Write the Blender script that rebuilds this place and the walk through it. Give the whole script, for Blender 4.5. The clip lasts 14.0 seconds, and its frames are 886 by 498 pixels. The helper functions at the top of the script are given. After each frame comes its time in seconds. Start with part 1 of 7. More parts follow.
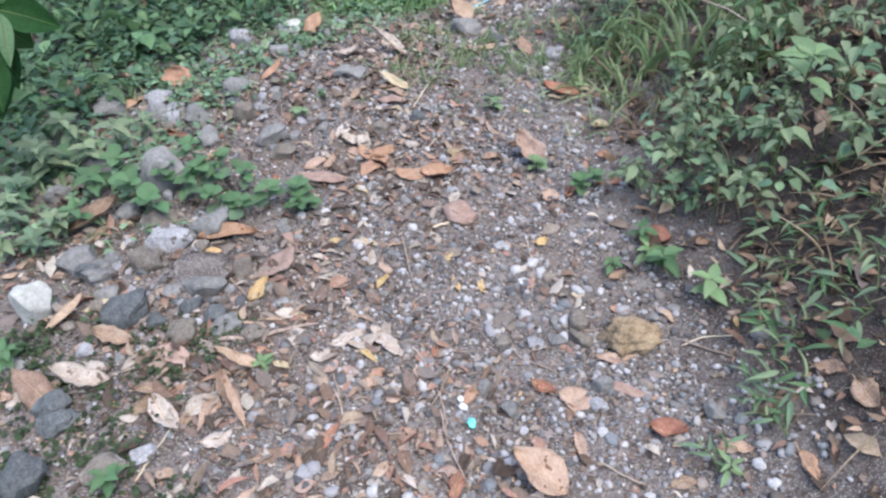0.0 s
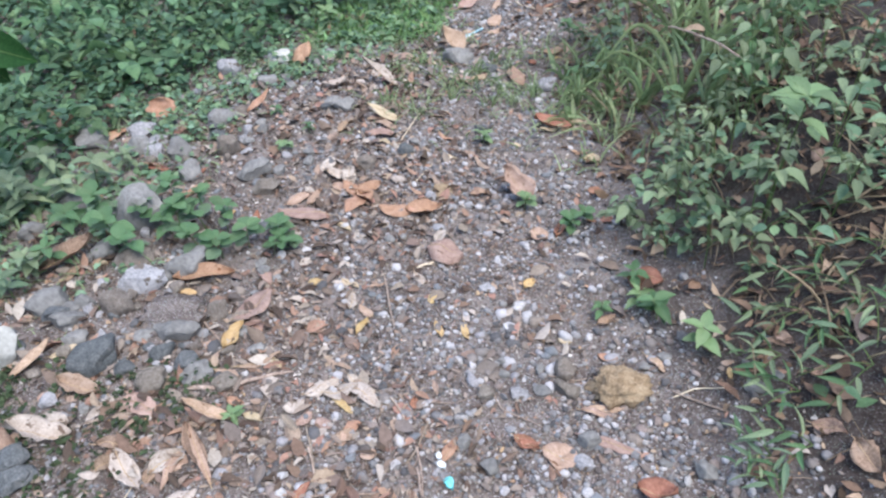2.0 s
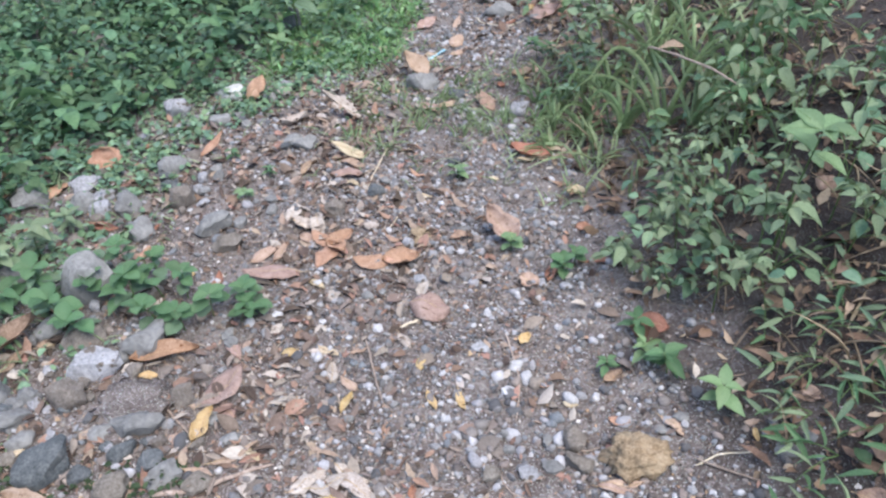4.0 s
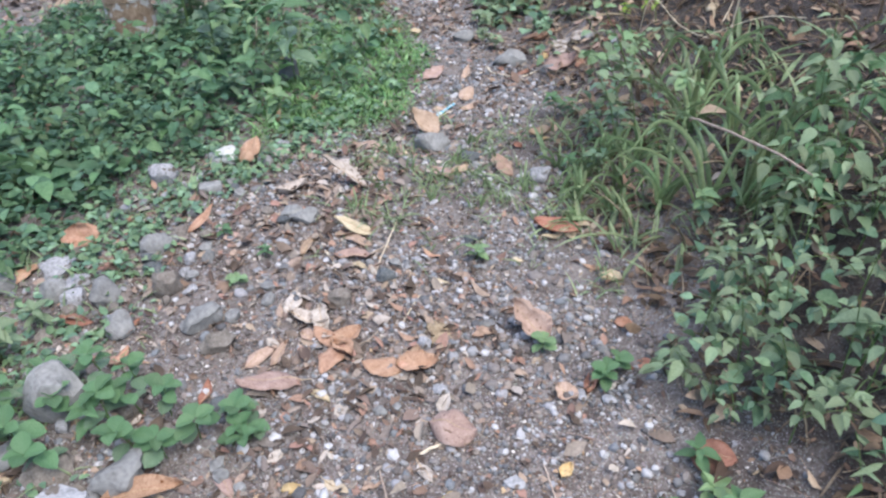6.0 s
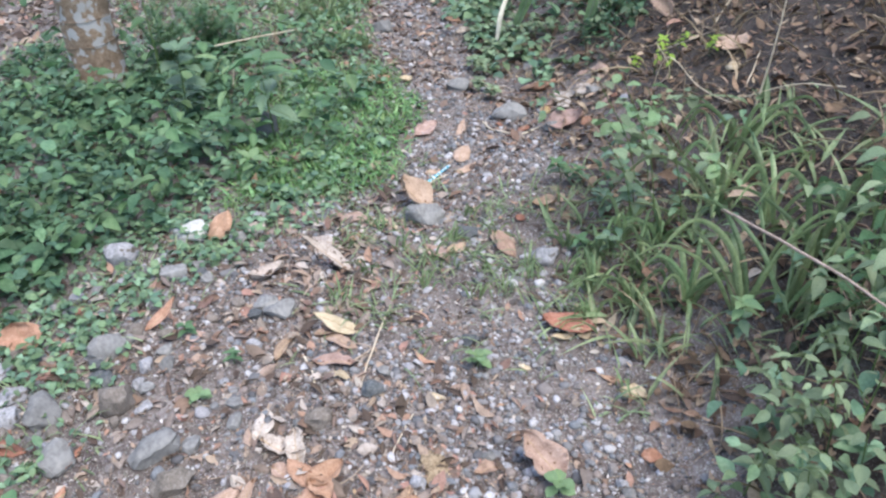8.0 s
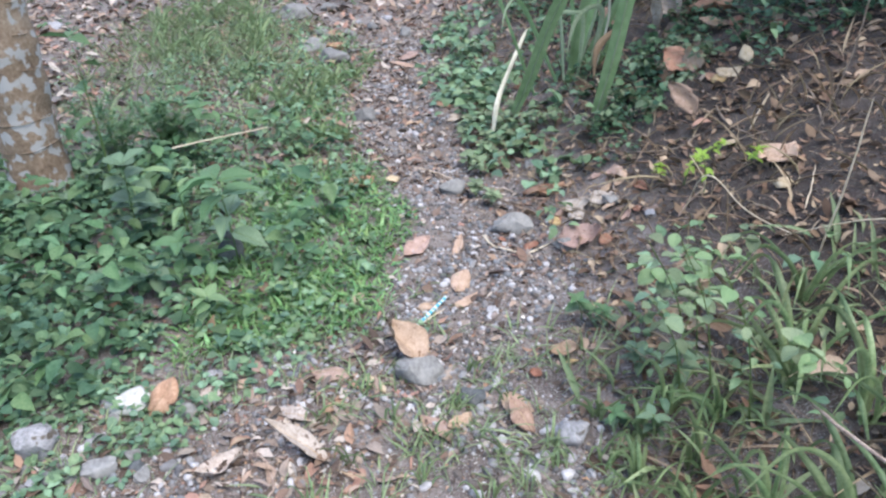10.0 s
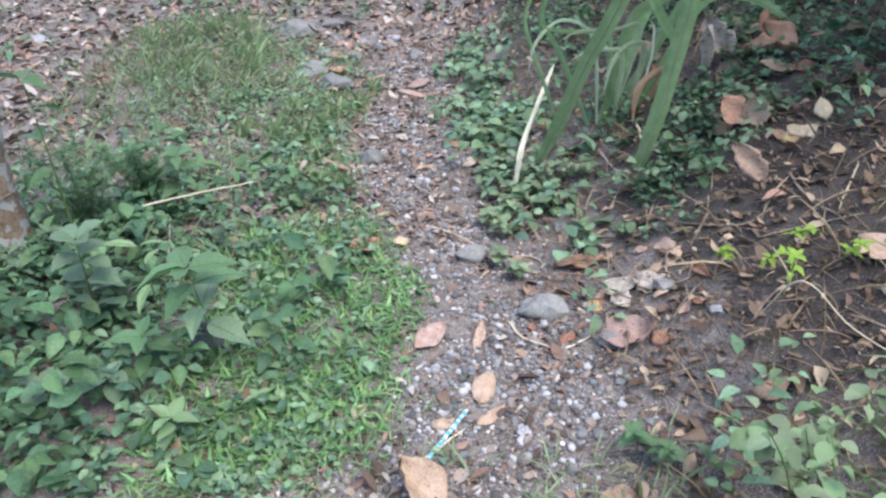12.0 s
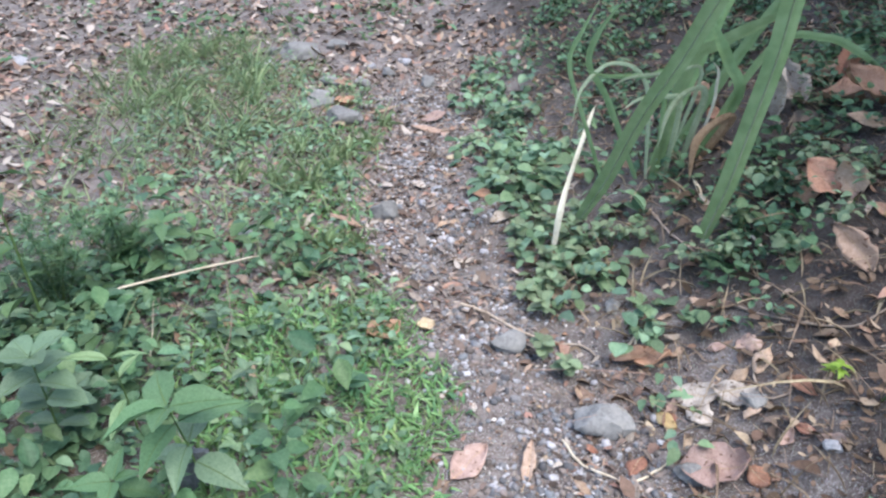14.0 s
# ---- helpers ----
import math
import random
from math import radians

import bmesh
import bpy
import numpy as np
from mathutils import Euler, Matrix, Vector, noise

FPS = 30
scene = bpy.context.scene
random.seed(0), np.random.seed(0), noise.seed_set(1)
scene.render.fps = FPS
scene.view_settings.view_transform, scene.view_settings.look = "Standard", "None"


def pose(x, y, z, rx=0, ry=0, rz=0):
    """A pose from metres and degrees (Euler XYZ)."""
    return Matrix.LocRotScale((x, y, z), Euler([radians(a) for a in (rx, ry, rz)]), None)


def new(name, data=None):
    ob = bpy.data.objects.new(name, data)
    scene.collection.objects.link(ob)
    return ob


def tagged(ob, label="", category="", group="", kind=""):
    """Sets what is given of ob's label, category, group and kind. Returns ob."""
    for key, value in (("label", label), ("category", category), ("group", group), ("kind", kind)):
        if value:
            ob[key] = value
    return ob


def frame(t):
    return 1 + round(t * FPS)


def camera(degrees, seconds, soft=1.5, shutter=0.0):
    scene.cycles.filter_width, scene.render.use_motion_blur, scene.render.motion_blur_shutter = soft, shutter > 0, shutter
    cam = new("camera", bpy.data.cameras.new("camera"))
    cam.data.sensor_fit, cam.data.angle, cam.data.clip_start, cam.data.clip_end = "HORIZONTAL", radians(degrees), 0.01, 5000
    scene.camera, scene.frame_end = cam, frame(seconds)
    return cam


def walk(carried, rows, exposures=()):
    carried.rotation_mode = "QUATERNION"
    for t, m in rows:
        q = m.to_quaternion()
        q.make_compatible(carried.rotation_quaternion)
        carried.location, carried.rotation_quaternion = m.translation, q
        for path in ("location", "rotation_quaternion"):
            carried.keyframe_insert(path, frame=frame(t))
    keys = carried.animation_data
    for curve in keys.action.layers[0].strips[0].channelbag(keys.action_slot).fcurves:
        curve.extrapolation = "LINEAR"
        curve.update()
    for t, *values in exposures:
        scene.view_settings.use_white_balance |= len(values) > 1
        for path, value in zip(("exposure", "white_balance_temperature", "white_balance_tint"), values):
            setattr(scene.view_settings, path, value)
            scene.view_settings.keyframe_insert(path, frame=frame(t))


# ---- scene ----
cam = camera(62.1, 14.0, soft=2.5)
METRES, EYE, TILT, LEAN, TURN = 2.79, 1.4, -39.5, -0.5, 0.0
ROWS = [
    (0.0, 0.0, 0.0, 0.0, 0.0, 0.0, 0.0),
    (0.5, 0.0063, 0.0067, 0.0067, 0.31, 0.0, 0.12),
    (1.0, 0.0134, 0.0138, 0.0119, 0.6, 0.08, 0.09),
    (1.5, 0.0191, 0.0207, 0.0176, 0.32, 1.46, -0.46),
    (2.0, 0.022, 0.0282, 0.0242, 0.35, 1.47, -0.15),
    (2.5, 0.022, 0.0388, 0.033, -0.2, 1.4, 0.68),
    (3.0, 0.0193, 0.0542, 0.0453, -1.36, 1.54, 1.81),
    (5.5, -0.0193, 0.1674, 0.1392, -3.05, 2.37, 4.22),
    (6.0, -0.0181, 0.1936, 0.1618, -3.19, 3.27, 3.72),
    (6.5, -0.0159, 0.2198, 0.1891, -3.32, 4.07, 2.92),
    (7.0, -0.0139, 0.2468, 0.2125, -3.4, 3.69, 3.35),
    (7.5, -0.0129, 0.2702, 0.234, -3.83, 3.93, 2.88),
    (8.0, -0.0129, 0.2977, 0.2581, -4.06, 4.4, 3.75),
    (10.5, 0.0008, 0.4992, 0.4278, -5.31, 8.48, 4.72),
    (11.0, 0.0056, 0.5356, 0.4601, -4.81, 7.51, 2.62),
    (11.5, 0.0045, 0.5685, 0.4882, -5.03, 7.23, 2.56),
    (12.0, -0.0025, 0.6078, 0.5175, -5.1, 8.33, 3.89),
    (12.5, -0.0141, 0.6445, 0.5493, -4.91, 8.26, 5.24),
    (13.0, -0.0229, 0.6751, 0.5786, -4.28, 8.02, 5.62),
    (13.5, -0.0263, 0.7073, 0.6062, -4.95, 7.87, 4.62),
    (14.0, -0.0233, 0.7474, 0.6393, -5.3, 8.49, 3.87),
]
walk(cam, [(t, pose(0, 0, EYE, TILT, LEAN, TURN) @ pose(METRES * x, METRES * y, METRES * z, 90 + pitch, roll, yaw)) for t, x, y, z, yaw, pitch, roll in ROWS],
     exposures=[(0.0, 0.92), (8.0, 1.03), (11.0, 1.12), (13.5, 1.09), (14.0, 1.17)])

# ---- light: shade under an overcast sky ----
world = bpy.data.worlds.new("world")
scene.world = world
world.use_nodes = True
wn = world.node_tree.nodes
sky = wn.new("ShaderNodeTexSky")
sky.sky_type, sky.sun_disc = "NISHITA", False
sky.sun_elevation, sky.sun_rotation = radians(62), radians(-35)
world.node_tree.links.new(sky.outputs[0], wn["Background"].inputs[0])
wn["Background"].inputs[1].default_value = 0.15
sun_data = bpy.data.lights.new("sun", "SUN")
sun_data.energy, sun_data.angle, sun_data.color = 2.6, radians(40), (1.0, 0.955, 0.90)
sun = new("sun", sun_data)
sun.matrix_world = pose(0, 0, 8, 28, 0, 35)

# ---- materials ----
def mat(name, cols, scale=30.0, rough=0.8, bump=0.3, fine=160.0, vary=0.25, rand="object", translucent=0.0, coords="Object", spots=None, palette=None, gloss=0.35):
    """cols: colours of the ramp from dark to light; rand: object or island variation of brightness and hue."""
    m = bpy.data.materials.new(name)
    m.use_nodes = True
    nt = m.node_tree
    n, k = nt.nodes, nt.links
    bsdf, out = n["Principled BSDF"], n["Material Output"]
    if coords == "Object":
        src = n.new("ShaderNodeTexCoord").outputs["Object"]
    else:
        src = n.new("ShaderNodeNewGeometry").outputs["Position"]
    big = n.new("ShaderNodeTexNoise")
    big.inputs["Scale"].default_value, big.inputs["Detail"].default_value, big.inputs["Roughness"].default_value = scale, 5, 0.65
    k.new(src, big.inputs["Vector"])
    small = n.new("ShaderNodeTexNoise")
    small.inputs["Scale"].default_value, small.inputs["Detail"].default_value = fine, 4
    k.new(src, small.inputs["Vector"])
    mix = n.new("ShaderNodeMath")
    mix.operation = "MULTIPLY_ADD"
    k.new(small.outputs["Fac"], mix.inputs[0])
    mix.inputs[1].default_value = 0.45
    sc = n.new("ShaderNodeMath")
    sc.operation = "MULTIPLY"
    sc.inputs[1].default_value = 0.55
    k.new(big.outputs["Fac"], sc.inputs[0])
    k.new(sc.outputs[0], mix.inputs[2])
    ramp = n.new("ShaderNodeValToRGB")
    el = ramp.color_ramp.elements
    while len(el) < len(cols):
        el.new(0.5)
    for i, c in enumerate(cols):
        el[i].position = 0.34 + 0.32 * i / max(1, len(cols) - 1)
        el[i].color = (*c, 1)
    k.new(mix.outputs[0], ramp.inputs[0])
    col = ramp.outputs[0]
    if spots:
        sn = n.new("ShaderNodeTexNoise")
        sn.inputs["Scale"].default_value, sn.inputs["Detail"].default_value = spots[1], 2
        k.new(src, sn.inputs["Vector"])
        sr = n.new("ShaderNodeValToRGB")
        sr.color_ramp.elements[0].position, sr.color_ramp.elements[1].position = spots[2], spots[2] + 0.05
        k.new(sn.outputs["Fac"], sr.inputs[0])
        mx = n.new("ShaderNodeMixRGB")
        k.new(sr.outputs[0], mx.inputs[0])
        k.new(col, mx.inputs[1])
        mx.inputs[2].default_value = (*spots[0], 1)
        col = mx.outputs[0]
    if palette:
        pick = n.new("ShaderNodeNewGeometry").outputs["Random Per Island"]
        pr_ = n.new("ShaderNodeValToRGB")
        pe = pr_.color_ramp.elements
        pr_.color_ramp.interpolation = "CONSTANT"
        while len(pe) < len(palette):
            pe.new(0.5)
        for i, c in enumerate(palette):
            pe[i].position = i / len(palette)
            pe[i].color = (*c, 1)
        k.new(pick, pr_.inputs[0])
        pm = n.new("ShaderNodeMixRGB")
        pm.blend_type = "MULTIPLY"
        pm.inputs[0].default_value = 1.0
        k.new(pr_.outputs[0], pm.inputs[1])
        k.new(col, pm.inputs[2])
        col = pm.outputs[0]
    if vary:
        hsv = n.new("ShaderNodeHueSaturation")
        if rand == "object":
            rnd = n.new("ShaderNodeObjectInfo").outputs["Random"]
        else:
            rnd = n.new("ShaderNodeNewGeometry").outputs["Random Per Island"]
        mr = n.new("ShaderNodeMapRange")
        mr.inputs["To Min"].default_value, mr.inputs["To Max"].default_value = 1 - vary, 1 + vary
        k.new(rnd, mr.inputs["Value"])
        k.new(mr.outputs[0], hsv.inputs["Value"])
        wn2 = n.new("ShaderNodeTexWhiteNoise")
        wn2.noise_dimensions = "1D"
        k.new(rnd, wn2.inputs["W"])
        mh = n.new("ShaderNodeMapRange")
        mh.inputs["To Min"].default_value, mh.inputs["To Max"].default_value = 0.5 - 0.05 * vary, 0.5 + 0.05 * vary
        k.new(wn2.outputs["Value"], mh.inputs["Value"])
        k.new(mh.outputs[0], hsv.inputs["Hue"])
        k.new(col, hsv.inputs["Color"])
        col = hsv.outputs[0]
    k.new(col, bsdf.inputs["Base Color"])
    bsdf.inputs["Roughness"].default_value = rough
    bsdf.inputs["Specular IOR Level"].default_value = gloss
    if bump:
        b = n.new("ShaderNodeBump")
        b.inputs["Strength"].default_value, b.inputs["Distance"].default_value = bump, 0.004
        k.new(mix.outputs[0], b.inputs["Height"])
        k.new(b.outputs[0], bsdf.inputs["Normal"])
    if translucent:
        tr = n.new("ShaderNodeBsdfTranslucent")
        k.new(col, tr.inputs["Color"])
        ms = n.new("ShaderNodeMixShader")
        ms.inputs[0].default_value = translucent
        k.new(bsdf.outputs[0], ms.inputs[1])
        k.new(tr.outputs[0], ms.inputs[2])
        k.new(ms.outputs[0], out.inputs["Surface"])
    return m


def soil_material():
    """Damp grey-brown soil with grit of several sizes; darker bank soil holds some painted shade."""
    m = mat("soil", [(0.040, 0.031, 0.030), (0.122, 0.101, 0.095), (0.235, 0.208, 0.202)], scale=7, fine=120, rough=0.95, bump=0.9, vary=0, coords="Position")
    nt = m.node_tree
    n, k = nt.nodes, nt.links
    bsdf = n["Principled BSDF"]
    pos = n.new("ShaderNodeNewGeometry").outputs["Position"]
    old = bsdf.inputs["Base Color"].links[0].from_socket
    for scale, limit, light in ((190, 0.30, 0.0), (90, 0.16, 0.25)):
        v = n.new("ShaderNodeTexVoronoi")
        v.inputs["Scale"].default_value = scale
        k.new(pos, v.inputs["Vector"])
        grit = n.new("ShaderNodeHueSaturation")
        grit.inputs["Saturation"].default_value = 0.16
        grit.inputs["Value"].default_value = 0.5
        k.new(v.outputs["Color"], grit.inputs["Color"])
        msk = n.new("ShaderNodeMath")
        msk.operation = "LESS_THAN"
        msk.inputs[1].default_value = limit
        k.new(v.outputs["Distance"], msk.inputs[0])
        mx = n.new("ShaderNodeMixRGB")
        fac = n.new("ShaderNodeMath")
        fac.operation = "MULTIPLY"
        fac.inputs[1].default_value = 0.75
        k.new(msk.outputs[0], fac.inputs[0])
        k.new(fac.outputs[0], mx.inputs[0])
        k.new(old, mx.inputs[1])
        k.new(grit.outputs[0], mx.inputs[2])
        old = mx.outputs[0]
    # right bank: browner, darker soil, its colour deepened further to carry shade
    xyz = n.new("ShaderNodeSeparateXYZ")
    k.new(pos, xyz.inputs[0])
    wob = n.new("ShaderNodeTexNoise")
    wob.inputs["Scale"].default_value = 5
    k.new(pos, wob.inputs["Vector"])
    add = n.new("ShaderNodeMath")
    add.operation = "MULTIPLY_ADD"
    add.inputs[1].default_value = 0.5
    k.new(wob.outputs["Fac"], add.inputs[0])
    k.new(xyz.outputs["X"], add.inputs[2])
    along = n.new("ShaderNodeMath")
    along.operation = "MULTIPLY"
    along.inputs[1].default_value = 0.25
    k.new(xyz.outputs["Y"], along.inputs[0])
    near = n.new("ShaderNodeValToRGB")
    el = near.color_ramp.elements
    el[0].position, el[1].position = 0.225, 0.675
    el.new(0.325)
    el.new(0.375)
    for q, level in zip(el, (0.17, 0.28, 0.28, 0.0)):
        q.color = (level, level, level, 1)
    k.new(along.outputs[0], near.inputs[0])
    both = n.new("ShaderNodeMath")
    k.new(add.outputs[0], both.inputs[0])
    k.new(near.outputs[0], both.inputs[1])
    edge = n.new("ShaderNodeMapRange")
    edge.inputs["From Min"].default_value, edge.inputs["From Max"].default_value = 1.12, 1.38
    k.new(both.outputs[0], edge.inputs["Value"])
    shaded_loam = n.new("ShaderNodeHueSaturation")
    shaded_loam.inputs["Value"].default_value, shaded_loam.inputs["Saturation"].default_value = 0.36, 1.3
    k.new(old, shaded_loam.inputs["Color"])
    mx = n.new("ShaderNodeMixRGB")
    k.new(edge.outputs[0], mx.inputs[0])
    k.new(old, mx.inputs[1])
    k.new(shaded_loam.outputs[0], mx.inputs[2])
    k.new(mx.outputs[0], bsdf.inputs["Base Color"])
    return m


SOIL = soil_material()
PEBBLE = mat("pebble_stone", [(0.55, 0.55, 0.55), (0.85, 0.85, 0.85), (1.1, 1.1, 1.1)], 25, 0.85, 0.3, 220, 0.25, "island", palette=[(0.19, 0.19, 0.205), (0.27, 0.265, 0.28), (0.15, 0.13, 0.125), (0.25, 0.225, 0.22), (0.34, 0.34, 0.36), (0.11, 0.11, 0.12), (0.28, 0.235, 0.22), (0.20, 0.215, 0.24), (0.32, 0.315, 0.34), (0.25, 0.21, 0.19), (0.45, 0.445, 0.465), (0.17, 0.17, 0.18), (0.38, 0.375, 0.40)])
PEBBLE_OBJ = mat("pebble_grey_stone", [(0.14, 0.14, 0.145), (0.26, 0.255, 0.26), (0.37, 0.365, 0.365)], 35, 0.85, 0.35, 240, 0.45)
ROCK_GREY = mat("rock_grey", [(0.115, 0.113, 0.112), (0.205, 0.205, 0.208), (0.275, 0.272, 0.268)], 14, 0.9, 0.4, 90, 0.2)
ROCK_DARK = mat("rock_dark", [(0.045, 0.05, 0.055), (0.10, 0.11, 0.12), (0.17, 0.175, 0.18)], 22, 0.85, 0.5, 170, 0.15)
ROCK_WHITE = mat("rock_white", [(0.32, 0.32, 0.31), (0.47, 0.475, 0.46), (0.60, 0.605, 0.595)], 12, 0.9, 0.5, 90, 0.06)
ROCK_PALE = mat("rock_pale", [(0.17, 0.17, 0.18), (0.31, 0.31, 0.335), (0.45, 0.45, 0.485)], 16, 0.92, 0.7, 120, 0.12, spots=((0.13, 0.11, 0.095), 30, 0.60))
ROCK_BROWN = mat("rock_brown", [(0.10, 0.087, 0.076), (0.185, 0.162, 0.144), (0.27, 0.245, 0.222)], 22, 0.95, 0.7, 170, 0.15)
CLOD = mat("dry_clod", [(0.12, 0.083, 0.053), (0.285, 0.21, 0.14), (0.41, 0.325, 0.23)], 18, 0.98, 1.0, 150, 0.1)
DRY = {
    "tan": mat("leaf_dry_tan", [(0.28, 0.19, 0.14), (0.44, 0.315, 0.245), (0.55, 0.42, 0.345)], 28, 0.7, 0.4, 200, 0.15, translucent=0.12, spots=((0.17, 0.09, 0.05), 60, 0.66)),
    "pink": mat("leaf_dry_pink", [(0.24, 0.158, 0.135), (0.38, 0.265, 0.228), (0.48, 0.36, 0.32)], 28, 0.7, 0.4, 200, 0.15, translucent=0.1, spots=((0.14, 0.08, 0.05), 70, 0.66)),
    "orange": mat("leaf_dry_orange", [(0.27, 0.145, 0.092), (0.43, 0.255, 0.175), (0.53, 0.35, 0.26)], 28, 0.65, 0.4, 200, 0.15, translucent=0.12, spots=((0.2, 0.07, 0.03), 60, 0.68)),
    "red": mat("leaf_dry_red", [(0.17, 0.075, 0.05), (0.30, 0.145, 0.10), (0.40, 0.22, 0.16)], 28, 0.75, 0.4, 200, 0.15, translucent=0.08),
    "brown": mat("leaf_dry_brown", [(0.15, 0.10, 0.072), (0.29, 0.20, 0.15), (0.41, 0.30, 0.235)], 28, 0.8, 0.5, 200, 0.2, translucent=0.06),
    "yellow": mat("leaf_dry_yellow", [(0.40, 0.26, 0.10), (0.54, 0.39, 0.20), (0.62, 0.49, 0.29)], 30, 0.6, 0.3, 200, 0.12, translucent=0.15),
    "cream": mat("leaf_dry_cream", [(0.42, 0.33, 0.21), (0.56, 0.46, 0.33), (0.66, 0.57, 0.44)], 30, 0.7, 0.3, 200, 0.12, translucent=0.15),
    "grey": mat("leaf_dry_grey", [(0.27, 0.215, 0.18), (0.45, 0.39, 0.35), (0.60, 0.54, 0.50)], 30, 0.85, 0.5, 200, 0.12, translucent=0.06, spots=((0.15, 0.11, 0.09), 60, 0.62)),
}
LITTER = mat("litter_mix", [(0.55, 0.55, 0.55), (0.85, 0.85, 0.85), (1.1, 1.1, 1.1)], 18, 0.85, 0.4, 150, 0.25, "island", palette=[(0.15, 0.108, 0.088), (0.26, 0.195, 0.165), (0.10, 0.072, 0.060), (0.33, 0.275, 0.24), (0.22, 0.145, 0.115), (0.36, 0.275, 0.22), (0.20, 0.168, 0.155), (0.42, 0.37, 0.335), (0.30, 0.185, 0.145)])
CRUMB = mat("crumb_mix", [(0.55, 0.55, 0.55), (0.85, 0.85, 0.85), (1.1, 1.1, 1.1)], 18, 0.9, 0.2, 150, 0.3, "island", palette=[(0.14, 0.105, 0.09), (0.24, 0.19, 0.17), (0.09, 0.07, 0.062), (0.33, 0.29, 0.27), (0.22, 0.20, 0.205), (0.27, 0.18, 0.135), (0.46, 0.43, 0.41), (0.36, 0.23, 0.155), (0.17, 0.13, 0.11), (0.40, 0.28, 0.19), (0.54, 0.51, 0.49)])
BANK_LITTER = mat("bank_litter_mix", [(0.55, 0.55, 0.55), (0.85, 0.85, 0.85), (1.1, 1.1, 1.1)], 18, 0.9, 0.4, 150, 0.25, "island", palette=[(0.13, 0.088, 0.062), (0.22, 0.155, 0.115), (0.085, 0.058, 0.043), (0.28, 0.185, 0.13), (0.18, 0.13, 0.10), (0.36, 0.28, 0.21), (0.15, 0.10, 0.072)])
TWIG = mat("twig_bark", [(0.17, 0.125, 0.10), (0.32, 0.255, 0.21), (0.45, 0.38, 0.33)], 40, 0.9, 0.5, 200, 0.25)
TWIG_PALE = mat("twig_pale", [(0.42, 0.34, 0.24), (0.60, 0.52, 0.40), (0.70, 0.63, 0.52)], 40, 0.8, 0.3, 200, 0.15)
TWIG_STUFF = mat("twig_bits", [(0.12, 0.085, 0.06), (0.27, 0.20, 0.15), (0.44, 0.35, 0.27)], 30, 0.9, 0.4, 200, 0.5, "island")
GREEN = {
    "mid": mat("leaf_green", [(0.064, 0.135, 0.062), (0.105, 0.205, 0.098), (0.15, 0.265, 0.138)], 20, 0.55, 0.3, 120, 0.2, translucent=0.28, gloss=0.4),
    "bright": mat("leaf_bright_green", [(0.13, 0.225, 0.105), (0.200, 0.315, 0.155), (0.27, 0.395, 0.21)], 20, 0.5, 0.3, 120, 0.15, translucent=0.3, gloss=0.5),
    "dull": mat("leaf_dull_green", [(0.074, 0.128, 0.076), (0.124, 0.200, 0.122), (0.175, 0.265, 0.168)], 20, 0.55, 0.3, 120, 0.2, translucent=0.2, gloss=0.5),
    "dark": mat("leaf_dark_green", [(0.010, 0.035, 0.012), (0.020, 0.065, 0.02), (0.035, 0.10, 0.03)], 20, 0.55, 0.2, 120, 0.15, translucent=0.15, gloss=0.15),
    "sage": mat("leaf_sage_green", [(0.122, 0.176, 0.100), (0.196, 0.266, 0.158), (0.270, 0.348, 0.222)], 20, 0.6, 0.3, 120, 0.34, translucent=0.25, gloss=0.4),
    "lime": mat("leaf_lime", [(0.16, 0.28, 0.035), (0.24, 0.38, 0.06), (0.31, 0.46, 0.09)], 20, 0.55, 0.2, 120, 0.1, translucent=0.3),
}
LEAF_TINTS = [(1.0, 1.0, 1.0), (1.15, 1.08, 0.98), (0.85, 0.95, 1.08), (1.0, 1.02, 1.18), (1.30, 1.20, 1.15), (0.75, 0.80, 0.82), (1.05, 1.0, 0.95), (1.12, 1.10, 1.20)]
COVER = mat("cover_leaf", [(0.052, 0.110, 0.061), (0.090, 0.168, 0.095), (0.132, 0.222, 0.128)], 14, 0.65, 0.3, 120, 0.36, "island", translucent=0.25, gloss=0.2, palette=LEAF_TINTS)
MOSS = mat("moss_leaf", [(0.026, 0.042, 0.022), (0.046, 0.070, 0.036), (0.072, 0.100, 0.052)], 14, 0.7, 0.3, 120, 0.4, "island", translucent=0.15, gloss=0.2)
CLOVER = mat("clover_leaf", [(0.098, 0.180, 0.100), (0.156, 0.258, 0.150), (0.215, 0.328, 0.198)], 14, 0.55, 0.3, 120, 0.35, "island", translucent=0.25, gloss=0.35, palette=LEAF_TINTS)
WEED = mat("weed_leaf", [(0.049, 0.108, 0.050), (0.083, 0.168, 0.080), (0.126, 0.226, 0.112)], 14, 0.55, 0.3, 120, 0.42, "island", translucent=0.25, gloss=0.35, palette=LEAF_TINTS)
GRASS = mat("grass_blade", [(0.088, 0.175, 0.062), (0.150, 0.272, 0.102), (0.21, 0.355, 0.15)], 10, 0.5, 0.1, 120, 0.4, "island", translucent=0.28, gloss=0.5)
LAWN = mat("lawn_blade", [(0.092, 0.200, 0.074), (0.152, 0.298, 0.116), (0.220, 0.385, 0.168)], 10, 0.5, 0.1, 120, 0.45, "island", translucent=0.28, gloss=0.4, palette=LEAF_TINTS)
GRASS_DULL = mat("grass_dull", [(0.145, 0.208, 0.105), (0.23, 0.308, 0.165), (0.31, 0.385, 0.240)], 10, 0.55, 0.1, 120, 0.4, "island", translucent=0.35, gloss=0.5)
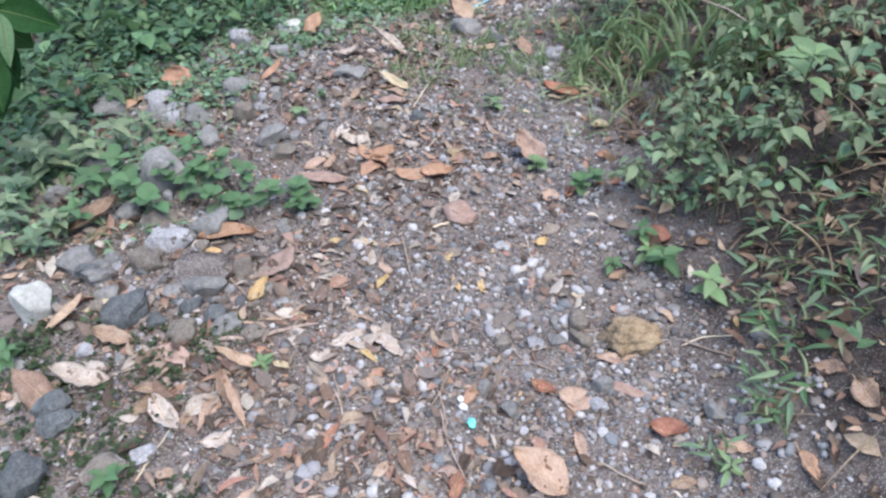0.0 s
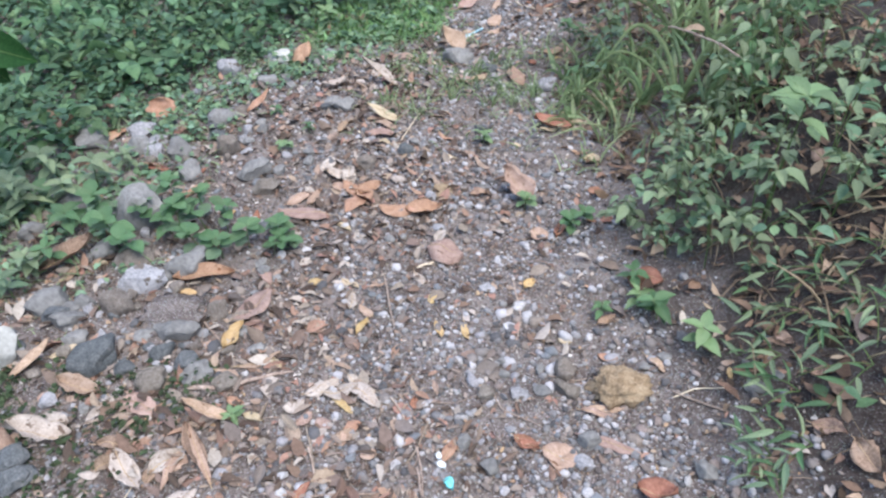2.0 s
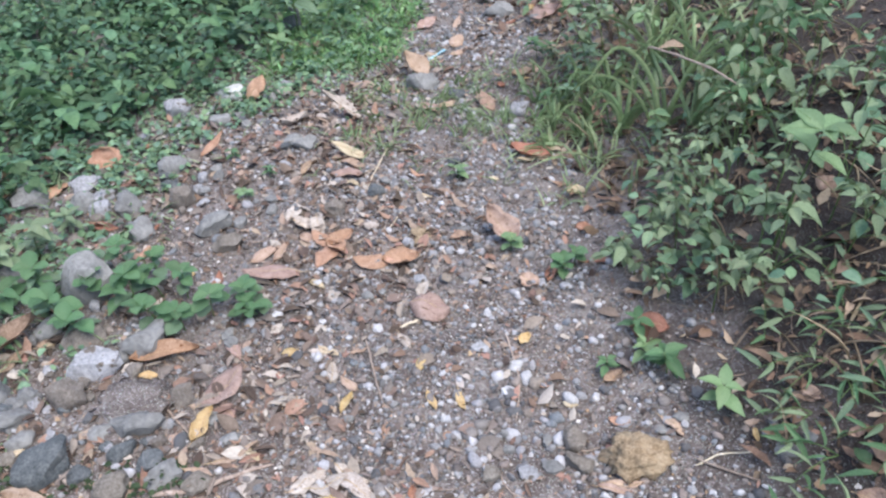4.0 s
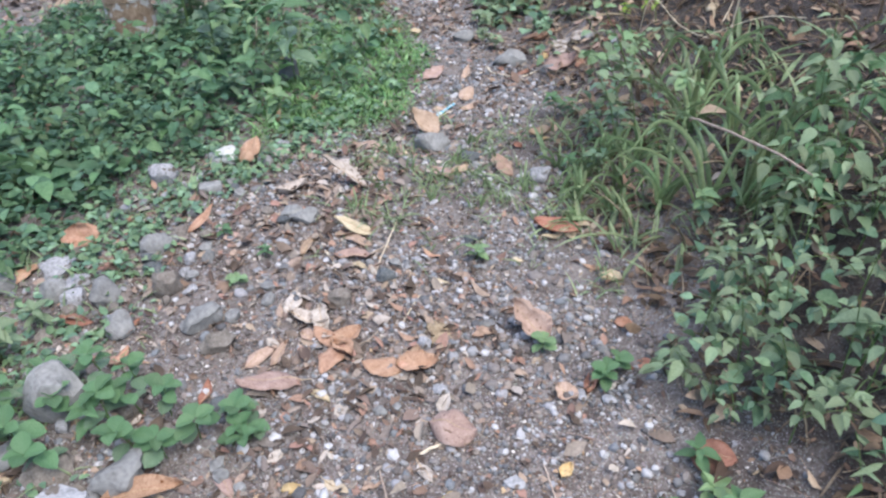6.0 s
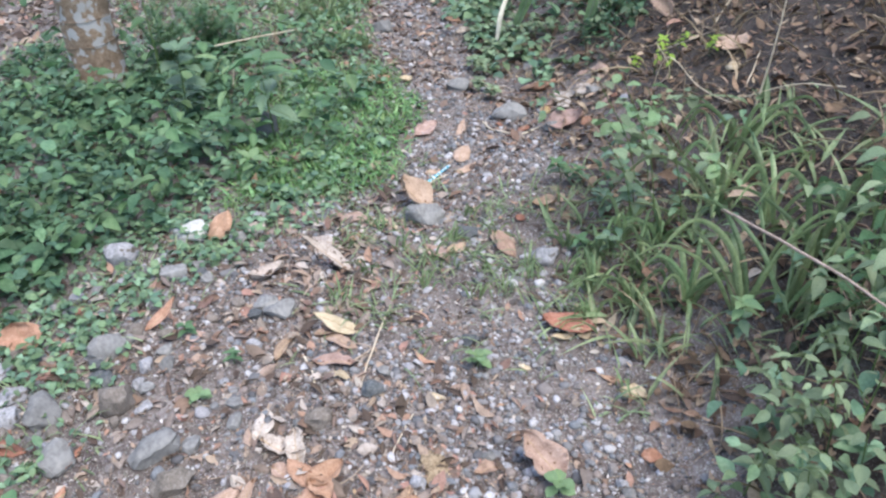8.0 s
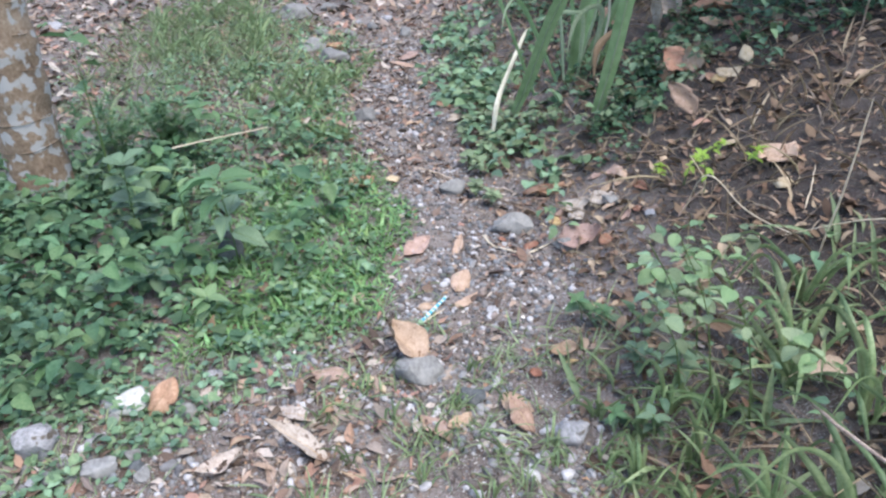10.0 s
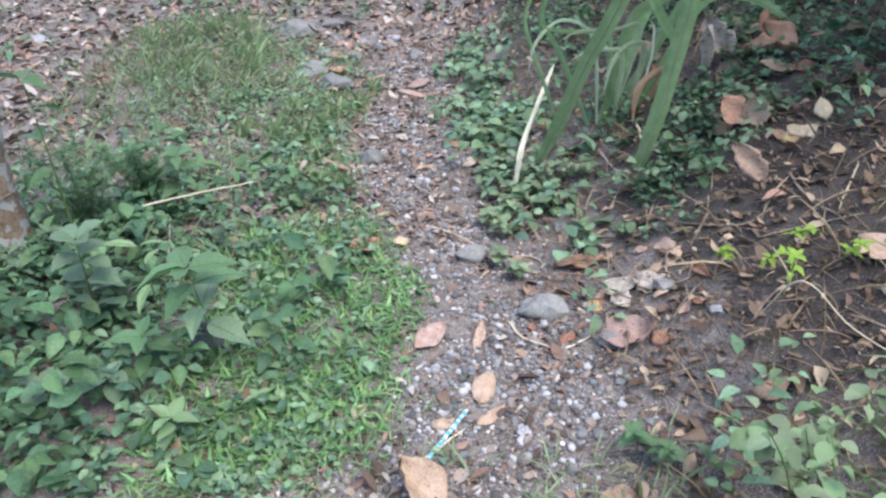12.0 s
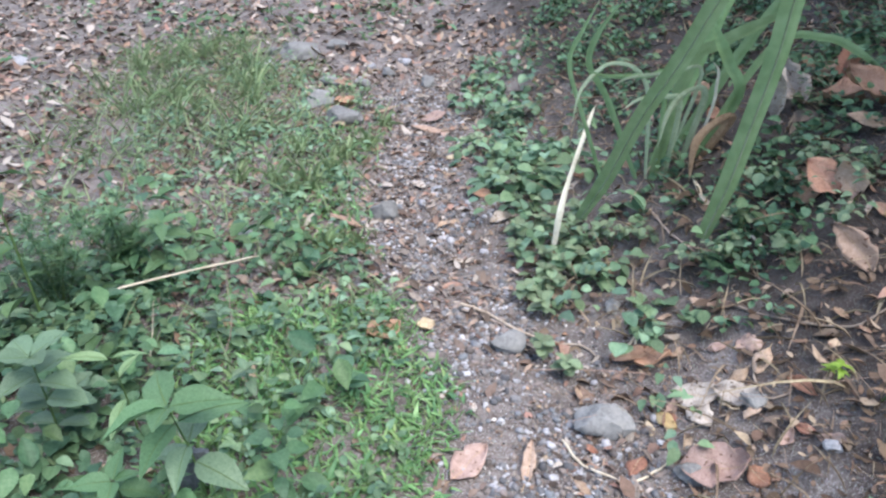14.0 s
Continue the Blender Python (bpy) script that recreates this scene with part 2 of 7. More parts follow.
GRASS_DRY = mat("grass_dry", [(0.15, 0.115, 0.08), (0.26, 0.205, 0.145), (0.38, 0.315, 0.235)], 10, 0.8, 0.1, 120, 0.4, "island", translucent=0.1)
STEM = mat("green_stem", [(0.05, 0.10, 0.03), (0.09, 0.15, 0.05), (0.13, 0.19, 0.07)], 30, 0.6, 0.2, 150, 0.2)
BARK = mat("palm_bark", [(0.12, 0.085, 0.062), (0.23, 0.17, 0.125), (0.34, 0.275, 0.22)], 7, 0.95, 0.9, 70, 0.05, spots=((0.36, 0.36, 0.37), 17, 0.52))


# ---- ground ----
def bumps(x, y):
    """Gentle unevenness of the trodden soil."""
    return (0.010 * np.sin(3.1 * x + 1.3 * y) * np.sin(2.3 * y - 0.7 * x) + 0.006 * np.sin(9.7 * x - 4.1 * y + 1.0) * np.sin(7.9 * y + 3.3 * x)
            + 0.003 * np.sin(23 * x + 17 * y) * np.sin(29 * y - 13 * x + 2.0))


def softplus(v, s):
    return s * np.logaddexp(0, v / s)


def ground_z(x, y):
    x, y = np.asarray(x, float), np.asarray(y, float)
    d = x - (0.66 + 0.04 * np.clip(y - 2, 0, 3))
    bank = 0.82 * softplus(d, 0.10) - 0.62 * softplus(d - 0.95, 0.25) - 0.20 * softplus(d - 4.0, 0.5)
    left = -0.10 * softplus(-x - 0.9, 0.2) + 0.10 * softplus(-x - 3.5, 0.4)
    return -0.02 - 0.02 * np.clip(y - 3.5, 0, 6) + bank + left + bumps(x, y) * np.clip((9 - np.hypot(x, y - 4)) / 4, 0, 1)


def path_left(y):
    return np.interp(y, [0, 1.9, 2.7, 3.0, 3.45, 3.6, 4.0, 4.4, 4.7, 5.0, 5.5, 6.2, 6.8, 7.7, 8.5, 9.2], [-1.6, -1.36, -1.24, -1.06, -0.75, -0.02, 0.08, 0.18, 0.08, 0.02, -0.09, -0.02, 0.1, -0.2, -0.8, -2.2])


def path_right(y):
    return np.interp(y, [0, 1.0, 1.5, 1.9, 2.4, 3.0, 3.3, 3.6, 4.4, 4.9, 5.5, 6.1, 7.0, 8.0, 10.0], [0.86, 0.80, 0.72, 0.62, 0.58, 0.52, 0.52, 0.66, 0.62, 0.47, 0.46, 0.45, 0.5, 0.75, 0.9])


def graded(lo, hi, step, far):
    """Even steps between lo and hi, then ever longer ones out to far on both sides."""
    mid = list(np.arange(lo, hi + step / 2, step))
    out, s = [], step
    while sum(out) < far:
        s *= 1.35
        out.append(s)
    run = np.cumsum(out)
    return np.array([lo - r for r in run[::-1]] + mid + [hi + r for r in run])


def sheet(name, xs, ys):
    gx, gy = np.meshgrid(xs, ys)
    v = np.stack([gx, gy, ground_z(gx, gy)], -1).reshape(-1, 3)
    nx, ny = len(xs), len(ys)
    i = (np.arange(ny - 1)[:, None] * nx + np.arange(nx - 1)[None, :]).reshape(-1)
    f = np.stack([i, i + 1, i + nx + 1, i + nx], -1)
    me = bpy.data.meshes.new(name)
    fill(me, v, f)
    return me


def fill(me, v, f, smooth=True):
    """Puts numpy vertices and faces (all with one number of corners) into a mesh."""
    k = f.shape[1]
    me.vertices.add(len(v))
    me.vertices.foreach_set("co", np.ascontiguousarray(v, np.float32).ravel())
    me.loops.add(f.size)
    me.loops.foreach_set("vertex_index", np.ascontiguousarray(f, np.int32).ravel())
    me.polygons.add(len(f))
    me.polygons.foreach_set("loop_start", np.arange(0, f.size, k, dtype=np.int32))
    me.polygons.foreach_set("loop_total", np.full(len(f), k, np.int32))
    me.polygons.foreach_set("use_smooth", np.full(len(f), smooth))
    me.update(calc_edges=True)


ground = tagged(new("ground", sheet("ground", graded(-2.4, 2.2, 0.025, 400), graded(0.2, 9.0, 0.03, 400))), "damp grey-brown soil of a gravelly footpath", "ground", kind="structure")
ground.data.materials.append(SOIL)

# ---- shapes that are strewn by the thousand ----
rng = np.random.default_rng(7)


def turn(yaw, pitch, roll):
    """Rotation matrices for arrays of angles: roll about y, then pitch about x, then yaw about z."""
    cy, sy, cp, sp_, cr, sr = np.cos(yaw), np.sin(yaw), np.cos(pitch), np.sin(pitch), np.cos(roll), np.sin(roll)
    o, l = np.zeros_like(cy), np.ones_like(cy)
    rz = np.stack([np.stack([cy, -sy, o], -1), np.stack([sy, cy, o], -1), np.stack([o, o, l], -1)], -2)
    rx = np.stack([np.stack([l, o, o], -1), np.stack([o, cp, -sp_], -1), np.stack([o, sp_, cp], -1)], -2)
    ry = np.stack([np.stack([cr, o, sr], -1), np.stack([o, l, o], -1), np.stack([-sr, o, cr], -1)], -2)
    return rz @ rx @ ry


def blade(outline, n=4, fold=0.15, droop=0.2, side=1):
    """A leaf along +y of length 1: outline(t) is the half width. Returns vertices and quads."""
    t = np.linspace(0, 1, n + 1)
    w = np.array([outline(a) for a in t])
    s = np.linspace(-1, 1, 2 * side + 1)
    x = w[:, None] * s[None, :]
    y = np.repeat(t[:, None], len(s), 1)
    z = np.abs(x) * fold * 2 - droop * y ** 2
    v = np.stack([x, y, z], -1).reshape(-1, 3)
    m = len(s)
    i = (np.arange(n)[:, None] * m + np.arange(m - 1)[None, :]).reshape(-1)
    return v, np.stack([i, i + 1, i + m + 1, i + m], -1)


def oval(width, tip=1.0, low=0.45):
    """Half-width of an ovate leaf; tip under 1 makes it pointed, low is where it is widest."""
    def f(t):
        u = t / low if t < low else (1 - t) / (1 - low)
        u = max(0.0, min(1.0, u))
        return width / 2 * max(0.03, math.sin(u * math.pi / 2) ** (0.75 if t < low else tip))
    return f


def strewn(name, shapes, place, rot, scale, material, label, category, parent=None, smooth=True):
    """ONE object of many copies of the shapes: place (n,3), rot (n,3,3), scale (n,3)."""
    vs, fs, off = [], [], 0
    pick = np.arange(len(place)) % len(shapes)
    for j, (v, f) in enumerate(shapes):
        q = pick == j
        if not q.any():
            continue
        w = np.einsum("nij,nkj->nki", rot[q], v[None] * scale[q][:, None, :]) + place[q][:, None, :]
        vs.append(w.reshape(-1, 3))
        fs.append((f[None] + (np.arange(q.sum()) * len(v))[:, None, None] + off).reshape(-1, f.shape[1]))
        off += vs[-1].shape[0]
    me = bpy.data.meshes.new(name)
    fill(me, np.concatenate(vs), np.concatenate(fs), smooth)
    me.materials.append(material)
    ob = tagged(new(name, me), label, category, kind="stuff")
    if parent:
        ob.parent = parent
    return ob


def lump(seed, flat=0.6, detail=1, rough=0.18, facets=5):
    """A stone: an icosphere cut by a few planes and roughened."""
    r = random.Random(seed)
    bm = bmesh.new()
    bmesh.ops.create_icosphere(bm, subdivisions=detail, radius=1)
    cuts = []
    for _ in range(facets):
        d = Vector((r.uniform(-1, 1), r.uniform(-1, 1), r.uniform(-0.6, 1))).normalized()
        cuts.append((d, r.uniform(0.52, 0.85)))
    for v in bm.verts:
        for d, lim in cuts:
            over = v.co.dot(d) - lim
            if over > 0:
                v.co -= d * over * 0.92
        q = (abs(v.co.x) ** 3 + abs(v.co.y) ** 3 + abs(v.co.z) ** 3) ** (1 / 3)
        v.co *= 0.35 + 0.65 / q * v.co.length
        v.co *= 1 + rough * noise.noise(v.co * 1.7 + Vector((seed * 3.1, 0, 0)))
        v.co.z *= flat
    bm.verts.ensure_lookup_table()
    v = np.array([q.co[:] for q in bm.verts])
    f = np.array([[q.index for q in p.verts] for p in bm.faces])
    bm.free()
    return v, f


def field(n, x0, x1, y0, y1, keep):
    """n random points of a rectangle, thinned by keep(x, y) in 0..1."""
    x, y = rng.uniform(x0, x1, n), rng.uniform(y0, y1, n)
    k = rng.uniform(0, 1, n) < keep(x, y)
    return x[k], y[k]


def patchy(x, y, s, seed):
    """Smooth clumps between 0 and 1."""
    a = np.sin(s * x + seed) * np.sin(s * 1.3 * y + 2 * seed) + 0.6 * np.sin(s * 2.1 * x - s * 1.7 * y + seed * 5) + 0.4 * np.sin(s * 3.7 * y + s * 2.9 * x + seed)
    return np.clip(0.5 + 0.35 * a, 0, 1)


def lay(x, y, lift=0.0):
    return np.stack([x, y, ground_z(x, y) + lift], -1)


def between(v, a, b, s=0.08):
    """Soft 0..1 inside a..b."""
    return np.clip((v - a) / s + 0.5, 0, 1) * np.clip((b - v) / s + 0.5, 0, 1)


def on_path(x, y, s=0.12):
    return between(x, path_left(y), path_right(y), s)


# grit and gravel on the path
x, y = field(93000, -2.0, 1.25, 0.3, 7.5, lambda x, y: on_path(x, y, 0.25) * (0.35 + 0.65 * patchy(x, y, 4.1, 1)) * np.where(x < -0.3, 0.55, 1.0))
s = np.clip(rng.lognormal(-5.45, 0.52, len(x)), 0.0025, 0.016)
tilt = rng.normal(0, 0.35, (3, len(x)))
strewn("gravel", [lump(i, 0.65, 1, 0.2, 4) for i in range(8)], lay(x, y, s * 0.25), turn(rng.uniform(0, 6.28, len(x)), tilt[0], tilt[1]), np.stack([s * rng.uniform(0.8, 1.4, len(x)), s, s], -1), PEBBLE,
       "small grey and whitish gravel pressed into the path", "gravel", smooth=False)

# patches of close-packed larger gravel
x, y = field(42000, -0.9, 1.0, 0.5, 7.2, lambda x, y: on_path(x, y, 0.3) * np.clip((patchy(x, y, 5.2, 1.7) - 0.38) * 2.6 + 0.12 * (y > 2.4), 0, 1) * np.where(x < -0.25, 0.4, 1.0))
s = np.clip(rng.lognormal(-5.0, 0.33, len(x)) * np.where(y < 2.3, 0.82, 1.0), 0.004, 0.015)
tilt = rng.normal(0, 0.3, (3, len(x)))
strewn("coarse_gravel", [lump(40 + i, 0.7, 1, 0.2, 4) for i in range(8)], lay(x, y, s * 0.3), turn(rng.uniform(0, 6.28, len(x)), tilt[0], tilt[1]), np.stack([s * rng.uniform(0.9, 1.5, len(x)), s, s], -1), PEBBLE,
       "patches of rounded grey gravel on the path", "gravel")

# drifts of pebbles as large as a thumb
x, y = field(9000, -0.7, 0.95, 0.7, 7.2, lambda x, y: on_path(x, y, 0.2) * np.clip((patchy(x, y, 6.1, 2.9) - 0.42) * 2.2, 0, 1) * np.where(x < 0.0, 0.45, 1.0) * np.clip(1.2 - 0.12 * y, 0.4, 1))
s = np.clip(rng.lognormal(-4.45, 0.28, len(x)), 0.008, 0.021)
tilt = rng.normal(0, 0.3, (3, len(x)))
strewn("pebble_drift", [lump(60 + i, 0.72, 2, 0.2, 5) for i in range(8)], lay(x, y, s * 0.15), turn(rng.uniform(0, 6.28, len(x)), tilt[0], tilt[1]), np.stack([s * rng.uniform(0.9, 1.35, len(x)), s, s], -1), PEBBLE,
       "drifts of larger rounded grey pebbles on the path", "gravel")

# crumbled dry leaves and bits of bark
chip = [blade(oval(0.55, 0.8), 3, f, d) for f, d in ((0.3, 0.2), (-0.2, -0.3), (0.5, 0.5), (0.1, -0.15))] + [blade(oval(0.28, 0.6), 3, 0.4, 0.3)]


def litter_keep(x, y):
    left_side = between(x, path_left(y) - 0.1, -0.1, 0.4)
    far = np.clip((y - 4.0) / 1.2, 0, 1) * between(x, -0.2, 0.7, 0.3)
    strip = 0.55 * between(x, -0.5, 0.15, 0.3) * between(y, 1.3, 2.4, 0.3) + between(x, -0.75, 0.15, 0.3) * between(y, 0.3, 1.45, 0.3) + between(x, -0.35, 0.2, 0.2) * between(y, 2.2, 3.5, 0.4) + between(x, 0.45, 1.0, 0.2) * between(y, 3.8, 4.7, 0.3)
    meadow = 0.45 * between(x, -1.2, path_left(y), 0.2) * between(y, 4.9, 8.0, 0.3)
    bare = 1 - 0.65 * between(x, -1.6, -0.62, 0.15) * between(y, 0.3, 1.15, 0.15)
    return meadow + bare * on_path(x, y, 0.35) * (0.28 + 0.3 * left_side + 0.6 * far + 0.6 * strip) * (0.3 + 0.7 * patchy(x, y, 3.3, 4))


crumb = [blade(oval(w, 0.6), 2, f, d) for w, f, d in ((0.6, 0.3, 0.2), (0.35, -0.3, -0.2), (0.8, 0.1, 0.3), (0.2, 0.3, 0.1))]
x, y = field(112000, -1.9, 1.3, 0.3, 8.0, lambda x, y: on_path(x, y, 0.35) * (0.3 + 0.7 * patchy(x, y, 5.3, 51)))
n = len(x)
s = np.clip(rng.lognormal(-4.75, 0.45, n), 0.004, 0.026)
strewn("soil_crumbs", crumb, lay(x, y, 0.003), turn(rng.uniform(0, 6.28, n), rng.normal(0.1, 0.35, n), rng.normal(0, 0.4, n)), np.stack([s, s, s], -1), CRUMB,
       "tiny crumbs of bark, leaf and shell on the soil", "leaf litter")
x, y = field(15000, -1.3, 1.1, 0.3, 7.8, lambda x, y: np.clip(litter_keep(x, y) - 0.18, 0, 1) * 0.9)
n = len(x)
s = np.clip(rng.lognormal(-3.15, 0.35, n), 0.025, 0.08)
strewn("curled_leaf_litter", [blade(oval(w, 0.8), 5, f, d, 2) for w, f, d in ((0.45, 0.4, 0.25), (0.25, 0.7, 0.3), (0.55, -0.3, -0.25), (0.35, 0.5, -0.2), (0.18, 0.6, 0.4))], lay(x, y, 0.008),
       turn(rng.uniform(0, 6.28, n), rng.normal(0.06, 0.22, n), rng.normal(0, 0.35, n)), np.stack([s, s, s], -1), LITTER, "curled brown and greyish leaf pieces on the soil", "leaf litter")
x, y = field(85000, -2.0, 1.3, 0.3, 7.8, litter_keep)
n = len(x)
s = np.clip(rng.lognormal(-3.9, 0.55, n), 0.007, 0.065)
strewn("leaf_litter", chip, lay(x, y, 0.004), turn(rng.uniform(0, 6.28, n), rng.normal(0.05, 0.25, n), rng.normal(0, 0.3, n)), np.stack([s, s, s], -1), LITTER,
       "crumbled brown and tan leaf litter on the soil", "leaf litter")
# dead leaves on the open ground beyond the grass and on the bank
def far_keep(x, y):
    beyond = np.clip((y - 7.2) / 0.8, 0, 1) * (x < 1.0)
    left_gap = np.clip((-1.35 - x) / 0.3, 0, 1) * np.clip((y - 5.6) / 0.4, 0, 1)
    bank = np.where(y > 4.2, 0.12, 0.06) * np.clip((x - path_right(y)) / 0.2, 0, 1)
    return np.clip(np.maximum(np.maximum(beyond, left_gap), bank), 0, 1) * (0.45 + 0.55 * patchy(x, y, 2.2, 9))


x, y = field(30000, -4.5, 2.6, 0.6, 12.5, far_keep)
n = len(x)
s = np.clip(rng.lognormal(-2.85, 0.4, n), 0.02, 0.13)
strewn("fallen_leaves", [blade(oval(0.5, 0.8), 4, f, d) for f, d in ((0.3, 0.2), (-0.25, -0.25), (0.5, 0.4), (0.1, -0.1))], lay(x, y, 0.01), turn(rng.uniform(0, 6.28, n), rng.normal(0.08, 0.25, n), rng.normal(0, 0.3, n)),
       np.stack([s, s, s], -1), LITTER, "brown fallen leaves covering the open soil", "fallen leaves")

# twig bits
tx = np.linspace(0, 1, 5)
stick_v = np.concatenate([np.stack([0.012 * np.cos(a) + 0.04 * np.sin(tx * 3), tx, 0.012 * np.sin(a) + 0 * tx], -1) for a in (0, 2.1, 4.2)])
stick_f = np.array([[a * 5 + i, a * 5 + i + 1, ((a + 1) % 3) * 5 + i + 1, ((a + 1) % 3) * 5 + i] for a in range(3) for i in range(4)])
x, y = field(6500, -2.2, 1.6, 0.3, 7.8, lambda x, y: np.maximum(on_path(x, y, 0.3) * 0.6, between(x, path_right(y), 2.0) * 0.7))
n = len(x)
s = np.clip(rng.lognormal(-2.9, 0.5, n), 0.02, 0.22)
th = rng.uniform(0.4, 1.5, n) * np.clip(0.06 / s, 0.3, 1.5)
strewn("twig_bits", [(stick_v, stick_f)], lay(x, y, 0.006), turn(rng.uniform(0, 6.28, n), rng.normal(0.03, 0.1, n), rng.uniform(0, 6, n)), np.stack([s * th, s, s * th], -1), TWIG_STUFF,
       "thin brown twigs and stalk bits scattered on the ground", "twigs")


# ---- green cover ----
def clumps(name, x, y, leaves, spread, rise, size, shapes, material, label, category, low=0.0, tilt0=-0.25):
    """Rosettes: several leaves round each point, with their stalks hidden by the leaves."""
    n = len(x)
    m = np.repeat(np.arange(n), leaves)
    k = len(m)
    yaw = rng.uniform(0, 6.28, k)
    r = spread * rng.uniform(0.05, 1, k) * np.repeat(rng.uniform(0.6, 1.3, n), leaves)
    px, py = x[m] - np.sin(yaw) * r, y[m] + np.cos(yaw) * r
    h = low + rise * rng.uniform(0.0, 1.0, k) * np.repeat(rng.uniform(0.4, 1.3, n), leaves)
    s = size * np.repeat(rng.uniform(0.65, 1.35, n), leaves) * rng.uniform(0.7, 1.2, k)
    return strewn(name, shapes, lay(px, py) + np.stack([0 * h, 0 * h, h], -1), turn(yaw + rng.normal(0, 0.5, k), rng.normal(tilt0 + 0.35, 0.35, k), rng.normal(0, 0.3, k)), np.stack([s, s, s], -1), material, label, category)


ovate = [blade(oval(0.62, 0.9, 0.4), 5, f, d) for f, d in ((0.25, 0.25), (0.15, 0.4), (0.35, 0.15))]
roundish = [blade(oval(0.85, 0.6, 0.5), 5, f, d) for f, d in ((0.2, 0.15), (0.1, 0.3), (0.3, 0.1))]
narrow = [blade(oval(0.30, 1.0, 0.35), 5, f, d) for f, d in ((0.3, 0.35), (0.2, 0.6))]
thin_round = [blade(oval(0.7, 0.7, 0.45), 3, f, d) for f, d in ((0.25, 0.2), (0.1, 0.35))]
broad_shape = [blade(oval(0.16, 1.0, 0.3), 4, 0.4, d) for d in (0.2, 0.5, 0.8)]
grass_shape = [blade(oval(0.07, 1.0, 0.2), 5, 0.5, d) for d in (0.25, 0.55, 0.9)]


def cover_keep(x, y):
    inside = np.clip((path_left(y) - x) / 0.2, 0, 1)
    near = np.clip((5.6 - y) / 0.8, 0, 1) * np.clip((x + 2.4 + 1.1 * patchy(x, y, 1.7, 5)) / 0.6, 0, 1) * np.clip((y - 0.1 - 0.9 * patchy(x, y, 2.1, 11)) / 0.5, 0, 1)
    lawn = between(x, -0.75, 0.3, 0.25) * between(y, 3.35, 5.1, 0.3)
    return inside * near * (1 - 0.9 * lawn) * (0.55 + 0.45 * patchy(x, y, 3.0, 2))


x, y = field(7700, -3.5, 0.3, 0.3, 6.0, cover_keep)
clumps("ground_cover", x, y, 7, 0.06, 0.11, 0.040, ovate + roundish, COVER, "dense low green weeds with small ovate leaves", "weeds")
x, y = field(1200, -3.5, 0.3, 0.3, 6.0, cover_keep)
clumps("taller_weeds", x, y, 9, 0.08, 0.20, 0.066, ovate, WEED, "taller dull green weeds standing in the cover", "weeds", 0.04)


def grass_patch(name, n, keep, box, length, material, label, lean=0.55, shapes=grass_shape):
    x, y = field(n, *box, keep)
    k = len(x)
    s = length * rng.uniform(0.5, 1.4, k)
    w = rng.uniform(0.7, 1.3, k) * np.clip(0.08 / length, 0.35, 1.4)
    return strewn(name, shapes, lay(x, y), turn(rng.uniform(0, 6.28, k), 1.35 - np.abs(rng.normal(0, lean, k)), rng.normal(0, 0.25, k)), np.stack([s * w, s, s], -1), material, label, "grass")


def lawn_keep(x, y):
    a = between(x, -0.62, path_left(y), 0.12) * between(y, 3.42, 4.9, 0.2)
    b = between(x, -0.75, path_left(y), 0.15) * between(y, 4.9, 7.4, 0.3) * (0.08 + 0.5 * between(x, -0.35, 0.1, 0.15) * between(y, 5.0, 6.6, 0.3)) * np.clip(1.5 * patchy(x, y, 5, 6) - 0.35, 0.03, 1)
    return np.clip((0.42 + 0.58 * patchy(x, y, 5.5, 3)) * a * (1 - 0.8 * between(x, -0.26, -0.06, 0.1) * between(y, 4.48, 4.68, 0.1)) + b, 0, 1)


grass_patch("grass", 17000, lawn_keep, (-1.0, 0.4, 3.2, 7.6), 0.052, GRASS, "short bright green grass beside the path", 0.7)
grass_patch("broad_grass", 42000, lawn_keep, (-1.0, 0.4, 3.2, 7.6), 0.042, LAWN, "short broad-bladed green grass beside the path", 0.85, broad_shape)
x, y = field(620, -1.25, 0.1, 3.35, 4.9, lambda x, y: between(x, -1.25, path_left(y) - 0.08, 0.15) * np.clip(patchy(x, y, 5.7, 27) * 1.3 - 0.25, 0, 1))
clumps("lawn_weeds", x, y, 6, 0.04, 0.06, 0.034, ovate, CLOVER, "small green weeds growing through the short grass", "weeds")
grass_patch("sparse_grass", 6200, lambda x, y: between(x, -2.2, path_left(y), 0.2) * between(y, 4.6, 8.4, 0.6) * np.clip(1.7 * patchy(x, y, 4.6, 8) - 0.5, 0.02, 1) * np.where((x < -1.2) & (y > 6.0), 0.3, 1), (-2.4, 0.4, 4.4, 8.8), 0.13, GRASS_DULL,
            "tufts of longer dull green grass", 0.35)
grass_patch("path_grass", 6500, lambda x, y: (between(x, -0.25, 0.45, 0.2) * between(y, 2.7, 3.5, 0.3) + 0.6 * between(x, 0.3, 0.8, 0.15) * between(y, 2.4, 3.6, 0.4)) * np.clip(patchy(x, y, 9, 3) - 0.35, 0, 1) * 1.6, (-0.5, 1.0, 2.3, 3.8), 0.07, GRASS_DULL,
            "thin short grass growing through the gravel", 0.6)
x, y = field(2500, -2.5, 0.2, 4.6, 8.3, lambda x, y: between(x, -2.2, path_left(y) - 0.05, 0.2) * (0.2 + 0.8 * patchy(x, y, 3.4, 5)) * np.clip(1.25 - 0.28 * np.clip(y - 5.5, 0, 4), 0.12, 1) * np.where((x < -1.3) & (y > 5.8), 0.12, 1))
clumps("meadow_weeds", x, y, 5, 0.05, 0.09, 0.042, ovate + narrow, CLOVER, "mixed low weeds among the grass", "weeds")

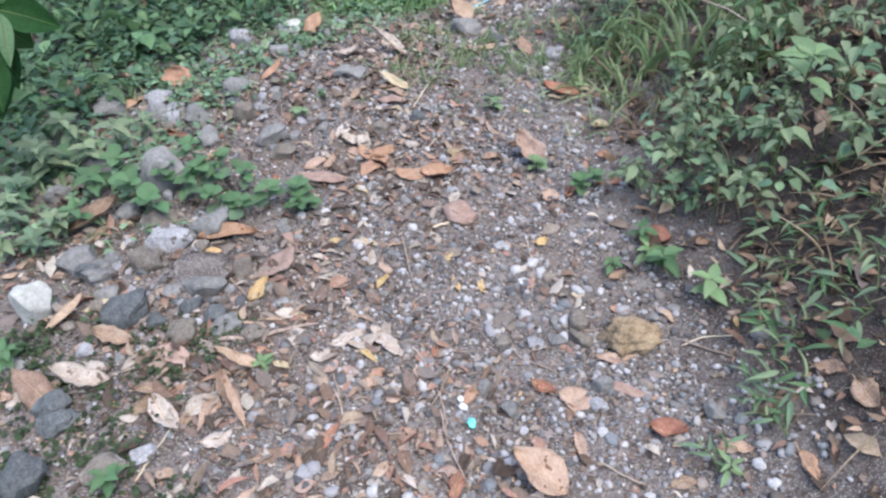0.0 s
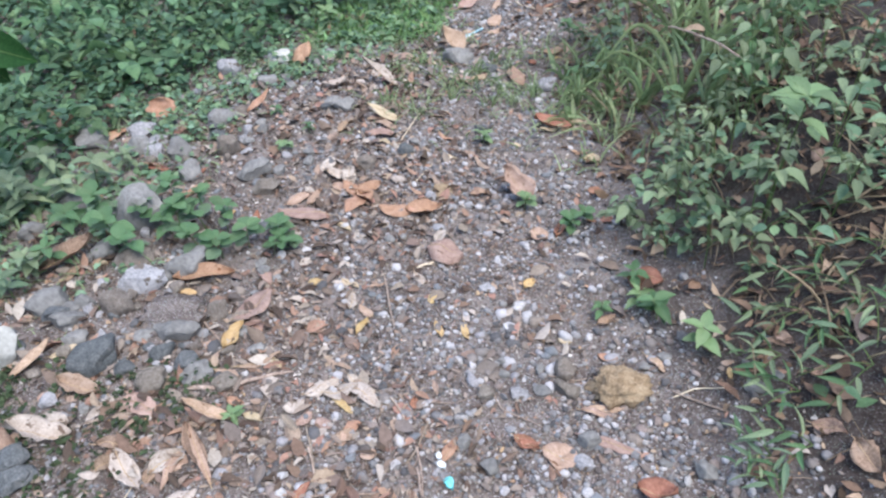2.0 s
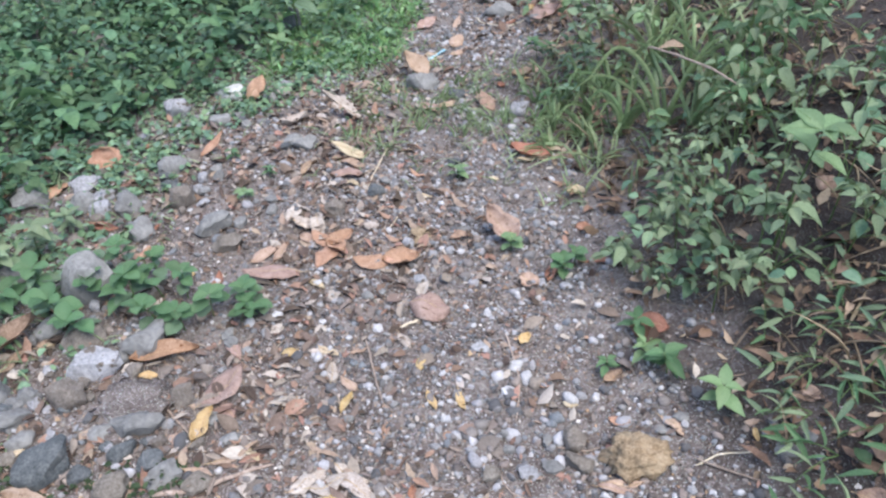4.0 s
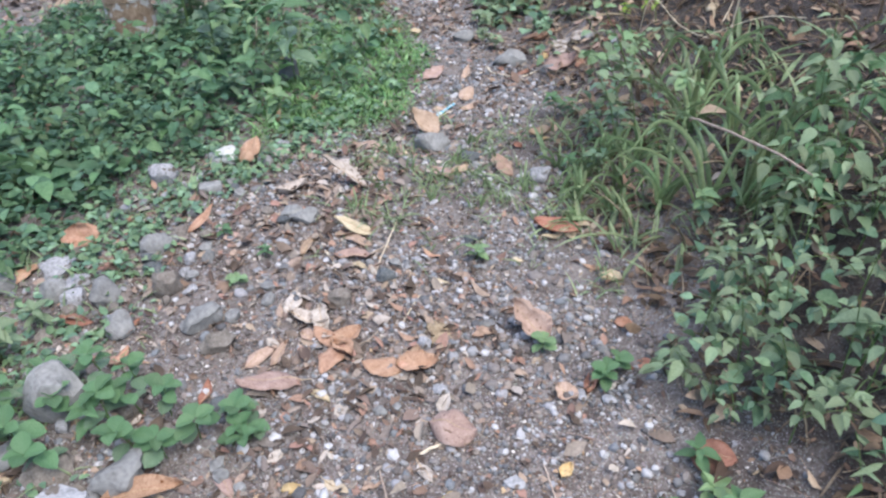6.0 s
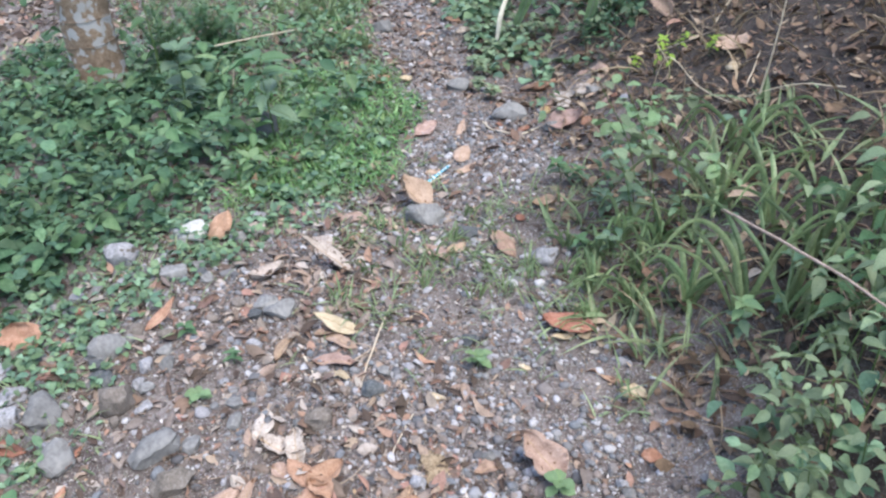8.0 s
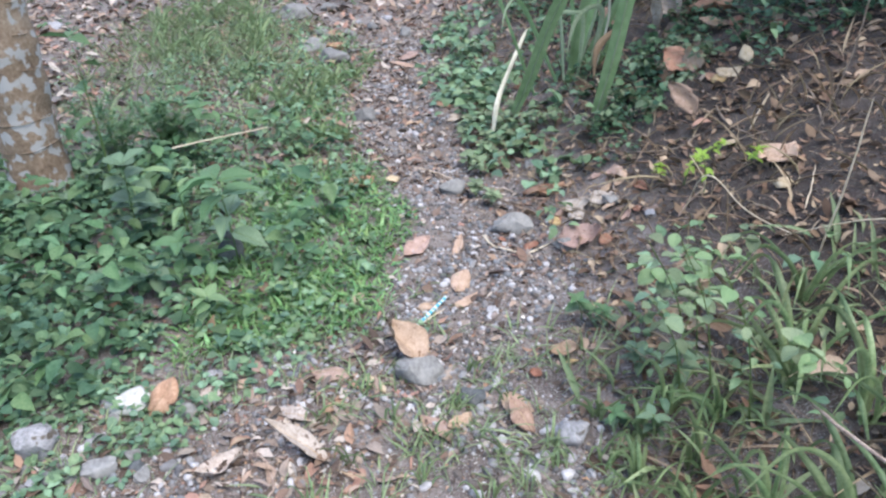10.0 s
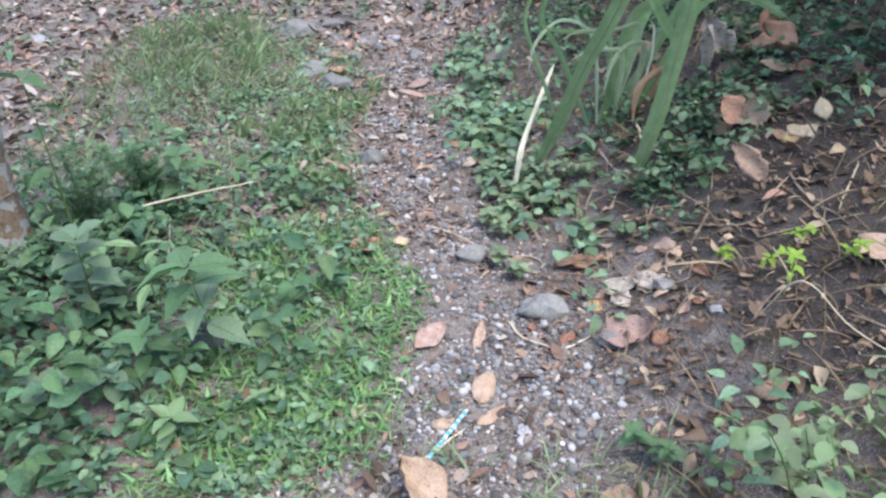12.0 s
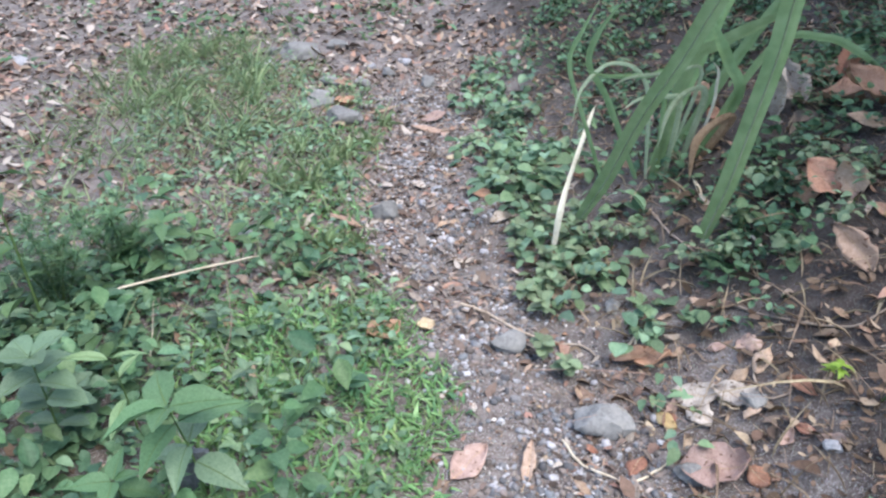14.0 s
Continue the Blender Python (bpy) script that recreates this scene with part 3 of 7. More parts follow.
# right bank
def bank_keep(x, y):
    inside = np.clip((x - path_right(y)) / 0.15, 0, 1) * np.clip((2.3 - x) / 0.4, 0, 1)
    near = np.clip((2.25 - y) / 0.25, 0, 1) * np.clip((y - 1.5) / 0.3, 0, 1)
    mid = 0.08 * between(y, 2.4, 3.6, 0.3) + 0.07 * between(y, 3.6, 4.6, 0.3)
    return inside * (near + mid) * (0.3 + 0.7 * patchy(x, y, 4, 12))


x, y = field(1300, 0.45, 2.3, 0.8, 4.8, bank_keep)
clumps("bank_weeds", x, y, 8, 0.075, 0.17, 0.044, ovate, CLOVER, "dull green weeds with ovate leaves on the bank", "weeds", 0.03)


def clover_keep(x, y):
    edge = np.clip((x - path_right(y)) / 0.1, 0, 1)
    return edge * (between(y, 4.45, 7.6, 0.2) * np.clip((1.02 - x) / 0.25, 0, 1)) * (0.35 + 0.65 * patchy(x, y, 6, 3))


x, y = field(2100, 0.3, 2.8, 4.2, 8.5, clover_keep)
clumps("clover", x, y, 6, 0.06, 0.10, 0.054, roundish, CLOVER, "clover-like plants with round green leaflets", "clover", 0.02, -0.5)
grass_patch("bank_grass", 2400, lambda x, y: np.clip((x - path_right(y) + 0.05) / 0.15, 0, 1) * between(y, 2.3, 3.3, 0.25) * np.clip((1.5 - x) / 0.3, 0, 1) * np.clip(patchy(x, y, 6, 14) - 0.15, 0, 1), (0.4, 1.7, 2.1, 3.9), 0.12, GRASS_DULL,
            "arching green grass on the bank", 0.6, broad_shape)
grass_patch("dry_grass", 4200, lambda x, y: np.clip((x - path_right(y)) / 0.2, 0, 1) * between(y, 1.0, 6.5, 0.4) * patchy(x, y, 4, 22), (0.5, 2.4, 0.8, 6.8), 0.14, GRASS_DRY, "dead straw-coloured grass stalks on the bank", 0.9)

# brown crumbs of leaves and rootlets on the bank
x, y = field(26000, 0.5, 2.6, 0.6, 8.5, lambda x, y: np.clip((x - path_right(y) + 0.05) / 0.15, 0, 1) * (0.3 + 0.7 * patchy(x, y, 3.7, 17)))
n = len(x)
s = np.clip(rng.lognormal(-3.7, 0.55, n), 0.008, 0.075)
strewn("bank_litter", chip, lay(x, y, 0.004), turn(rng.uniform(0, 6.28, n), rng.normal(0.05, 0.3, n), rng.normal(0, 0.35, n)), np.stack([s, s, s], -1), BANK_LITTER,
       "dark brown leaf crumbs covering the bank", "leaf litter")
x, y = field(3800, 0.55, 2.4, 2.2, 7.5, lambda x, y: np.clip((x - path_right(y)) / 0.15, 0, 1) * patchy(x, y, 5, 31))
n = len(x)
s = np.clip(rng.lognormal(-2.0, 0.45, n), 0.05, 0.35)
th = rng.uniform(0.15, 0.5, n)
strewn("rootlets", [(stick_v * np.array([1, 1, 1]), stick_f)], lay(x, y, 0.012), turn(rng.uniform(0, 6.28, n), rng.normal(0.02, 0.18, n), rng.uniform(0, 6, n)), np.stack([s * th, s, s * th], -1), TWIG_STUFF,
       "thin brown rootlets and stalks lying on the bank", "roots")
# dead leaves and straw between the tussocks of the bank
x, y = field(7000, 0.50, 2.0, 1.3, 4.9, lambda x, y: np.clip((x - path_right(y)) / 0.15, 0, 1) * np.clip((4.5 - y) / 0.4, 0.15, 1) * np.clip(0.25 + 0.75 * patchy(x, y, 4.4, 37) + between(x, 0.5, 0.95, 0.1) * between(y, 2.2, 2.75, 0.15), 0, 1))
n = len(x)
s = np.clip(rng.lognormal(-3.5, 0.45, n), 0.015, 0.07)
strewn("bank_dead_leaves", [blade(oval(w, 0.8), 4, f, d) for w, f, d in ((0.5, 0.3, 0.2), (0.3, -0.25, -0.25), (0.12, 0.5, 0.4), (0.45, 0.1, -0.1))], lay(x, y, 0.012), turn(rng.uniform(0, 6.28, n), rng.normal(0.08, 0.28, n), rng.normal(0, 0.35, n)),
       np.stack([s, s, s], -1), BANK_LITTER, "brown and tan dead leaves and straw on the bank", "leaf litter")
# small weeds and grass that fringe the stones
x, y = field(2600, -1.6, 0.2, 1.7, 3.7, lambda x, y: between(x, path_left(y) - 0.15, path_left(y) + 0.42, 0.3) * np.clip(patchy(x, y, 7, 41) * 1.5 - 0.3, 0, 1))
clumps("fringe_weeds", x, y, 6, 0.045, 0.05, 0.028, thin_round, CLOVER, "tiny weeds fringing the stones", "weeds")
grass_patch("fringe_grass", 15000, lambda x, y: between(x, path_left(y) - 0.15, path_left(y) + 0.45, 0.25) * between(y, 1.6, 3.8, 0.3) * np.clip(patchy(x, y, 8, 43) - 0.2, 0, 1), (-1.8, 0.3, 1.4, 4.0), 0.05, GRASS_DULL, "short yellowish grass fringing the stones", 0.7)

# mossy seedlings at the near left
x, y = field(560, -1.35, -0.48, 0.72, 1.42, lambda x, y: patchy(x, y, 6, 61))
clumps("moss_seedlings", x, y, 7, 0.032, 0.024, 0.017, thin_round, MOSS, "tiny dark green seedlings like moss on the soil", "moss")
# taller pale grass at the far end of the meadow
grass_patch("tall_grass", 4400, lambda x, y: between(x, -1.75, -0.55, 0.3) * between(y, 6.3, 8.5, 0.5) * np.clip(1.8 * patchy(x, y, 5.1, 71) - 0.6, 0.02, 1), (-2.0, 0.0, 5.8, 8.9), 0.20, GRASS_DULL, "taller yellowish-green grass tufts", 0.28)

# the place goes on around the stretch that is walked
thin = [blade(oval(0.6, 0.9, 0.4), 3, f, d) for f, d in ((0.25, 0.25), (0.15, 0.4))]


def outer_keep(x, y):
    known = between(x, -2.9, 2.3, 0.6) * between(y, 0.9, 8.6, 0.8)
    trail = between(x, -1.2, 0.7, 0.4) * (y < 1.5)
    fade = np.clip((7.5 - np.hypot(x, y - 4.5)) / 3.5, 0, 1)
    return (1 - known) * (1 - trail) * fade * np.clip(patchy(x, y, 1.6, 81) - 0.1, 0, 1)


x, y = field(9000, -8, 8, -4, 12.5, outer_keep)
clumps("outer_weeds", x, y, 5, 0.09, 0.16, 0.07, thin, WEED, "patches of green weeds around the path", "weeds")
x, y = field(9000, -7, 7, -3.5, 12, lambda x, y: (1 - between(x, -2.2, 2.4, 0.5) * between(y, 0.6, 12.0, 0.5)) * np.clip((7.5 - np.hypot(x, y - 4.5)) / 3, 0, 1) * (0.2 + 0.8 * patchy(x, y, 2.1, 83)))
n = len(x)
s = np.clip(rng.lognormal(-2.9, 0.4, n), 0.02, 0.12)
strewn("outer_litter", chip, lay(x, y, 0.008), turn(rng.uniform(0, 6.28, n), rng.normal(0.08, 0.25, n), rng.normal(0, 0.3, n)), np.stack([s, s, s], -1), LITTER, "brown dead leaves scattered around the path", "leaf litter")

# dead leaves and crumbs under the left weeds
x, y = field(11000, -3.0, 0.3, 0.6, 8.0, lambda x, y: np.clip((path_left(y) + 0.1 - x) / 0.2, 0, 1) * (0.3 + 0.7 * patchy(x, y, 3.1, 91)))
n = len(x)
s = np.clip(rng.lognormal(-3.5, 0.5, n), 0.01, 0.075)
strewn("cover_litter", chip, lay(x, y, 0.004), turn(rng.uniform(0, 6.28, n), rng.normal(0.05, 0.3, n), rng.normal(0, 0.35, n)), np.stack([s, s, s], -1), BANK_LITTER, "brown leaf crumbs under the weeds", "leaf litter")
# small dark weeds on the shaded bank by the strap-leaved plant
x, y = field(3000, 0.9, 2.8, 4.3, 8.0, lambda x, y: np.clip((x - 0.95) / 0.2, 0, 1) * np.clip(1.5 * patchy(x, y, 5, 95) - 0.3, 0.02, 1))
clumps("bank_seedlings", x, y, 7, 0.055, 0.11, 0.034, ovate + roundish, COVER, "small dark green seedlings on the bank", "weeds")

# dead upright grass on the bank
grass_patch("standing_dry_grass", 420, lambda x, y: np.clip((x - path_right(y) - 0.05) / 0.15, 0, 1) * between(y, 1.6, 4.2, 0.4) * np.clip(patchy(x, y, 5, 101) - 0.1, 0, 1), (0.6, 2.0, 1.3, 4.5), 0.20, GRASS_DRY, "dead straw-coloured grass standing on the bank", 0.4)

# ---- helpers for single things ----
def mesh_of(name, v, f, material, smooth=True):
    me = bpy.data.meshes.new(name)
    fill(me, np.asarray(v, float), np.asarray(f), smooth)
    me.materials.append(material)
    return me


def part(name, me, parent, label="", m=None):
    ob = new(name, me)
    ob.parent = parent
    if m is not None:
        ob.matrix_basis = m
    return tagged(ob, label) if label else ob


def where(x, y):
    if x > float(path_right(y)) + 0.06:
        return "on the bank"
    if x < float(path_left(y)) - 0.03:
        return "among the green weeds"
    if x < -0.45 and y < 3.4:
        return "among the stones beside the path"
    return "on the gravel path"


def slope(x, y, yaw):
    """A pose on the ground at x, y, tilted with it and turned by yaw degrees."""
    e = 0.03
    gx = (float(ground_z(x + e, y)) - float(ground_z(x - e, y))) / (2 * e)
    gy = (float(ground_z(x, y + e)) - float(ground_z(x, y - e))) / (2 * e)
    up = Vector((-gx, -gy, 1)).normalized()
    q = Vector((0, 0, 1)).rotation_difference(up)
    return Matrix.Translation((x, y, float(ground_z(x, y)))) @ q.to_matrix().to_4x4() @ pose(0, 0, 0, 0, 0, yaw)


def thick_leaf(L, W, shape, curl, wave, seed, thick=0.0012, n=9, side=3):
    """A leaf along y, centred, with upper and lower skin and a rim; ragged, curled and waved."""
    r = random.Random(seed)
    low = {"oval": 0.45, "long": 0.4, "round": 0.5}[shape]
    tip = {"oval": 0.75, "long": 0.9, "round": 0.5}[shape]
    o = oval(W, tip, low)
    bite = [1 - 0.16 * max(0, r.gauss(0, 1)) for _ in range(2 * (n + 1))]
    ph = r.uniform(0, 6)
    m = 2 * side + 1
    top = []
    for i in range(n + 1):
        t = i / n
        for j in range(m):
            s = (j - side) / side
            w = o(t) * (bite[2 * i + (s > 0)] if abs(s) > 0.6 and 0 < i < n else 1)
            z = curl * W * (s * s) * 0.8 + wave * L * math.sin(2.2 * t * math.pi + ph) * 0.35 + 0.10 * W * abs(s) + 0.04 * W * math.sin(9 * t + 4 * s + ph)
            top.append((s * w + 0.06 * L * math.sin(3 * t + ph) - 0.03 * L, (t - 0.5) * L, z))
    k = len(top)
    v = np.array(top + [(a, b, c - thick) for a, b, c in top])
    f = []
    for i in range(n):
        for j in range(m - 1):
            a = i * m + j
            f.append((a, a + 1, a + m + 1, a + m))
            f.append((k + a + m, k + a + m + 1, k + a + 1, k + a))
    rim = [j for j in range(m)] + [i * m + m - 1 for i in range(1, n + 1)] + [n * m + j for j in range(m - 2, -1, -1)] + [i * m for i in range(n - 1, 0, -1)]
    for a, b in zip(rim, rim[1:] + rim[:1]):
        f.append((b, a, k + a, k + b))
    mid = [top[i * m + side] for i in range(n + 1)]
    return v, np.array(f), mid


def tube(points, r0, r1, sides=6):
    """A tapered tube along points, closed at both ends by its narrowing."""
    p = np.asarray(points, float)
    n = len(p)
    d = np.gradient(p, axis=0)
    d /= np.linalg.norm(d, axis=1)[:, None] + 1e-9
    ref = np.array([0.13, 0.21, 0.97])
    a = np.cross(d, ref)
    a /= np.linalg.norm(a, axis=1)[:, None] + 1e-9
    b = np.cross(d, a)
    rad = np.linspace(r0, r1, n)
    rad[0] *= 0.5
    rad[-1] *= 0.4
    ang = np.linspace(0, 2 * np.pi, sides, endpoint=False)
    v = p[:, None] + rad[:, None, None] * (np.cos(ang)[None, :, None] * a[:, None] + np.sin(ang)[None, :, None] * b[:, None])
    f = [[i * sides + j, i * sides + (j + 1) % sides, (i + 1) * sides + (j + 1) % sides, (i + 1) * sides + j] for i in range(n - 1) for j in range(sides)]
    return v.reshape(-1, 3), np.array(f)


def bend(points, steps=6, jitter=0.0, r=random):
    """A smooth line through points (Catmull-Rom)."""
    p = [np.array(q, float) for q in points]
    p = [2 * p[0] - p[1]] + p + [2 * p[-1] - p[-2]]
    out = []
    for i in range(1, len(p) - 2):
        for k in range(steps):
            t = k / steps
            out.append(0.5 * (2 * p[i] + (p[i + 1] - p[i - 1]) * t + (2 * p[i - 1] - 5 * p[i] + 4 * p[i + 1] - p[i + 2]) * t * t + (3 * p[i] - p[i - 1] - 3 * p[i + 1] + p[i + 2]) * t ** 3)
                       + np.array([r.uniform(-1, 1), r.uniform(-1, 1), r.uniform(-1, 1)]) * jitter)
    out.append(p[-2])
    return np.array(out)


def gz(x, y, h=0.0):
    return (x, y, float(ground_z(x, y)) + h)


count = [0]
SHADE = {"tan": "tan", "pink": "pinkish-brown", "orange": "orange-brown", "red": "red-brown", "brown": "dark brown", "yellow": "yellow", "cream": "cream-coloured", "grey": "greyish decayed"}
RIB = mat("leaf_rib", [(0.36, 0.25, 0.15), (0.52, 0.40, 0.26)], 40, 0.7, 0.2, 200, 0.15)


def dry_leaf(x, y, L, W, yaw, colour, shape="oval", tilt=0):
    """A dead leaf lying at x, y."""
    count[0] += 1
    r = random.Random(count[0])
    curl = r.choice((-1, 1)) * r.uniform(0.05, 0.15 if shape == "round" else 0.30)
    v, f, mid = thick_leaf(L, max(W, 0.008), shape, curl, r.uniform(0.05, 0.22) * (0.4 if tilt else 1), count[0])
    m = slope(x, y, yaw) @ pose(0, 0, 0, tilt, r.uniform(-10, 10), 0)
    w = np.array([(m @ Vector(q))[:] for q in v])
    drop = float(np.min(w[:, 2] - ground_z(w[:, 0], w[:, 1])))
    m = Matrix.Translation((0, 0, 0.002 - drop)) @ m
    size = "large" if L > 0.11 else "small" if L < 0.06 else "curled" if abs(curl) > 0.3 else "flat"
    ob = tagged(new("dead_leaf"), f"{size} {SHADE[colour]} dry leaf lying {where(x, y)}", "leaf", "dead leaves")
    ob.matrix_world = m
    part("blade", mesh_of("blade", v, f, DRY[colour]), ob)
    if L > 0.055:
        tail = [(mid[0][0], mid[0][1] - 0.16 * L, mid[0][2] + 0.004)] + [(a, b, c + 0.0006) for a, b, c in mid[:-1]]
        tv, tf = tube(tail, 0.0013, 0.0005, 4)
        part("midrib", mesh_of("midrib", tv, tf, RIB), ob, "thin pale midrib and stalk")
    return ob


ROCKS = {"grey": (ROCK_GREY, "grey"), "dark": (ROCK_DARK, "dark blue-grey"), "pale": (ROCK_PALE, "pale lilac-grey"), "white": (ROCK_WHITE, "whitish"), "brown": (ROCK_BROWN, "earthy brown"), "black": (ROCK_DARK, "almost black")}


def stone(x, y, w, d, h, yaw, colour):
    """A stone of width w, depth d and height h, sunk a little into the soil."""
    count[0] += 1
    w, d, h = w * 0.84, max(0.9 * d, 0.62 * w), max(h, 0.38 * w)
    v, f = lump(count[0] * 7 + 3, 1.0, 3 if w > 0.05 else 2, 0.26, 7)
    v = v * np.array([w / 2, d / 2, h * 0.62]) * 1.1
    material, word = ROCKS[colour]
    size = "large angular" if w > 0.09 else "fist-sized" if w > 0.05 else "small rounded"
    me = mesh_of("stone", v, f, material)
    me.set_sharp_from_angle(angle=radians(30))
    ob = tagged(new("stone", me), f"{size} {word} stone {where(x, y)}", "stone", "stones")
    ob.matrix_world = Matrix.Translation((0, 0, h * 0.38)) @ pose(x, y, float(ground_z(x, y)), random.Random(count[0]).uniform(-8, 8), random.Random(count[0] + 5).uniform(-8, 8), yaw)
    return ob


def twig(kind, radius, *points):
    """A twig lying along points on the ground."""
    count[0] += 1
    r = random.Random(count[0])
    radius = min(radius, 0.007)
    flat = bend([(a, b, 0) for a, b in points], 5, 0.0015, r)
    p = [(a, b, float(ground_z(a, b)) + radius + 0.003 + abs(c)) for a, b, c in flat]
    return stalk(kind, radius, p, f"{'pale dry stalk' if kind == 'pale' else 'thin brown twig'} lying {where(*points[0])}")


def stalk(kind, radius, p, label):
    o = np.array(p[0])
    v, f = tube(np.array(p) - o, radius, radius * 0.6)
    ob = tagged(new("twig", mesh_of("twig", v, f, TWIG_PALE if kind == "pale" else TWIG)), label, "twig", "twigs")
    ob.matrix_world = Matrix.Translation(o)
    return ob


# ---- green plants ----
def leaf_mesh(name, W, tip, low, fold, droop, material, n=7):
    v, f = blade(oval(W, tip, low), n, fold, droop, 2)
    v = v + np.array([0, 0, 0.02]) * np.sin(v[:, 1:2] * 14) * np.abs(v[:, 0:1]) * 4
    return mesh_of(name, v, f, material)


LEAVES = {}
for key in GREEN:
    LEAVES[key, "ovate"] = [leaf_mesh("leaf", 0.56, 1.0, 0.36, fo, dr, GREEN[key]) for fo, dr in ((0.2, 0.2), (0.3, 0.35), (0.12, 0.45))]
    LEAVES[key, "round"] = [leaf_mesh("leaf", 0.8, 0.6, 0.5, fo, dr, GREEN[key]) for fo, dr in ((0.15, 0.15), (0.25, 0.25))]
    LEAVES[key, "blade"] = [leaf_mesh("leaf", 0.21, 0.9, 0.35, fo, dr, GREEN[key]) for fo, dr in ((0.35, 0.3), (0.25, 0.5))]
    LEAVES[key, "long"] = [leaf_mesh("leaf", 0.30, 0.9, 0.4, fo, dr, GREEN[key]) for fo, dr in ((0.25, 0.3), (0.15, 0.5))]


def weed(x, y, h, tiers, size, key, shape="ovate", label="", lean=(0, 0), key_low=None, pairs=2, name="weed", top_whorl=4):
    """A weed with a stem and tiers of leaves that grow smaller upwards only at the very top."""
    count[0] += 1
    r = random.Random(count[0])
    z = float(ground_z(x, y))
    ob = tagged(new(name), label or f"green weed with {shape} leaves growing {where(x, y)}", "weed", "weeds")
    ob.matrix_world = Matrix.Translation((x, y, z))
    line = bend([(0, 0, -0.01), (lean[0] * 0.35, lean[1] * 0.35, h * 0.5), (lean[0], lean[1], h)], 6)
    v, f = tube(line, 0.0016 + 0.006 * h, 0.0012, 5)
    part("stem", mesh_of("stem", v, f, STEM), ob)
    for i in range(tiers):
        t = (i + 1) / tiers
        k = min(len(line) - 1, int(round((0.2 + 0.8 * t) * (len(line) - 1))))
        base = Vector(line[k])
        num = top_whorl if i == tiers - 1 else pairs
        turn0 = r.uniform(0, 360)
        for j in range(num):
            yaw = turn0 + 360 * j / num + r.uniform(-18, 18)
            s = size * r.uniform(0.75, 1.15) * (1.0 if i < tiers - 1 else 0.9)
            up = (22 if i == tiers - 1 else 8) + r.uniform(-15, 15)
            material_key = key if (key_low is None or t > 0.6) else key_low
            st = 0.18 * size
            m = Matrix.Translation(base) @ pose(0, 0, 0, 0, 0, yaw) @ pose(0, st * 0.2, 0, up, r.uniform(-20, 20), 0)
            leaf = part("leaf", r.choice(LEAVES[material_key, shape]), ob, "", m @ Matrix.Diagonal((s, s, s, 1)))
            if size > 0.08:
                top_v = leaf.data.vertices
                rib = [(top_v[q * 5 + 2].co.x, top_v[q * 5 + 2].co.y, top_v[q * 5 + 2].co.z + 0.004) for q in range(8)]
                part("midrib", mesh_of("midrib", *tube(rib, 0.012, 0.004, 4), STEM), leaf, "paler raised midrib")
    return ob


def sprig(x, y, h, lean, size, key, label, branches=3, nodes=4, shape="ovate", low=None):
    """A loose weed: a thin stem and side shoots that carry pairs of stalked, drooping leaves."""
    count[0] += 1
    r = random.Random(count[0])
    ob = tagged(new("weed"), label, "weed", "weeds")
    ob.matrix_world = Matrix.Translation(gz(x, y))
    main = bend([(0, 0, -0.01), (lean[0] * 0.4, lean[1] * 0.4, h * 0.55), (lean[0], lean[1], h)], 6)
    shoots = [(main, 0.35)]
    part("stem", mesh_of("stem", *tube(main, 0.0022, 0.0011, 5), STEM), ob)
    for i in range(branches):
        b = main[3 + (i * 7 + 2) % 8]
        az = radians(r.uniform(0, 360))
        q = h * r.uniform(0.35, 0.65)
        tip = b + np.array([math.cos(az) * q, math.sin(az) * q, q * r.uniform(0.1, 0.6)])
        line = bend([b, (b + tip) / 2 + np.array([0, 0, 0.2 * q]), tip], 6)
        part("shoot", mesh_of("shoot", *tube(line, 0.0013, 0.0008, 4), STEM), ob)
        shoots.append((line, 0.25))
    for line, first in shoots:
        turn0 = r.uniform(0, 180)
        for j in range(nodes):
            t = first + (1 - first) * (j + 1) / nodes
            base = Vector(line[min(len(line) - 1, int(round(t * (len(line) - 1))))])
            for side in (0, 180):
                s = size * r.uniform(0.6, 1.15) * (0.75 if j == nodes - 1 else 1.0)
                yaw = turn0 + 90 * j + side + r.uniform(-25, 25)
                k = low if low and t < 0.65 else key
                m = Matrix.Translation(base) @ pose(0, 0, 0, 0, 0, yaw) @ pose(0, 0.25 * size, 0, r.uniform(-38, 18), r.uniform(-25, 25), 0)
                part("leaf", r.choice(LEAVES[k, shape]), ob, "", m @ Matrix.Diagonal((s, s, s, 1)))
    return ob


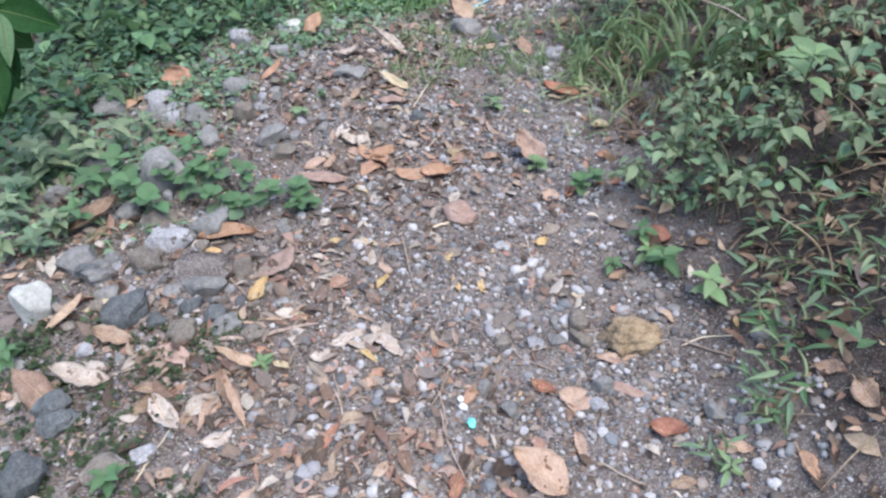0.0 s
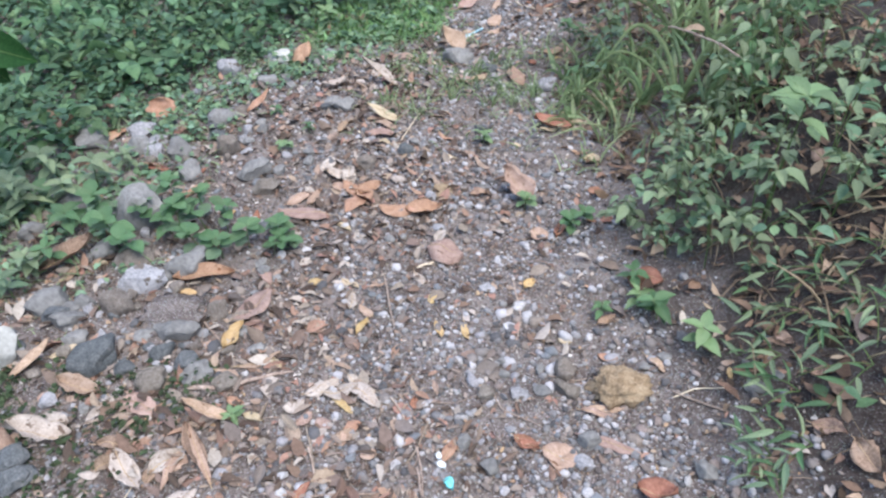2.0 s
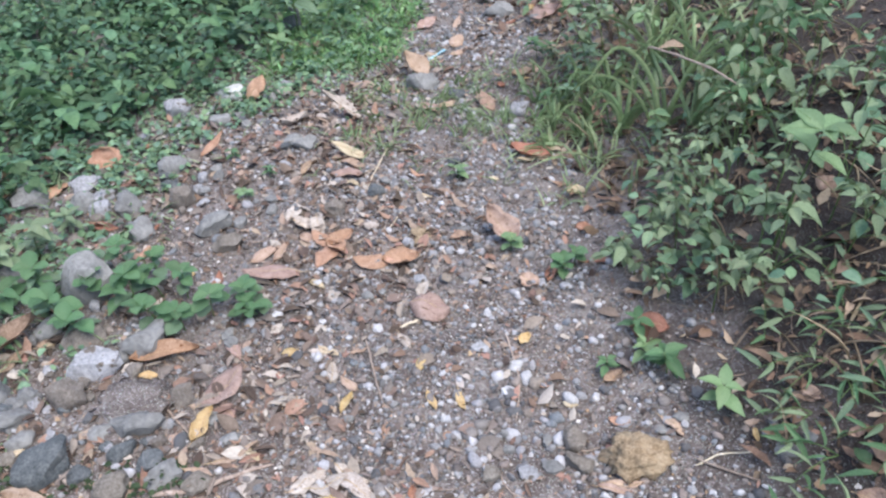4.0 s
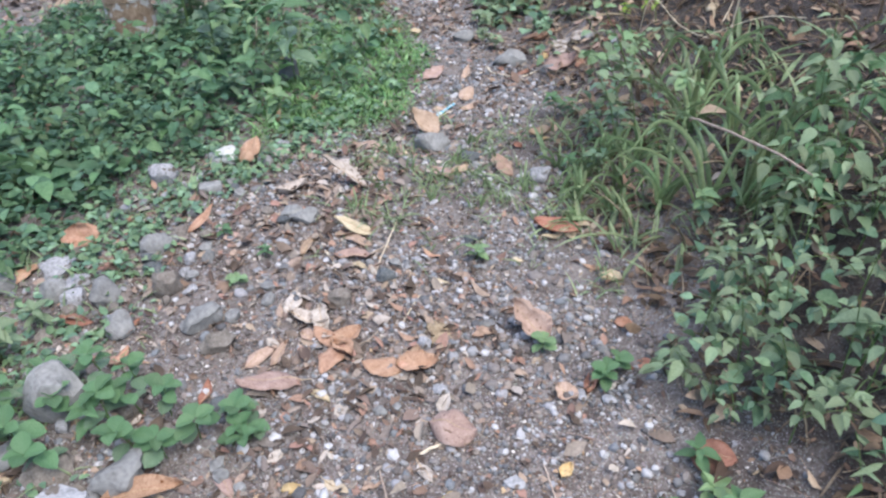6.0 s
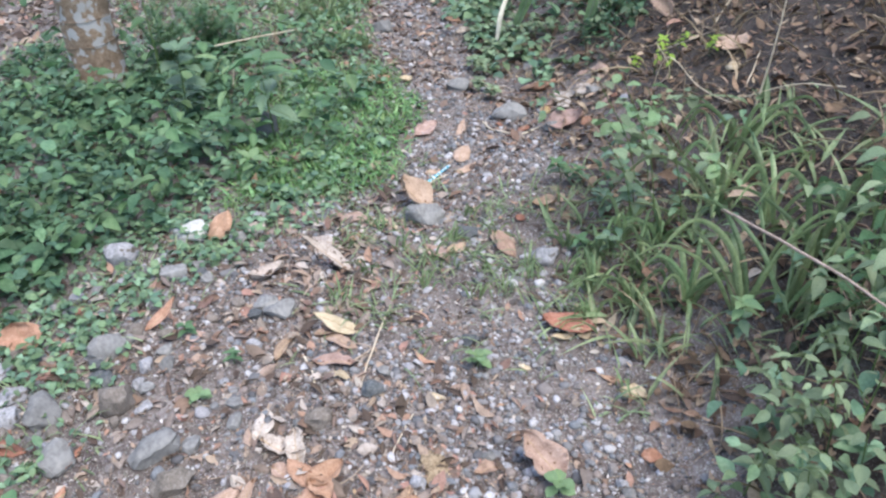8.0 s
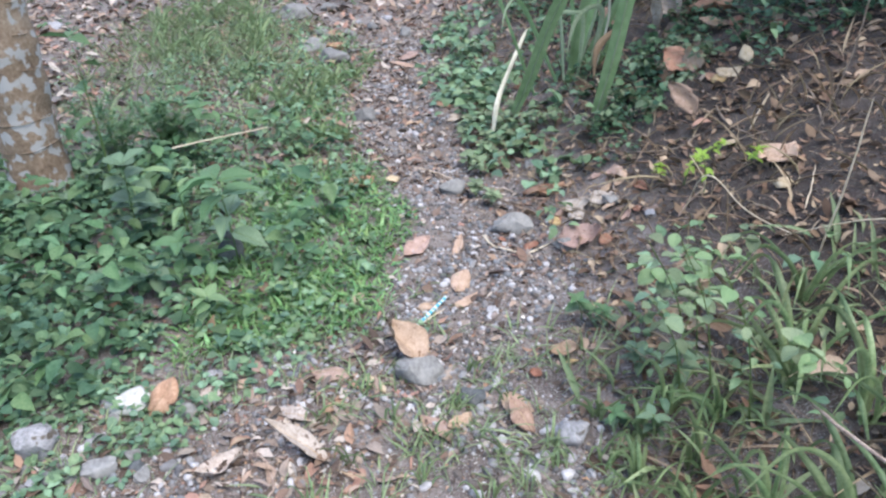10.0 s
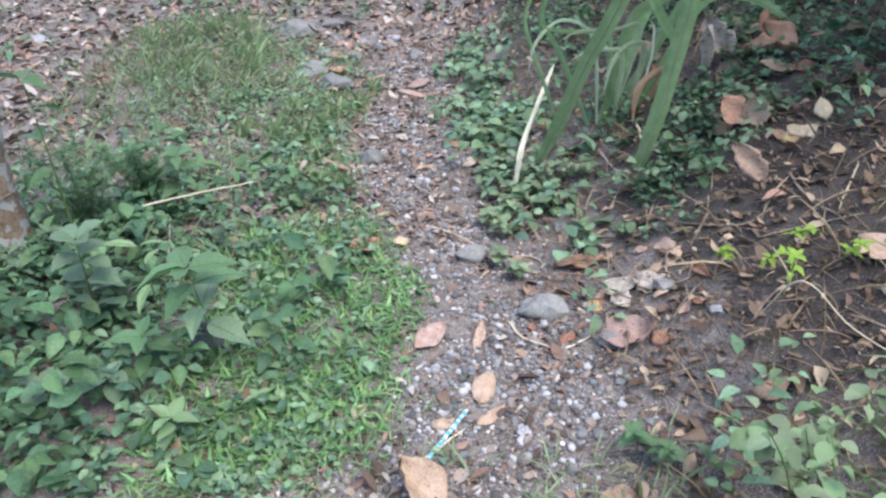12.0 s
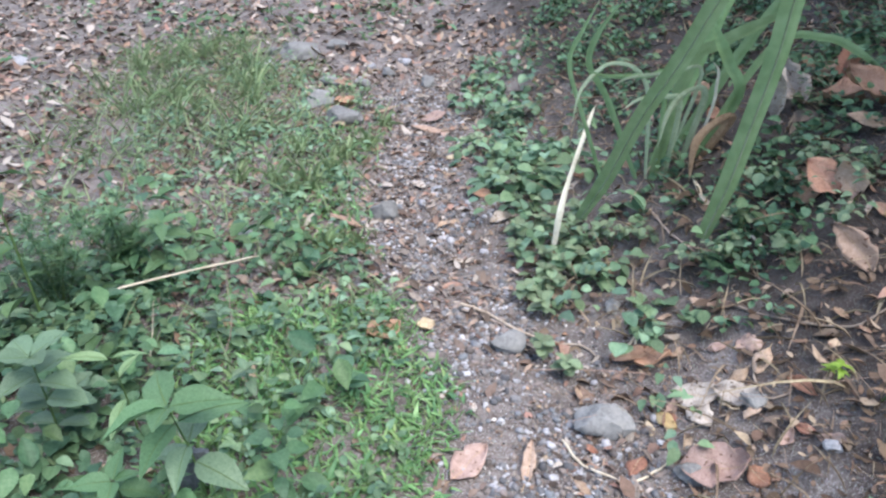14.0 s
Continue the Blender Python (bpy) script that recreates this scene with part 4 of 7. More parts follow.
def creeping_grass(x, y, yaw, length, label, size=0.062, runners=3):
    """Grass that creeps: low runners with narrow leaves to both sides."""
    count[0] += 1
    r = random.Random(count[0])
    ob = tagged(new("creeping_grass"), label, "grass", "creeping grass")
    o = Vector(gz(x, y))
    ob.matrix_world = Matrix.Translation(o)
    for i in range(runners):
        a = radians(yaw + (i - (runners - 1) / 2) * 50 + r.uniform(-20, 20))
        pts = []
        for t in (0, 0.35, 0.7, 1):
            px, py = x + math.cos(a) * t * length, y + math.sin(a) * t * length
            pts.append(Vector(gz(px, py, 0.012 + 0.09 * t * (1.3 - t))) - o)
        line = bend(pts, 4)
        part("runner", mesh_of("runner", *tube(line, 0.0017, 0.001, 4), STEM), ob)
        for j in range(3, len(line), 2):
            d = line[j] - line[j - 1]
            head = math.degrees(math.atan2(d[1], d[0])) - 90
            s = size * r.uniform(0.7, 1.2)
            m = Matrix.Translation(Vector(line[j])) @ pose(0, 0, 0, r.uniform(-20, 45), r.uniform(-45, 45), head + (48 if j % 4 == 1 else -48) + r.uniform(-15, 15))
            part("leaf", r.choice(LEAVES[("sage", "mid", "dull")[r.randrange(3)], "blade"]), ob, "", m @ Matrix.Diagonal((s, s, s, 1)))
    return ob


def strap(points, width, material, n=14):
    """A long strap leaf along points, folded along the middle."""
    line = bend(points, 6)
    k = len(line)
    d = np.gradient(line, axis=0)
    d /= np.linalg.norm(d, axis=1)[:, None]
    a = np.cross(d, np.array([0.25, 1.0, 0.3]))
    a /= np.linalg.norm(a, axis=1)[:, None]
    b = np.cross(a, d)
    w = np.array([width / 2 * min(1, 0.7 + t * 2) * min(1, (1 - t) * 3 + 0.04) for t in np.linspace(0, 1, k)])
    rows = []
    for s, z in ((-1, 0.42), (-0.5, 0.19), (0, 0), (0.5, 0.19), (1, 0.42)):
        rows.append(line + a * (w * s)[:, None] + b * (w * z)[:, None])
    top = np.stack(rows, 1)
    v = top.reshape(-1, 3)
    f = [(i * 5 + j, i * 5 + j + 1, i * 5 + j + 6, i * 5 + j + 5) for i in range(k - 1) for j in range(4)]
    return mesh_of("blade", v, f, material)


def tussock(x, y, blades, length, width, material, label, spread=360, face=0):
    """A clump of arching grass blades."""
    count[0] += 1
    r = random.Random(count[0])
    ob = tagged(new("grass_tussock"), label, "grass", "grass tussocks")
    ob.matrix_world = Matrix.Translation((x, y, float(ground_z(x, y))))
    for _ in range(blades):
        yaw = radians(face + r.uniform(-spread / 2, spread / 2))
        L = length * r.uniform(0.55, 1.2)
        out = L * r.uniform(0.4, 0.95)
        hgt = math.sqrt(max(L * L - out * out, 0.02 * L * L)) * 0.85
        c, s = math.cos(yaw), math.sin(yaw)
        o = (r.uniform(-0.02, 0.02), r.uniform(-0.02, 0.02))
        pts = [(o[0], o[1], 0), (o[0] + c * out * 0.3, o[1] + s * out * 0.3, hgt * 0.7), (o[0] + c * out * 0.75, o[1] + s * out * 0.75, hgt), (o[0] + c * out * 1.1, o[1] + s * out * 1.1, hgt * r.uniform(0.25, 0.85))]
        part("blade", strap(pts, width * r.uniform(0.7, 1.2), material), ob)
    return ob


GRASS_OBJ = mat("grass_blade_single", [(0.125, 0.190, 0.085), (0.205, 0.285, 0.140), (0.290, 0.375, 0.210)], 14, 0.45, 0.2, 120, 0.4, translucent=0.3, gloss=0.6)
STRAP = mat("strap_leaf", [(0.15, 0.245, 0.11), (0.215, 0.330, 0.165), (0.275, 0.395, 0.215)], 5, 0.32, 0.1, 22, 0.2, translucent=0.5, gloss=0.7)
STRAP_DRY = mat("strap_leaf_dry", [(0.44, 0.41, 0.33), (0.60, 0.58, 0.50), (0.72, 0.70, 0.62)], 12, 0.7, 0.3, 120, 0.2, translucent=0.2)
STRAP_PALE = mat("strap_leaf_pale", [(0.22, 0.30, 0.19), (0.33, 0.41, 0.28), (0.42, 0.49, 0.37)], 8, 0.5, 0.2, 90, 0.15, translucent=0.35, gloss=0.5)
STRAP_BROWN = mat("strap_leaf_brown", [(0.17, 0.11, 0.07), (0.31, 0.215, 0.145), (0.42, 0.31, 0.22)], 12, 0.8, 0.4, 120, 0.2, translucent=0.15)
LABEL_SEED = "small bright green seedling growing in the gravel"

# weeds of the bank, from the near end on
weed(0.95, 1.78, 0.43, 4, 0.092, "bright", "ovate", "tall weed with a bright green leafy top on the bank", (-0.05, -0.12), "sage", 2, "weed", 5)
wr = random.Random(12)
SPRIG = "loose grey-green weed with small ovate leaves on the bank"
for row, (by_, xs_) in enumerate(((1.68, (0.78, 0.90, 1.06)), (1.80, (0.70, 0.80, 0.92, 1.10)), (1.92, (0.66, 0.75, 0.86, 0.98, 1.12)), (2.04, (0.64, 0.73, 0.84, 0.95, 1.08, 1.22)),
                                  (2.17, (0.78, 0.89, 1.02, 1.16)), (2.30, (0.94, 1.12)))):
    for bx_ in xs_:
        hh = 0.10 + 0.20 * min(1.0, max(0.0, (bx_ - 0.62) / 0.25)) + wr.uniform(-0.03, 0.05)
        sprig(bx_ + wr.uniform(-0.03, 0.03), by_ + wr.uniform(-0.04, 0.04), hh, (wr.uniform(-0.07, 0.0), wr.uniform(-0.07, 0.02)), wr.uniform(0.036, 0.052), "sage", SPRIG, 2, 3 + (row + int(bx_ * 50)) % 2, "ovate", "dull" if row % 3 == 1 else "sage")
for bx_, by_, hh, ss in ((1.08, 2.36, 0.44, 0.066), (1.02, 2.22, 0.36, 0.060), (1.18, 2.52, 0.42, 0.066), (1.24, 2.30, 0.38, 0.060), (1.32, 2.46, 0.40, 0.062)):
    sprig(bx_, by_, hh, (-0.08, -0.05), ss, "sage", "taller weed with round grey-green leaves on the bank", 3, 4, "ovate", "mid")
for bx_, by_, yaw_, ll in ((0.906, 1.72, -40, 0.22), (1.00, 1.51, 160, 0.16), (1.049, 1.391, 190, 0.18), (0.857, 1.315, 190, 0.10), (0.857, 1.202, 170, 0.11), (0.836, 1.064, 180, 0.10), (0.762, 1.067, 150, 0.08),
                           (0.751, 0.962, 120, 0.09), (0.607, 0.919, 100, 0.06), (0.986, 1.20, 160, 0.14), (0.93, 1.42, 220, 0.14), (1.12, 1.50, 200, 0.16), (1.14, 1.28, 170, 0.16)):
    creeping_grass(bx_, by_, yaw_, ll, "creeping narrow-leaved green grass on the dark soil of the bank", 0.060 if bx_ > 0.8 else 0.050, 3 if bx_ > 0.9 else 2)
weed(0.62, 0.91, 0.05, 2, 0.040, "bright", "long", LABEL_SEED, (0, 0), None, 3)
weed(0.708, 1.42, 0.075, 2, 0.060, "bright", "ovate", LABEL_SEED, (0, 0), None, 3)
weed(0.64, 1.56, 0.07, 3, 0.055, "mid", "ovate", LABEL_SEED, (-0.02, 0), None, 3)
weed(0.60, 1.62, 0.05, 2, 0.052, "bright", "ovate", LABEL_SEED, (0, 0), None, 3)
weed(0.605, 1.72, 0.05, 2, 0.050, "mid", "ovate", LABEL_SEED, (0, 0), None, 3)
weed(0.50, 1.61, 0.045, 2, 0.036, "mid", "ovate", LABEL_SEED, (0, 0), None, 3)
weed(0.465, 1.99, 0.06, 3, 0.040, "mid", "round", LABEL_SEED, (0, 0), None, 3)
weed(0.51, 2.03, 0.05, 2, 0.040, "mid", "round", LABEL_SEED, (0, 0), None, 3)
weed(0.208, 2.57, 0.045, 2, 0.042, "bright", "round", LABEL_SEED, (0, 0), None, 3)
weed(0.335, 2.14, 0.05, 2, 0.042, "bright", "round", LABEL_SEED, (0, 0), None, 3)
weed(-0.443, 1.245, 0.03, 2, 0.036, "bright", "ovate", LABEL_SEED, (0, 0), None, 3)
weed(-0.54, 2.52, 0.03, 2, 0.036, "bright", "round", LABEL_SEED, (0, 0), None, 3)
weed(-0.47, 2.66, 0.04, 2, 0.036, "mid", "ovate", LABEL_SEED, (0, 0), None, 3)
weed(-0.62, 2.78, 0.04, 2, 0.036, "mid", "ovate", LABEL_SEED, (0, 0), None, 3)
weed(-0.71, 0.905, 0.05, 2, 0.045, "mid", "ovate", LABEL_SEED, (0, 0), None, 3)
weed(-1.09, 1.26, 0.06, 3, 0.045, "mid", "ovate", LABEL_SEED, (0, 0), None, 3)

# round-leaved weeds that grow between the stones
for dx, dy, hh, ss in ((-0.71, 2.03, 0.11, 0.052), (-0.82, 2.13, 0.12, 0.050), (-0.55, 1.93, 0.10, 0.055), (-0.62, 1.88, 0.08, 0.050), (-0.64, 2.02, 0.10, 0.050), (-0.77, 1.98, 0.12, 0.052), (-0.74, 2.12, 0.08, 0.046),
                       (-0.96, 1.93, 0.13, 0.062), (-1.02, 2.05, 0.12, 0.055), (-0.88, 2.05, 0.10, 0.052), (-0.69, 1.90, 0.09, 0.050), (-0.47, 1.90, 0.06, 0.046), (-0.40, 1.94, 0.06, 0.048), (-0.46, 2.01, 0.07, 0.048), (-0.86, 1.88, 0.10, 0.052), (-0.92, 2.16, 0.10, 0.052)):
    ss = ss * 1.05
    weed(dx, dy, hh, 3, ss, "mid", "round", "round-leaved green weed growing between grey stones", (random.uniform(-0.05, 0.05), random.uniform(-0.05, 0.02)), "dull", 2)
for dx, dy, hh, ss in ((-1.31, 2.33, 0.15, 0.066), (-1.16, 2.28, 0.15, 0.070), (-1.32, 2.12, 0.16, 0.072), (-1.20, 2.18, 0.12, 0.060), (-1.16, 1.80, 0.10, 0.06), (-1.28, 1.70, 0.10, 0.055), (-1.36, 1.9, 0.1, 0.06), (-1.42, 2.2, 0.14, 0.066), (-1.10, 2.42, 0.08, 0.05)):
    weed(dx, dy, hh, 4, ss, "sage", "ovate", "leafy green weed at the edge of the stones", (random.uniform(-0.03, 0.03), -0.03), None, 3)

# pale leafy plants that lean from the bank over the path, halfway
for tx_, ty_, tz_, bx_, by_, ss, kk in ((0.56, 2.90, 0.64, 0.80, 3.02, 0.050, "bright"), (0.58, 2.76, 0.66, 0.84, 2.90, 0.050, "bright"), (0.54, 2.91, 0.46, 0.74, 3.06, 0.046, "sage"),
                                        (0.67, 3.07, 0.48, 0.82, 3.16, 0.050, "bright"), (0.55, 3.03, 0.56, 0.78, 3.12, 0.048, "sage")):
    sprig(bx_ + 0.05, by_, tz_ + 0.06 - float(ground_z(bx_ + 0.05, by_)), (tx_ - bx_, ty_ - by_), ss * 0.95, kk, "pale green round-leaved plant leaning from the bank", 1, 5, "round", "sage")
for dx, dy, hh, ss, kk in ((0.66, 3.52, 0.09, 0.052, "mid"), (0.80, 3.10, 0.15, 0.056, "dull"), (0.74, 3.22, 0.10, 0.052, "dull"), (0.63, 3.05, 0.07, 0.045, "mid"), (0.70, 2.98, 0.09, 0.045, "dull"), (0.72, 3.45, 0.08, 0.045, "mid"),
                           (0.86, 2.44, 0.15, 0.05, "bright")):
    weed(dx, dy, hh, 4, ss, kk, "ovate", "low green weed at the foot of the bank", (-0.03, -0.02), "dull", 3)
for bx_, by_, tx_, ty_, tz_ in ((1.22, 3.98, 1.20, 3.85, 0.46), (1.14, 3.80, 1.01, 3.62, 0.53), (1.12, 3.92, 1.06, 3.74, 0.46), (1.08, 4.03, 1.06, 4.00, 0.32), (1.28, 3.80, 1.24, 3.70, 0.50)):
    weed(bx_, by_, tz_ - float(ground_z(bx_, by_)), 4, 0.034, "lime", "ovate", "yellow-green vine shoot rising from the bare bank", (tx_ - bx_, ty_ - by_), None, 2)

# clover plants beside the narrow path
for dx, dy in ((0.59, 4.95), (0.66, 4.98), (0.62, 5.06), (0.70, 5.18), (0.76, 5.22), (0.54, 4.76), (0.56, 5.30), (0.66, 5.32), (0.60, 5.55), (0.56, 5.8), (0.6, 6.05), (0.55, 6.3), (0.50, 4.86), (0.72, 5.02), (0.52, 5.14), (0.80, 5.32), (0.70, 5.46), (0.64, 5.70), (0.72, 5.9), (0.48, 4.52), (0.53, 4.42), (0.60, 4.88), (0.84, 5.12), (0.76, 4.92)):
    weed(dx, dy, 0.075, 3, 0.050, "sage", "round", "clover-like plant with round leaflets beside the path", (-0.01, -0.01), None, 3, "clover_plant")

# low weeds round the foot of the strap-leaved plant
for dx, dy, hh in ((0.78, 5.10, 0.11), (0.86, 5.04, 0.12), (0.74, 5.20, 0.10), (1.02, 4.72, 0.10), (1.09, 4.66, 0.11), (1.16, 4.72, 0.12), (0.94, 4.98, 0.10), (1.28, 4.82, 0.14), (1.40, 4.80, 0.14), (1.34, 4.50, 0.12), (1.46, 4.66, 0.13), (1.20, 4.52, 0.08)):
    sprig(dx, dy, hh, (-0.01, -0.03), 0.042, "sage", "low green weed at the foot of the strap-leaved plant", 2, 3, "round", "dull")
# weeds of the left side
weed(-0.48, 4.05, 0.40, 4, 0.135, "mid", "ovate", "large-leaved pale green weed standing in the grass", (-0.01, -0.10), "dull")
weed(-0.66, 4.02, 0.16, 3, 0.085, "mid", "ovate", "", (0, -0.03))
weed(-0.88, 4.26, 0.40, 6, 0.095, "dull", "round", "sapling with large round blue-green leaves", (0.03, -0.08))
weed(-0.70, 4.30, 0.32, 3, 0.11, "bright", "long", "weed with long upright green leaves", (0.0, -0.06), None, 1, "weed", 2)
weed(-0.86, 4.42, 0.14, 4, 0.06, "dull", "round", "", (0, -0.03), None, 3)
weed(-1.13, 4.85, 0.72, 5, 0.125, "mid", "ovate", "slender sapling with broad leaves beside the palm trunk", (0.0, -0.08), None, 1, "sapling", 3)
weed(-0.76, 5.05, 0.30, 5, 0.09, "mid", "ovate", "", (0.02, -0.05))
weed(-0.93, 5.15, 0.30, 5, 0.085, "mid", "ovate", "", (0.02, -0.05))
weed(-0.55, 4.72, 0.14, 4, 0.06, "dull", "ovate", "", (0.02, -0.03))
weed(-0.42, 4.45, 0.10, 3, 0.05, "dull", "ovate", "", (0, -0.02))
weed(-0.53, 3.72, 0.11, 3, 0.075, "bright", "ovate", "", (0, -0.02))
weed(-0.73, 3.90, 0.11, 3, 0.07, "dull", "round", "", (0, -0.02))
weed(-0.90, 3.88, 0.11, 3, 0.07, "dull", "round", "", (0, -0.02))
weed(-0.33, 3.84, 0.06, 2, 0.05, "bright", "ovate", "", (0, -0.02))
# broad-leaved weeds between the stones
weed(-1.43, 2.15, 0.09, 2, 0.075, "dull", "ovate", "", (0, -0.02), None, 3)
weed(-1.31, 2.17, 0.09, 2, 0.070, "mid", "ovate", "", (0, -0.02), None, 3)
weed(-1.38, 2.00, 0.09, 2, 0.070, "dull", "ovate", "", (0, -0.02), None, 3)
weed(-1.14, 2.02, 0.09, 2, 0.075, "mid", "ovate", "", (0, -0.02), None, 3)
weed(-1.05, 2.06, 0.09, 2, 0.065, "dull", "ovate", "", (0, -0.02), None, 3)
weed(-1.46, 2.34, 0.09, 2, 0.070, "dull", "ovate", "", (0, -0.02), None, 3)
weed(-1.13, 1.85, 0.09, 2, 0.060, "mid", "ovate", "", (0, -0.02), None, 3)
weed(-1.32, 1.82, 0.09, 2, 0.060, "dull", "ovate", "", (0, -0.02), None, 3)
weed(-0.81, 1.99, 0.09, 2, 0.060, "mid", "ovate", "", (0, -0.02), None, 3)
weed(-1.19, 1.70, 0.09, 2, 0.050, "dull", "ovate", "", (0, -0.02), None, 3)
for dx, dy, hh in ((-1.36, 4.66, 0.13), (-1.47, 4.63, 0.15), (-1.27, 4.70, 0.14), (-1.58, 4.70, 0.15), (-1.40, 4.56, 0.16), (-1.25, 4.60, 0.12), (-1.22, 4.84, 0.12), (-1.62, 4.85, 0.13)):
    weed(dx, dy, hh, 4, 0.058, "dull", "ovate", "low green weed at the foot of the palm trunk", (0.01, -0.03), "mid", 3)

def hanging_shrub(x, y, fork, leaves):
    """A shrub that leans over the weeds: a stem to the fork, and leaves each from a base to a tip."""
    o = Vector(gz(x, y))
    ob = tagged(new("shrub"), "shrub with long glossy dark green hanging leaves over the weeds", "shrub")
    ob.matrix_world = Matrix.Translation(o)
    part("stem", mesh_of("stem", *tube(bend([(0, 0, -0.02), (Vector(fork) - o) * 0.55 + Vector((-0.03, 0.02, 0.06)), Vector(fork) - o], 8), 0.009, 0.003, 7), STEM), ob)
    for i, (key, a, b) in enumerate(leaves):
        a, b = Vector(a) + Vector((-0.035, 0, 0)), Vector(b) + Vector((-0.035, 0, 0))
        d = (b - a).normalized()
        side = d.cross(Vector((0.45, -0.72, 0.52))).normalized()
        up = side.cross(d)
        L = (b - a).length * (1.05 if i == 0 else 1.12)
        m = Matrix((side, d, up)).transposed().to_4x4()
        m.translation = a - o
        leaf = part("leaf", LEAVES[key, "long" if i == 0 else "ovate"][i % 2], ob, "", m @ Matrix.Diagonal((L * 1.15, L, L, 1)))
        top_v = leaf.data.vertices
        rib = [(top_v[q * 5 + 2].co.x, top_v[q * 5 + 2].co.y, top_v[q * 5 + 2].co.z + 0.004) for q in range(8)]
        part("midrib", mesh_of("midrib", *tube(rib, 0.012, 0.004, 4), STEM), leaf, "paler raised midrib")
        part("twig", mesh_of("twig", *tube(bend([Vector(fork) - o, (Vector(fork) + a) / 2 - o + Vector((0, 0, 0.015)), a - o], 4), 0.0025, 0.0015, 5), STEM), ob)


# the first leaf's lighter green stands for a glossy reflection on it
hanging_shrub(-1.66, 2.30, (-1.345, 2.15, 0.545), [
    ("mid", (-1.266, 2.118, 0.544), (-1.222, 2.006, 0.458)), ("dark", (-1.279, 2.136, 0.548), (-1.146, 2.188, 0.489)), ("dark", (-1.332, 2.203, 0.549), (-1.254, 2.293, 0.504)),
    ("dark", (-1.303, 2.044, 0.43), (-1.265, 1.955, 0.345)), ("dark", (-1.31, 2.079, 0.517), (-1.270, 1.994, 0.398)), ("dark", (-1.335, 2.10, 0.540), (-1.30, 1.96, 0.456)),
    ("dark", (-1.335, 2.14, 0.551), (-1.406, 2.017, 0.526)), ("dark", (-1.358, 2.125, 0.420), (-1.310, 2.17, 0.325)), ("dark", (-1.303, 2.161, 0.552), (-1.272, 2.269, 0.631)),
    ("dark", (-1.35, 2.12, 0.40), (-1.32, 2.02, 0.28)), ("dark", (-1.38, 2.16, 0.50), (-1.36, 2.06, 0.36)), ("dark", (-1.36, 2.22, 0.48), (-1.28, 2.26, 0.38)), ("dark", (-1.42, 2.25, 0.42), (-1.35, 2.20, 0.28))])
dry_leaf(-1.085, 2.80, 0.10, 0.125, 22, "orange", "round", tilt=52)

# feathery bush between the weeds and the palm
def feathery_bush(x, y, h, wide, material, label):
    r = np.random.default_rng(33)
    ob = tagged(new("feathery_bush"), label, "bush")
    ob.matrix_world = Matrix.Translation(gz(x, y))
    tips = []
    for i in range(9):
        a, q = i * 2.4, wide * (0.3 + 0.08 * i)
        line = bend([(0, 0, -0.01), (q * 0.4 * math.cos(a), q * 0.4 * math.sin(a), h * 0.5), (q * math.cos(a), q * math.sin(a), h * (0.7 + 0.3 * ((i * 7) % 5) / 4))], 6)
        part("stem", mesh_of("stem", *tube(line, 0.003, 0.001, 4), STEM), ob)
        tips.append(line)
    lines = np.array(tips)
    n = 1500
    k, t = r.integers(0, 9, n), r.integers(3, 13, n)
    base = lines[k, t]
    s = r.uniform(0.025, 0.06, n)
    v, f = blade(oval(0.10, 0.9, 0.3), 3, 0.2, 0.3)
    rot = turn(r.uniform(0, 6.28, n), r.normal(0.5, 0.4, n), r.normal(0, 0.3, n))
    w = np.einsum("nij,nkj->nki", rot, v[None] * s[:, None, None]) + base[:, None]
    ff = (f[None] + (np.arange(n) * len(v))[:, None, None]).reshape(-1, 4)
    part("foliage", mesh_of("foliage", w.reshape(-1, 3), ff, material), ob, "fine feathery grey-green leaves")


def shade_shrub(x, y, h, wide, seed):
    """A broad-leaved shrub of many stems, added unseen up the bank to shade it."""
    r = np.random.default_rng(seed)
    ob = tagged(new("shrub"), "unseen broad-leaved dark green shrub added up the bank for shade", "shrub", "shrubs of the bank")
    ob.matrix_world = Matrix.Translation(gz(x, y))
    lines = []
    for i in range(14):
        a, q = i * 2.4, wide * (0.35 + 0.05 * i)
        line = bend([(0, 0, -0.02), (q * 0.45 * math.cos(a), q * 0.45 * math.sin(a), h * 0.5), (q * math.cos(a), q * math.sin(a), h * (0.6 + 0.4 * ((i * 5) % 7) / 6))], 6)
        part("stem", mesh_of("stem", *tube(line, 0.009, 0.003, 5), TWIG), ob)
        lines.append(line)
    lines = np.array(lines)
    n = 2200
    k, t = r.integers(0, 14, n), r.integers(3, 13, n)
    base = lines[k, t] + r.normal(0, 0.09, (n, 3))
    s = r.uniform(0.06, 0.12, n)
    v, f = blade(oval(0.55, 0.9, 0.4), 4, 0.2, 0.3)
    rot = turn(r.uniform(0, 6.28, n), r.normal(0.1, 0.45, n), r.normal(0, 0.35, n))
    w = np.einsum("nij,nkj->nki", rot, v[None] * s[:, None, None]) + base[:, None]
    ff = (f[None] + (np.arange(n) * len(v))[:, None, None]).reshape(-1, 4)
    part("foliage", mesh_of("foliage", w.reshape(-1, 3), ff, COVER), ob, "dense ovate dark green leaves")


# both stand beyond the view, added to block light from the bank
shade_shrub(2.15, 4.35, 1.35, 0.60, 71)
shade_shrub(2.35, 5.55, 1.45, 0.60, 72)
feathery_bush(-1.12, 4.98, 0.42, 0.24, WEED, "feathery grey-green bush beside the palm trunk")
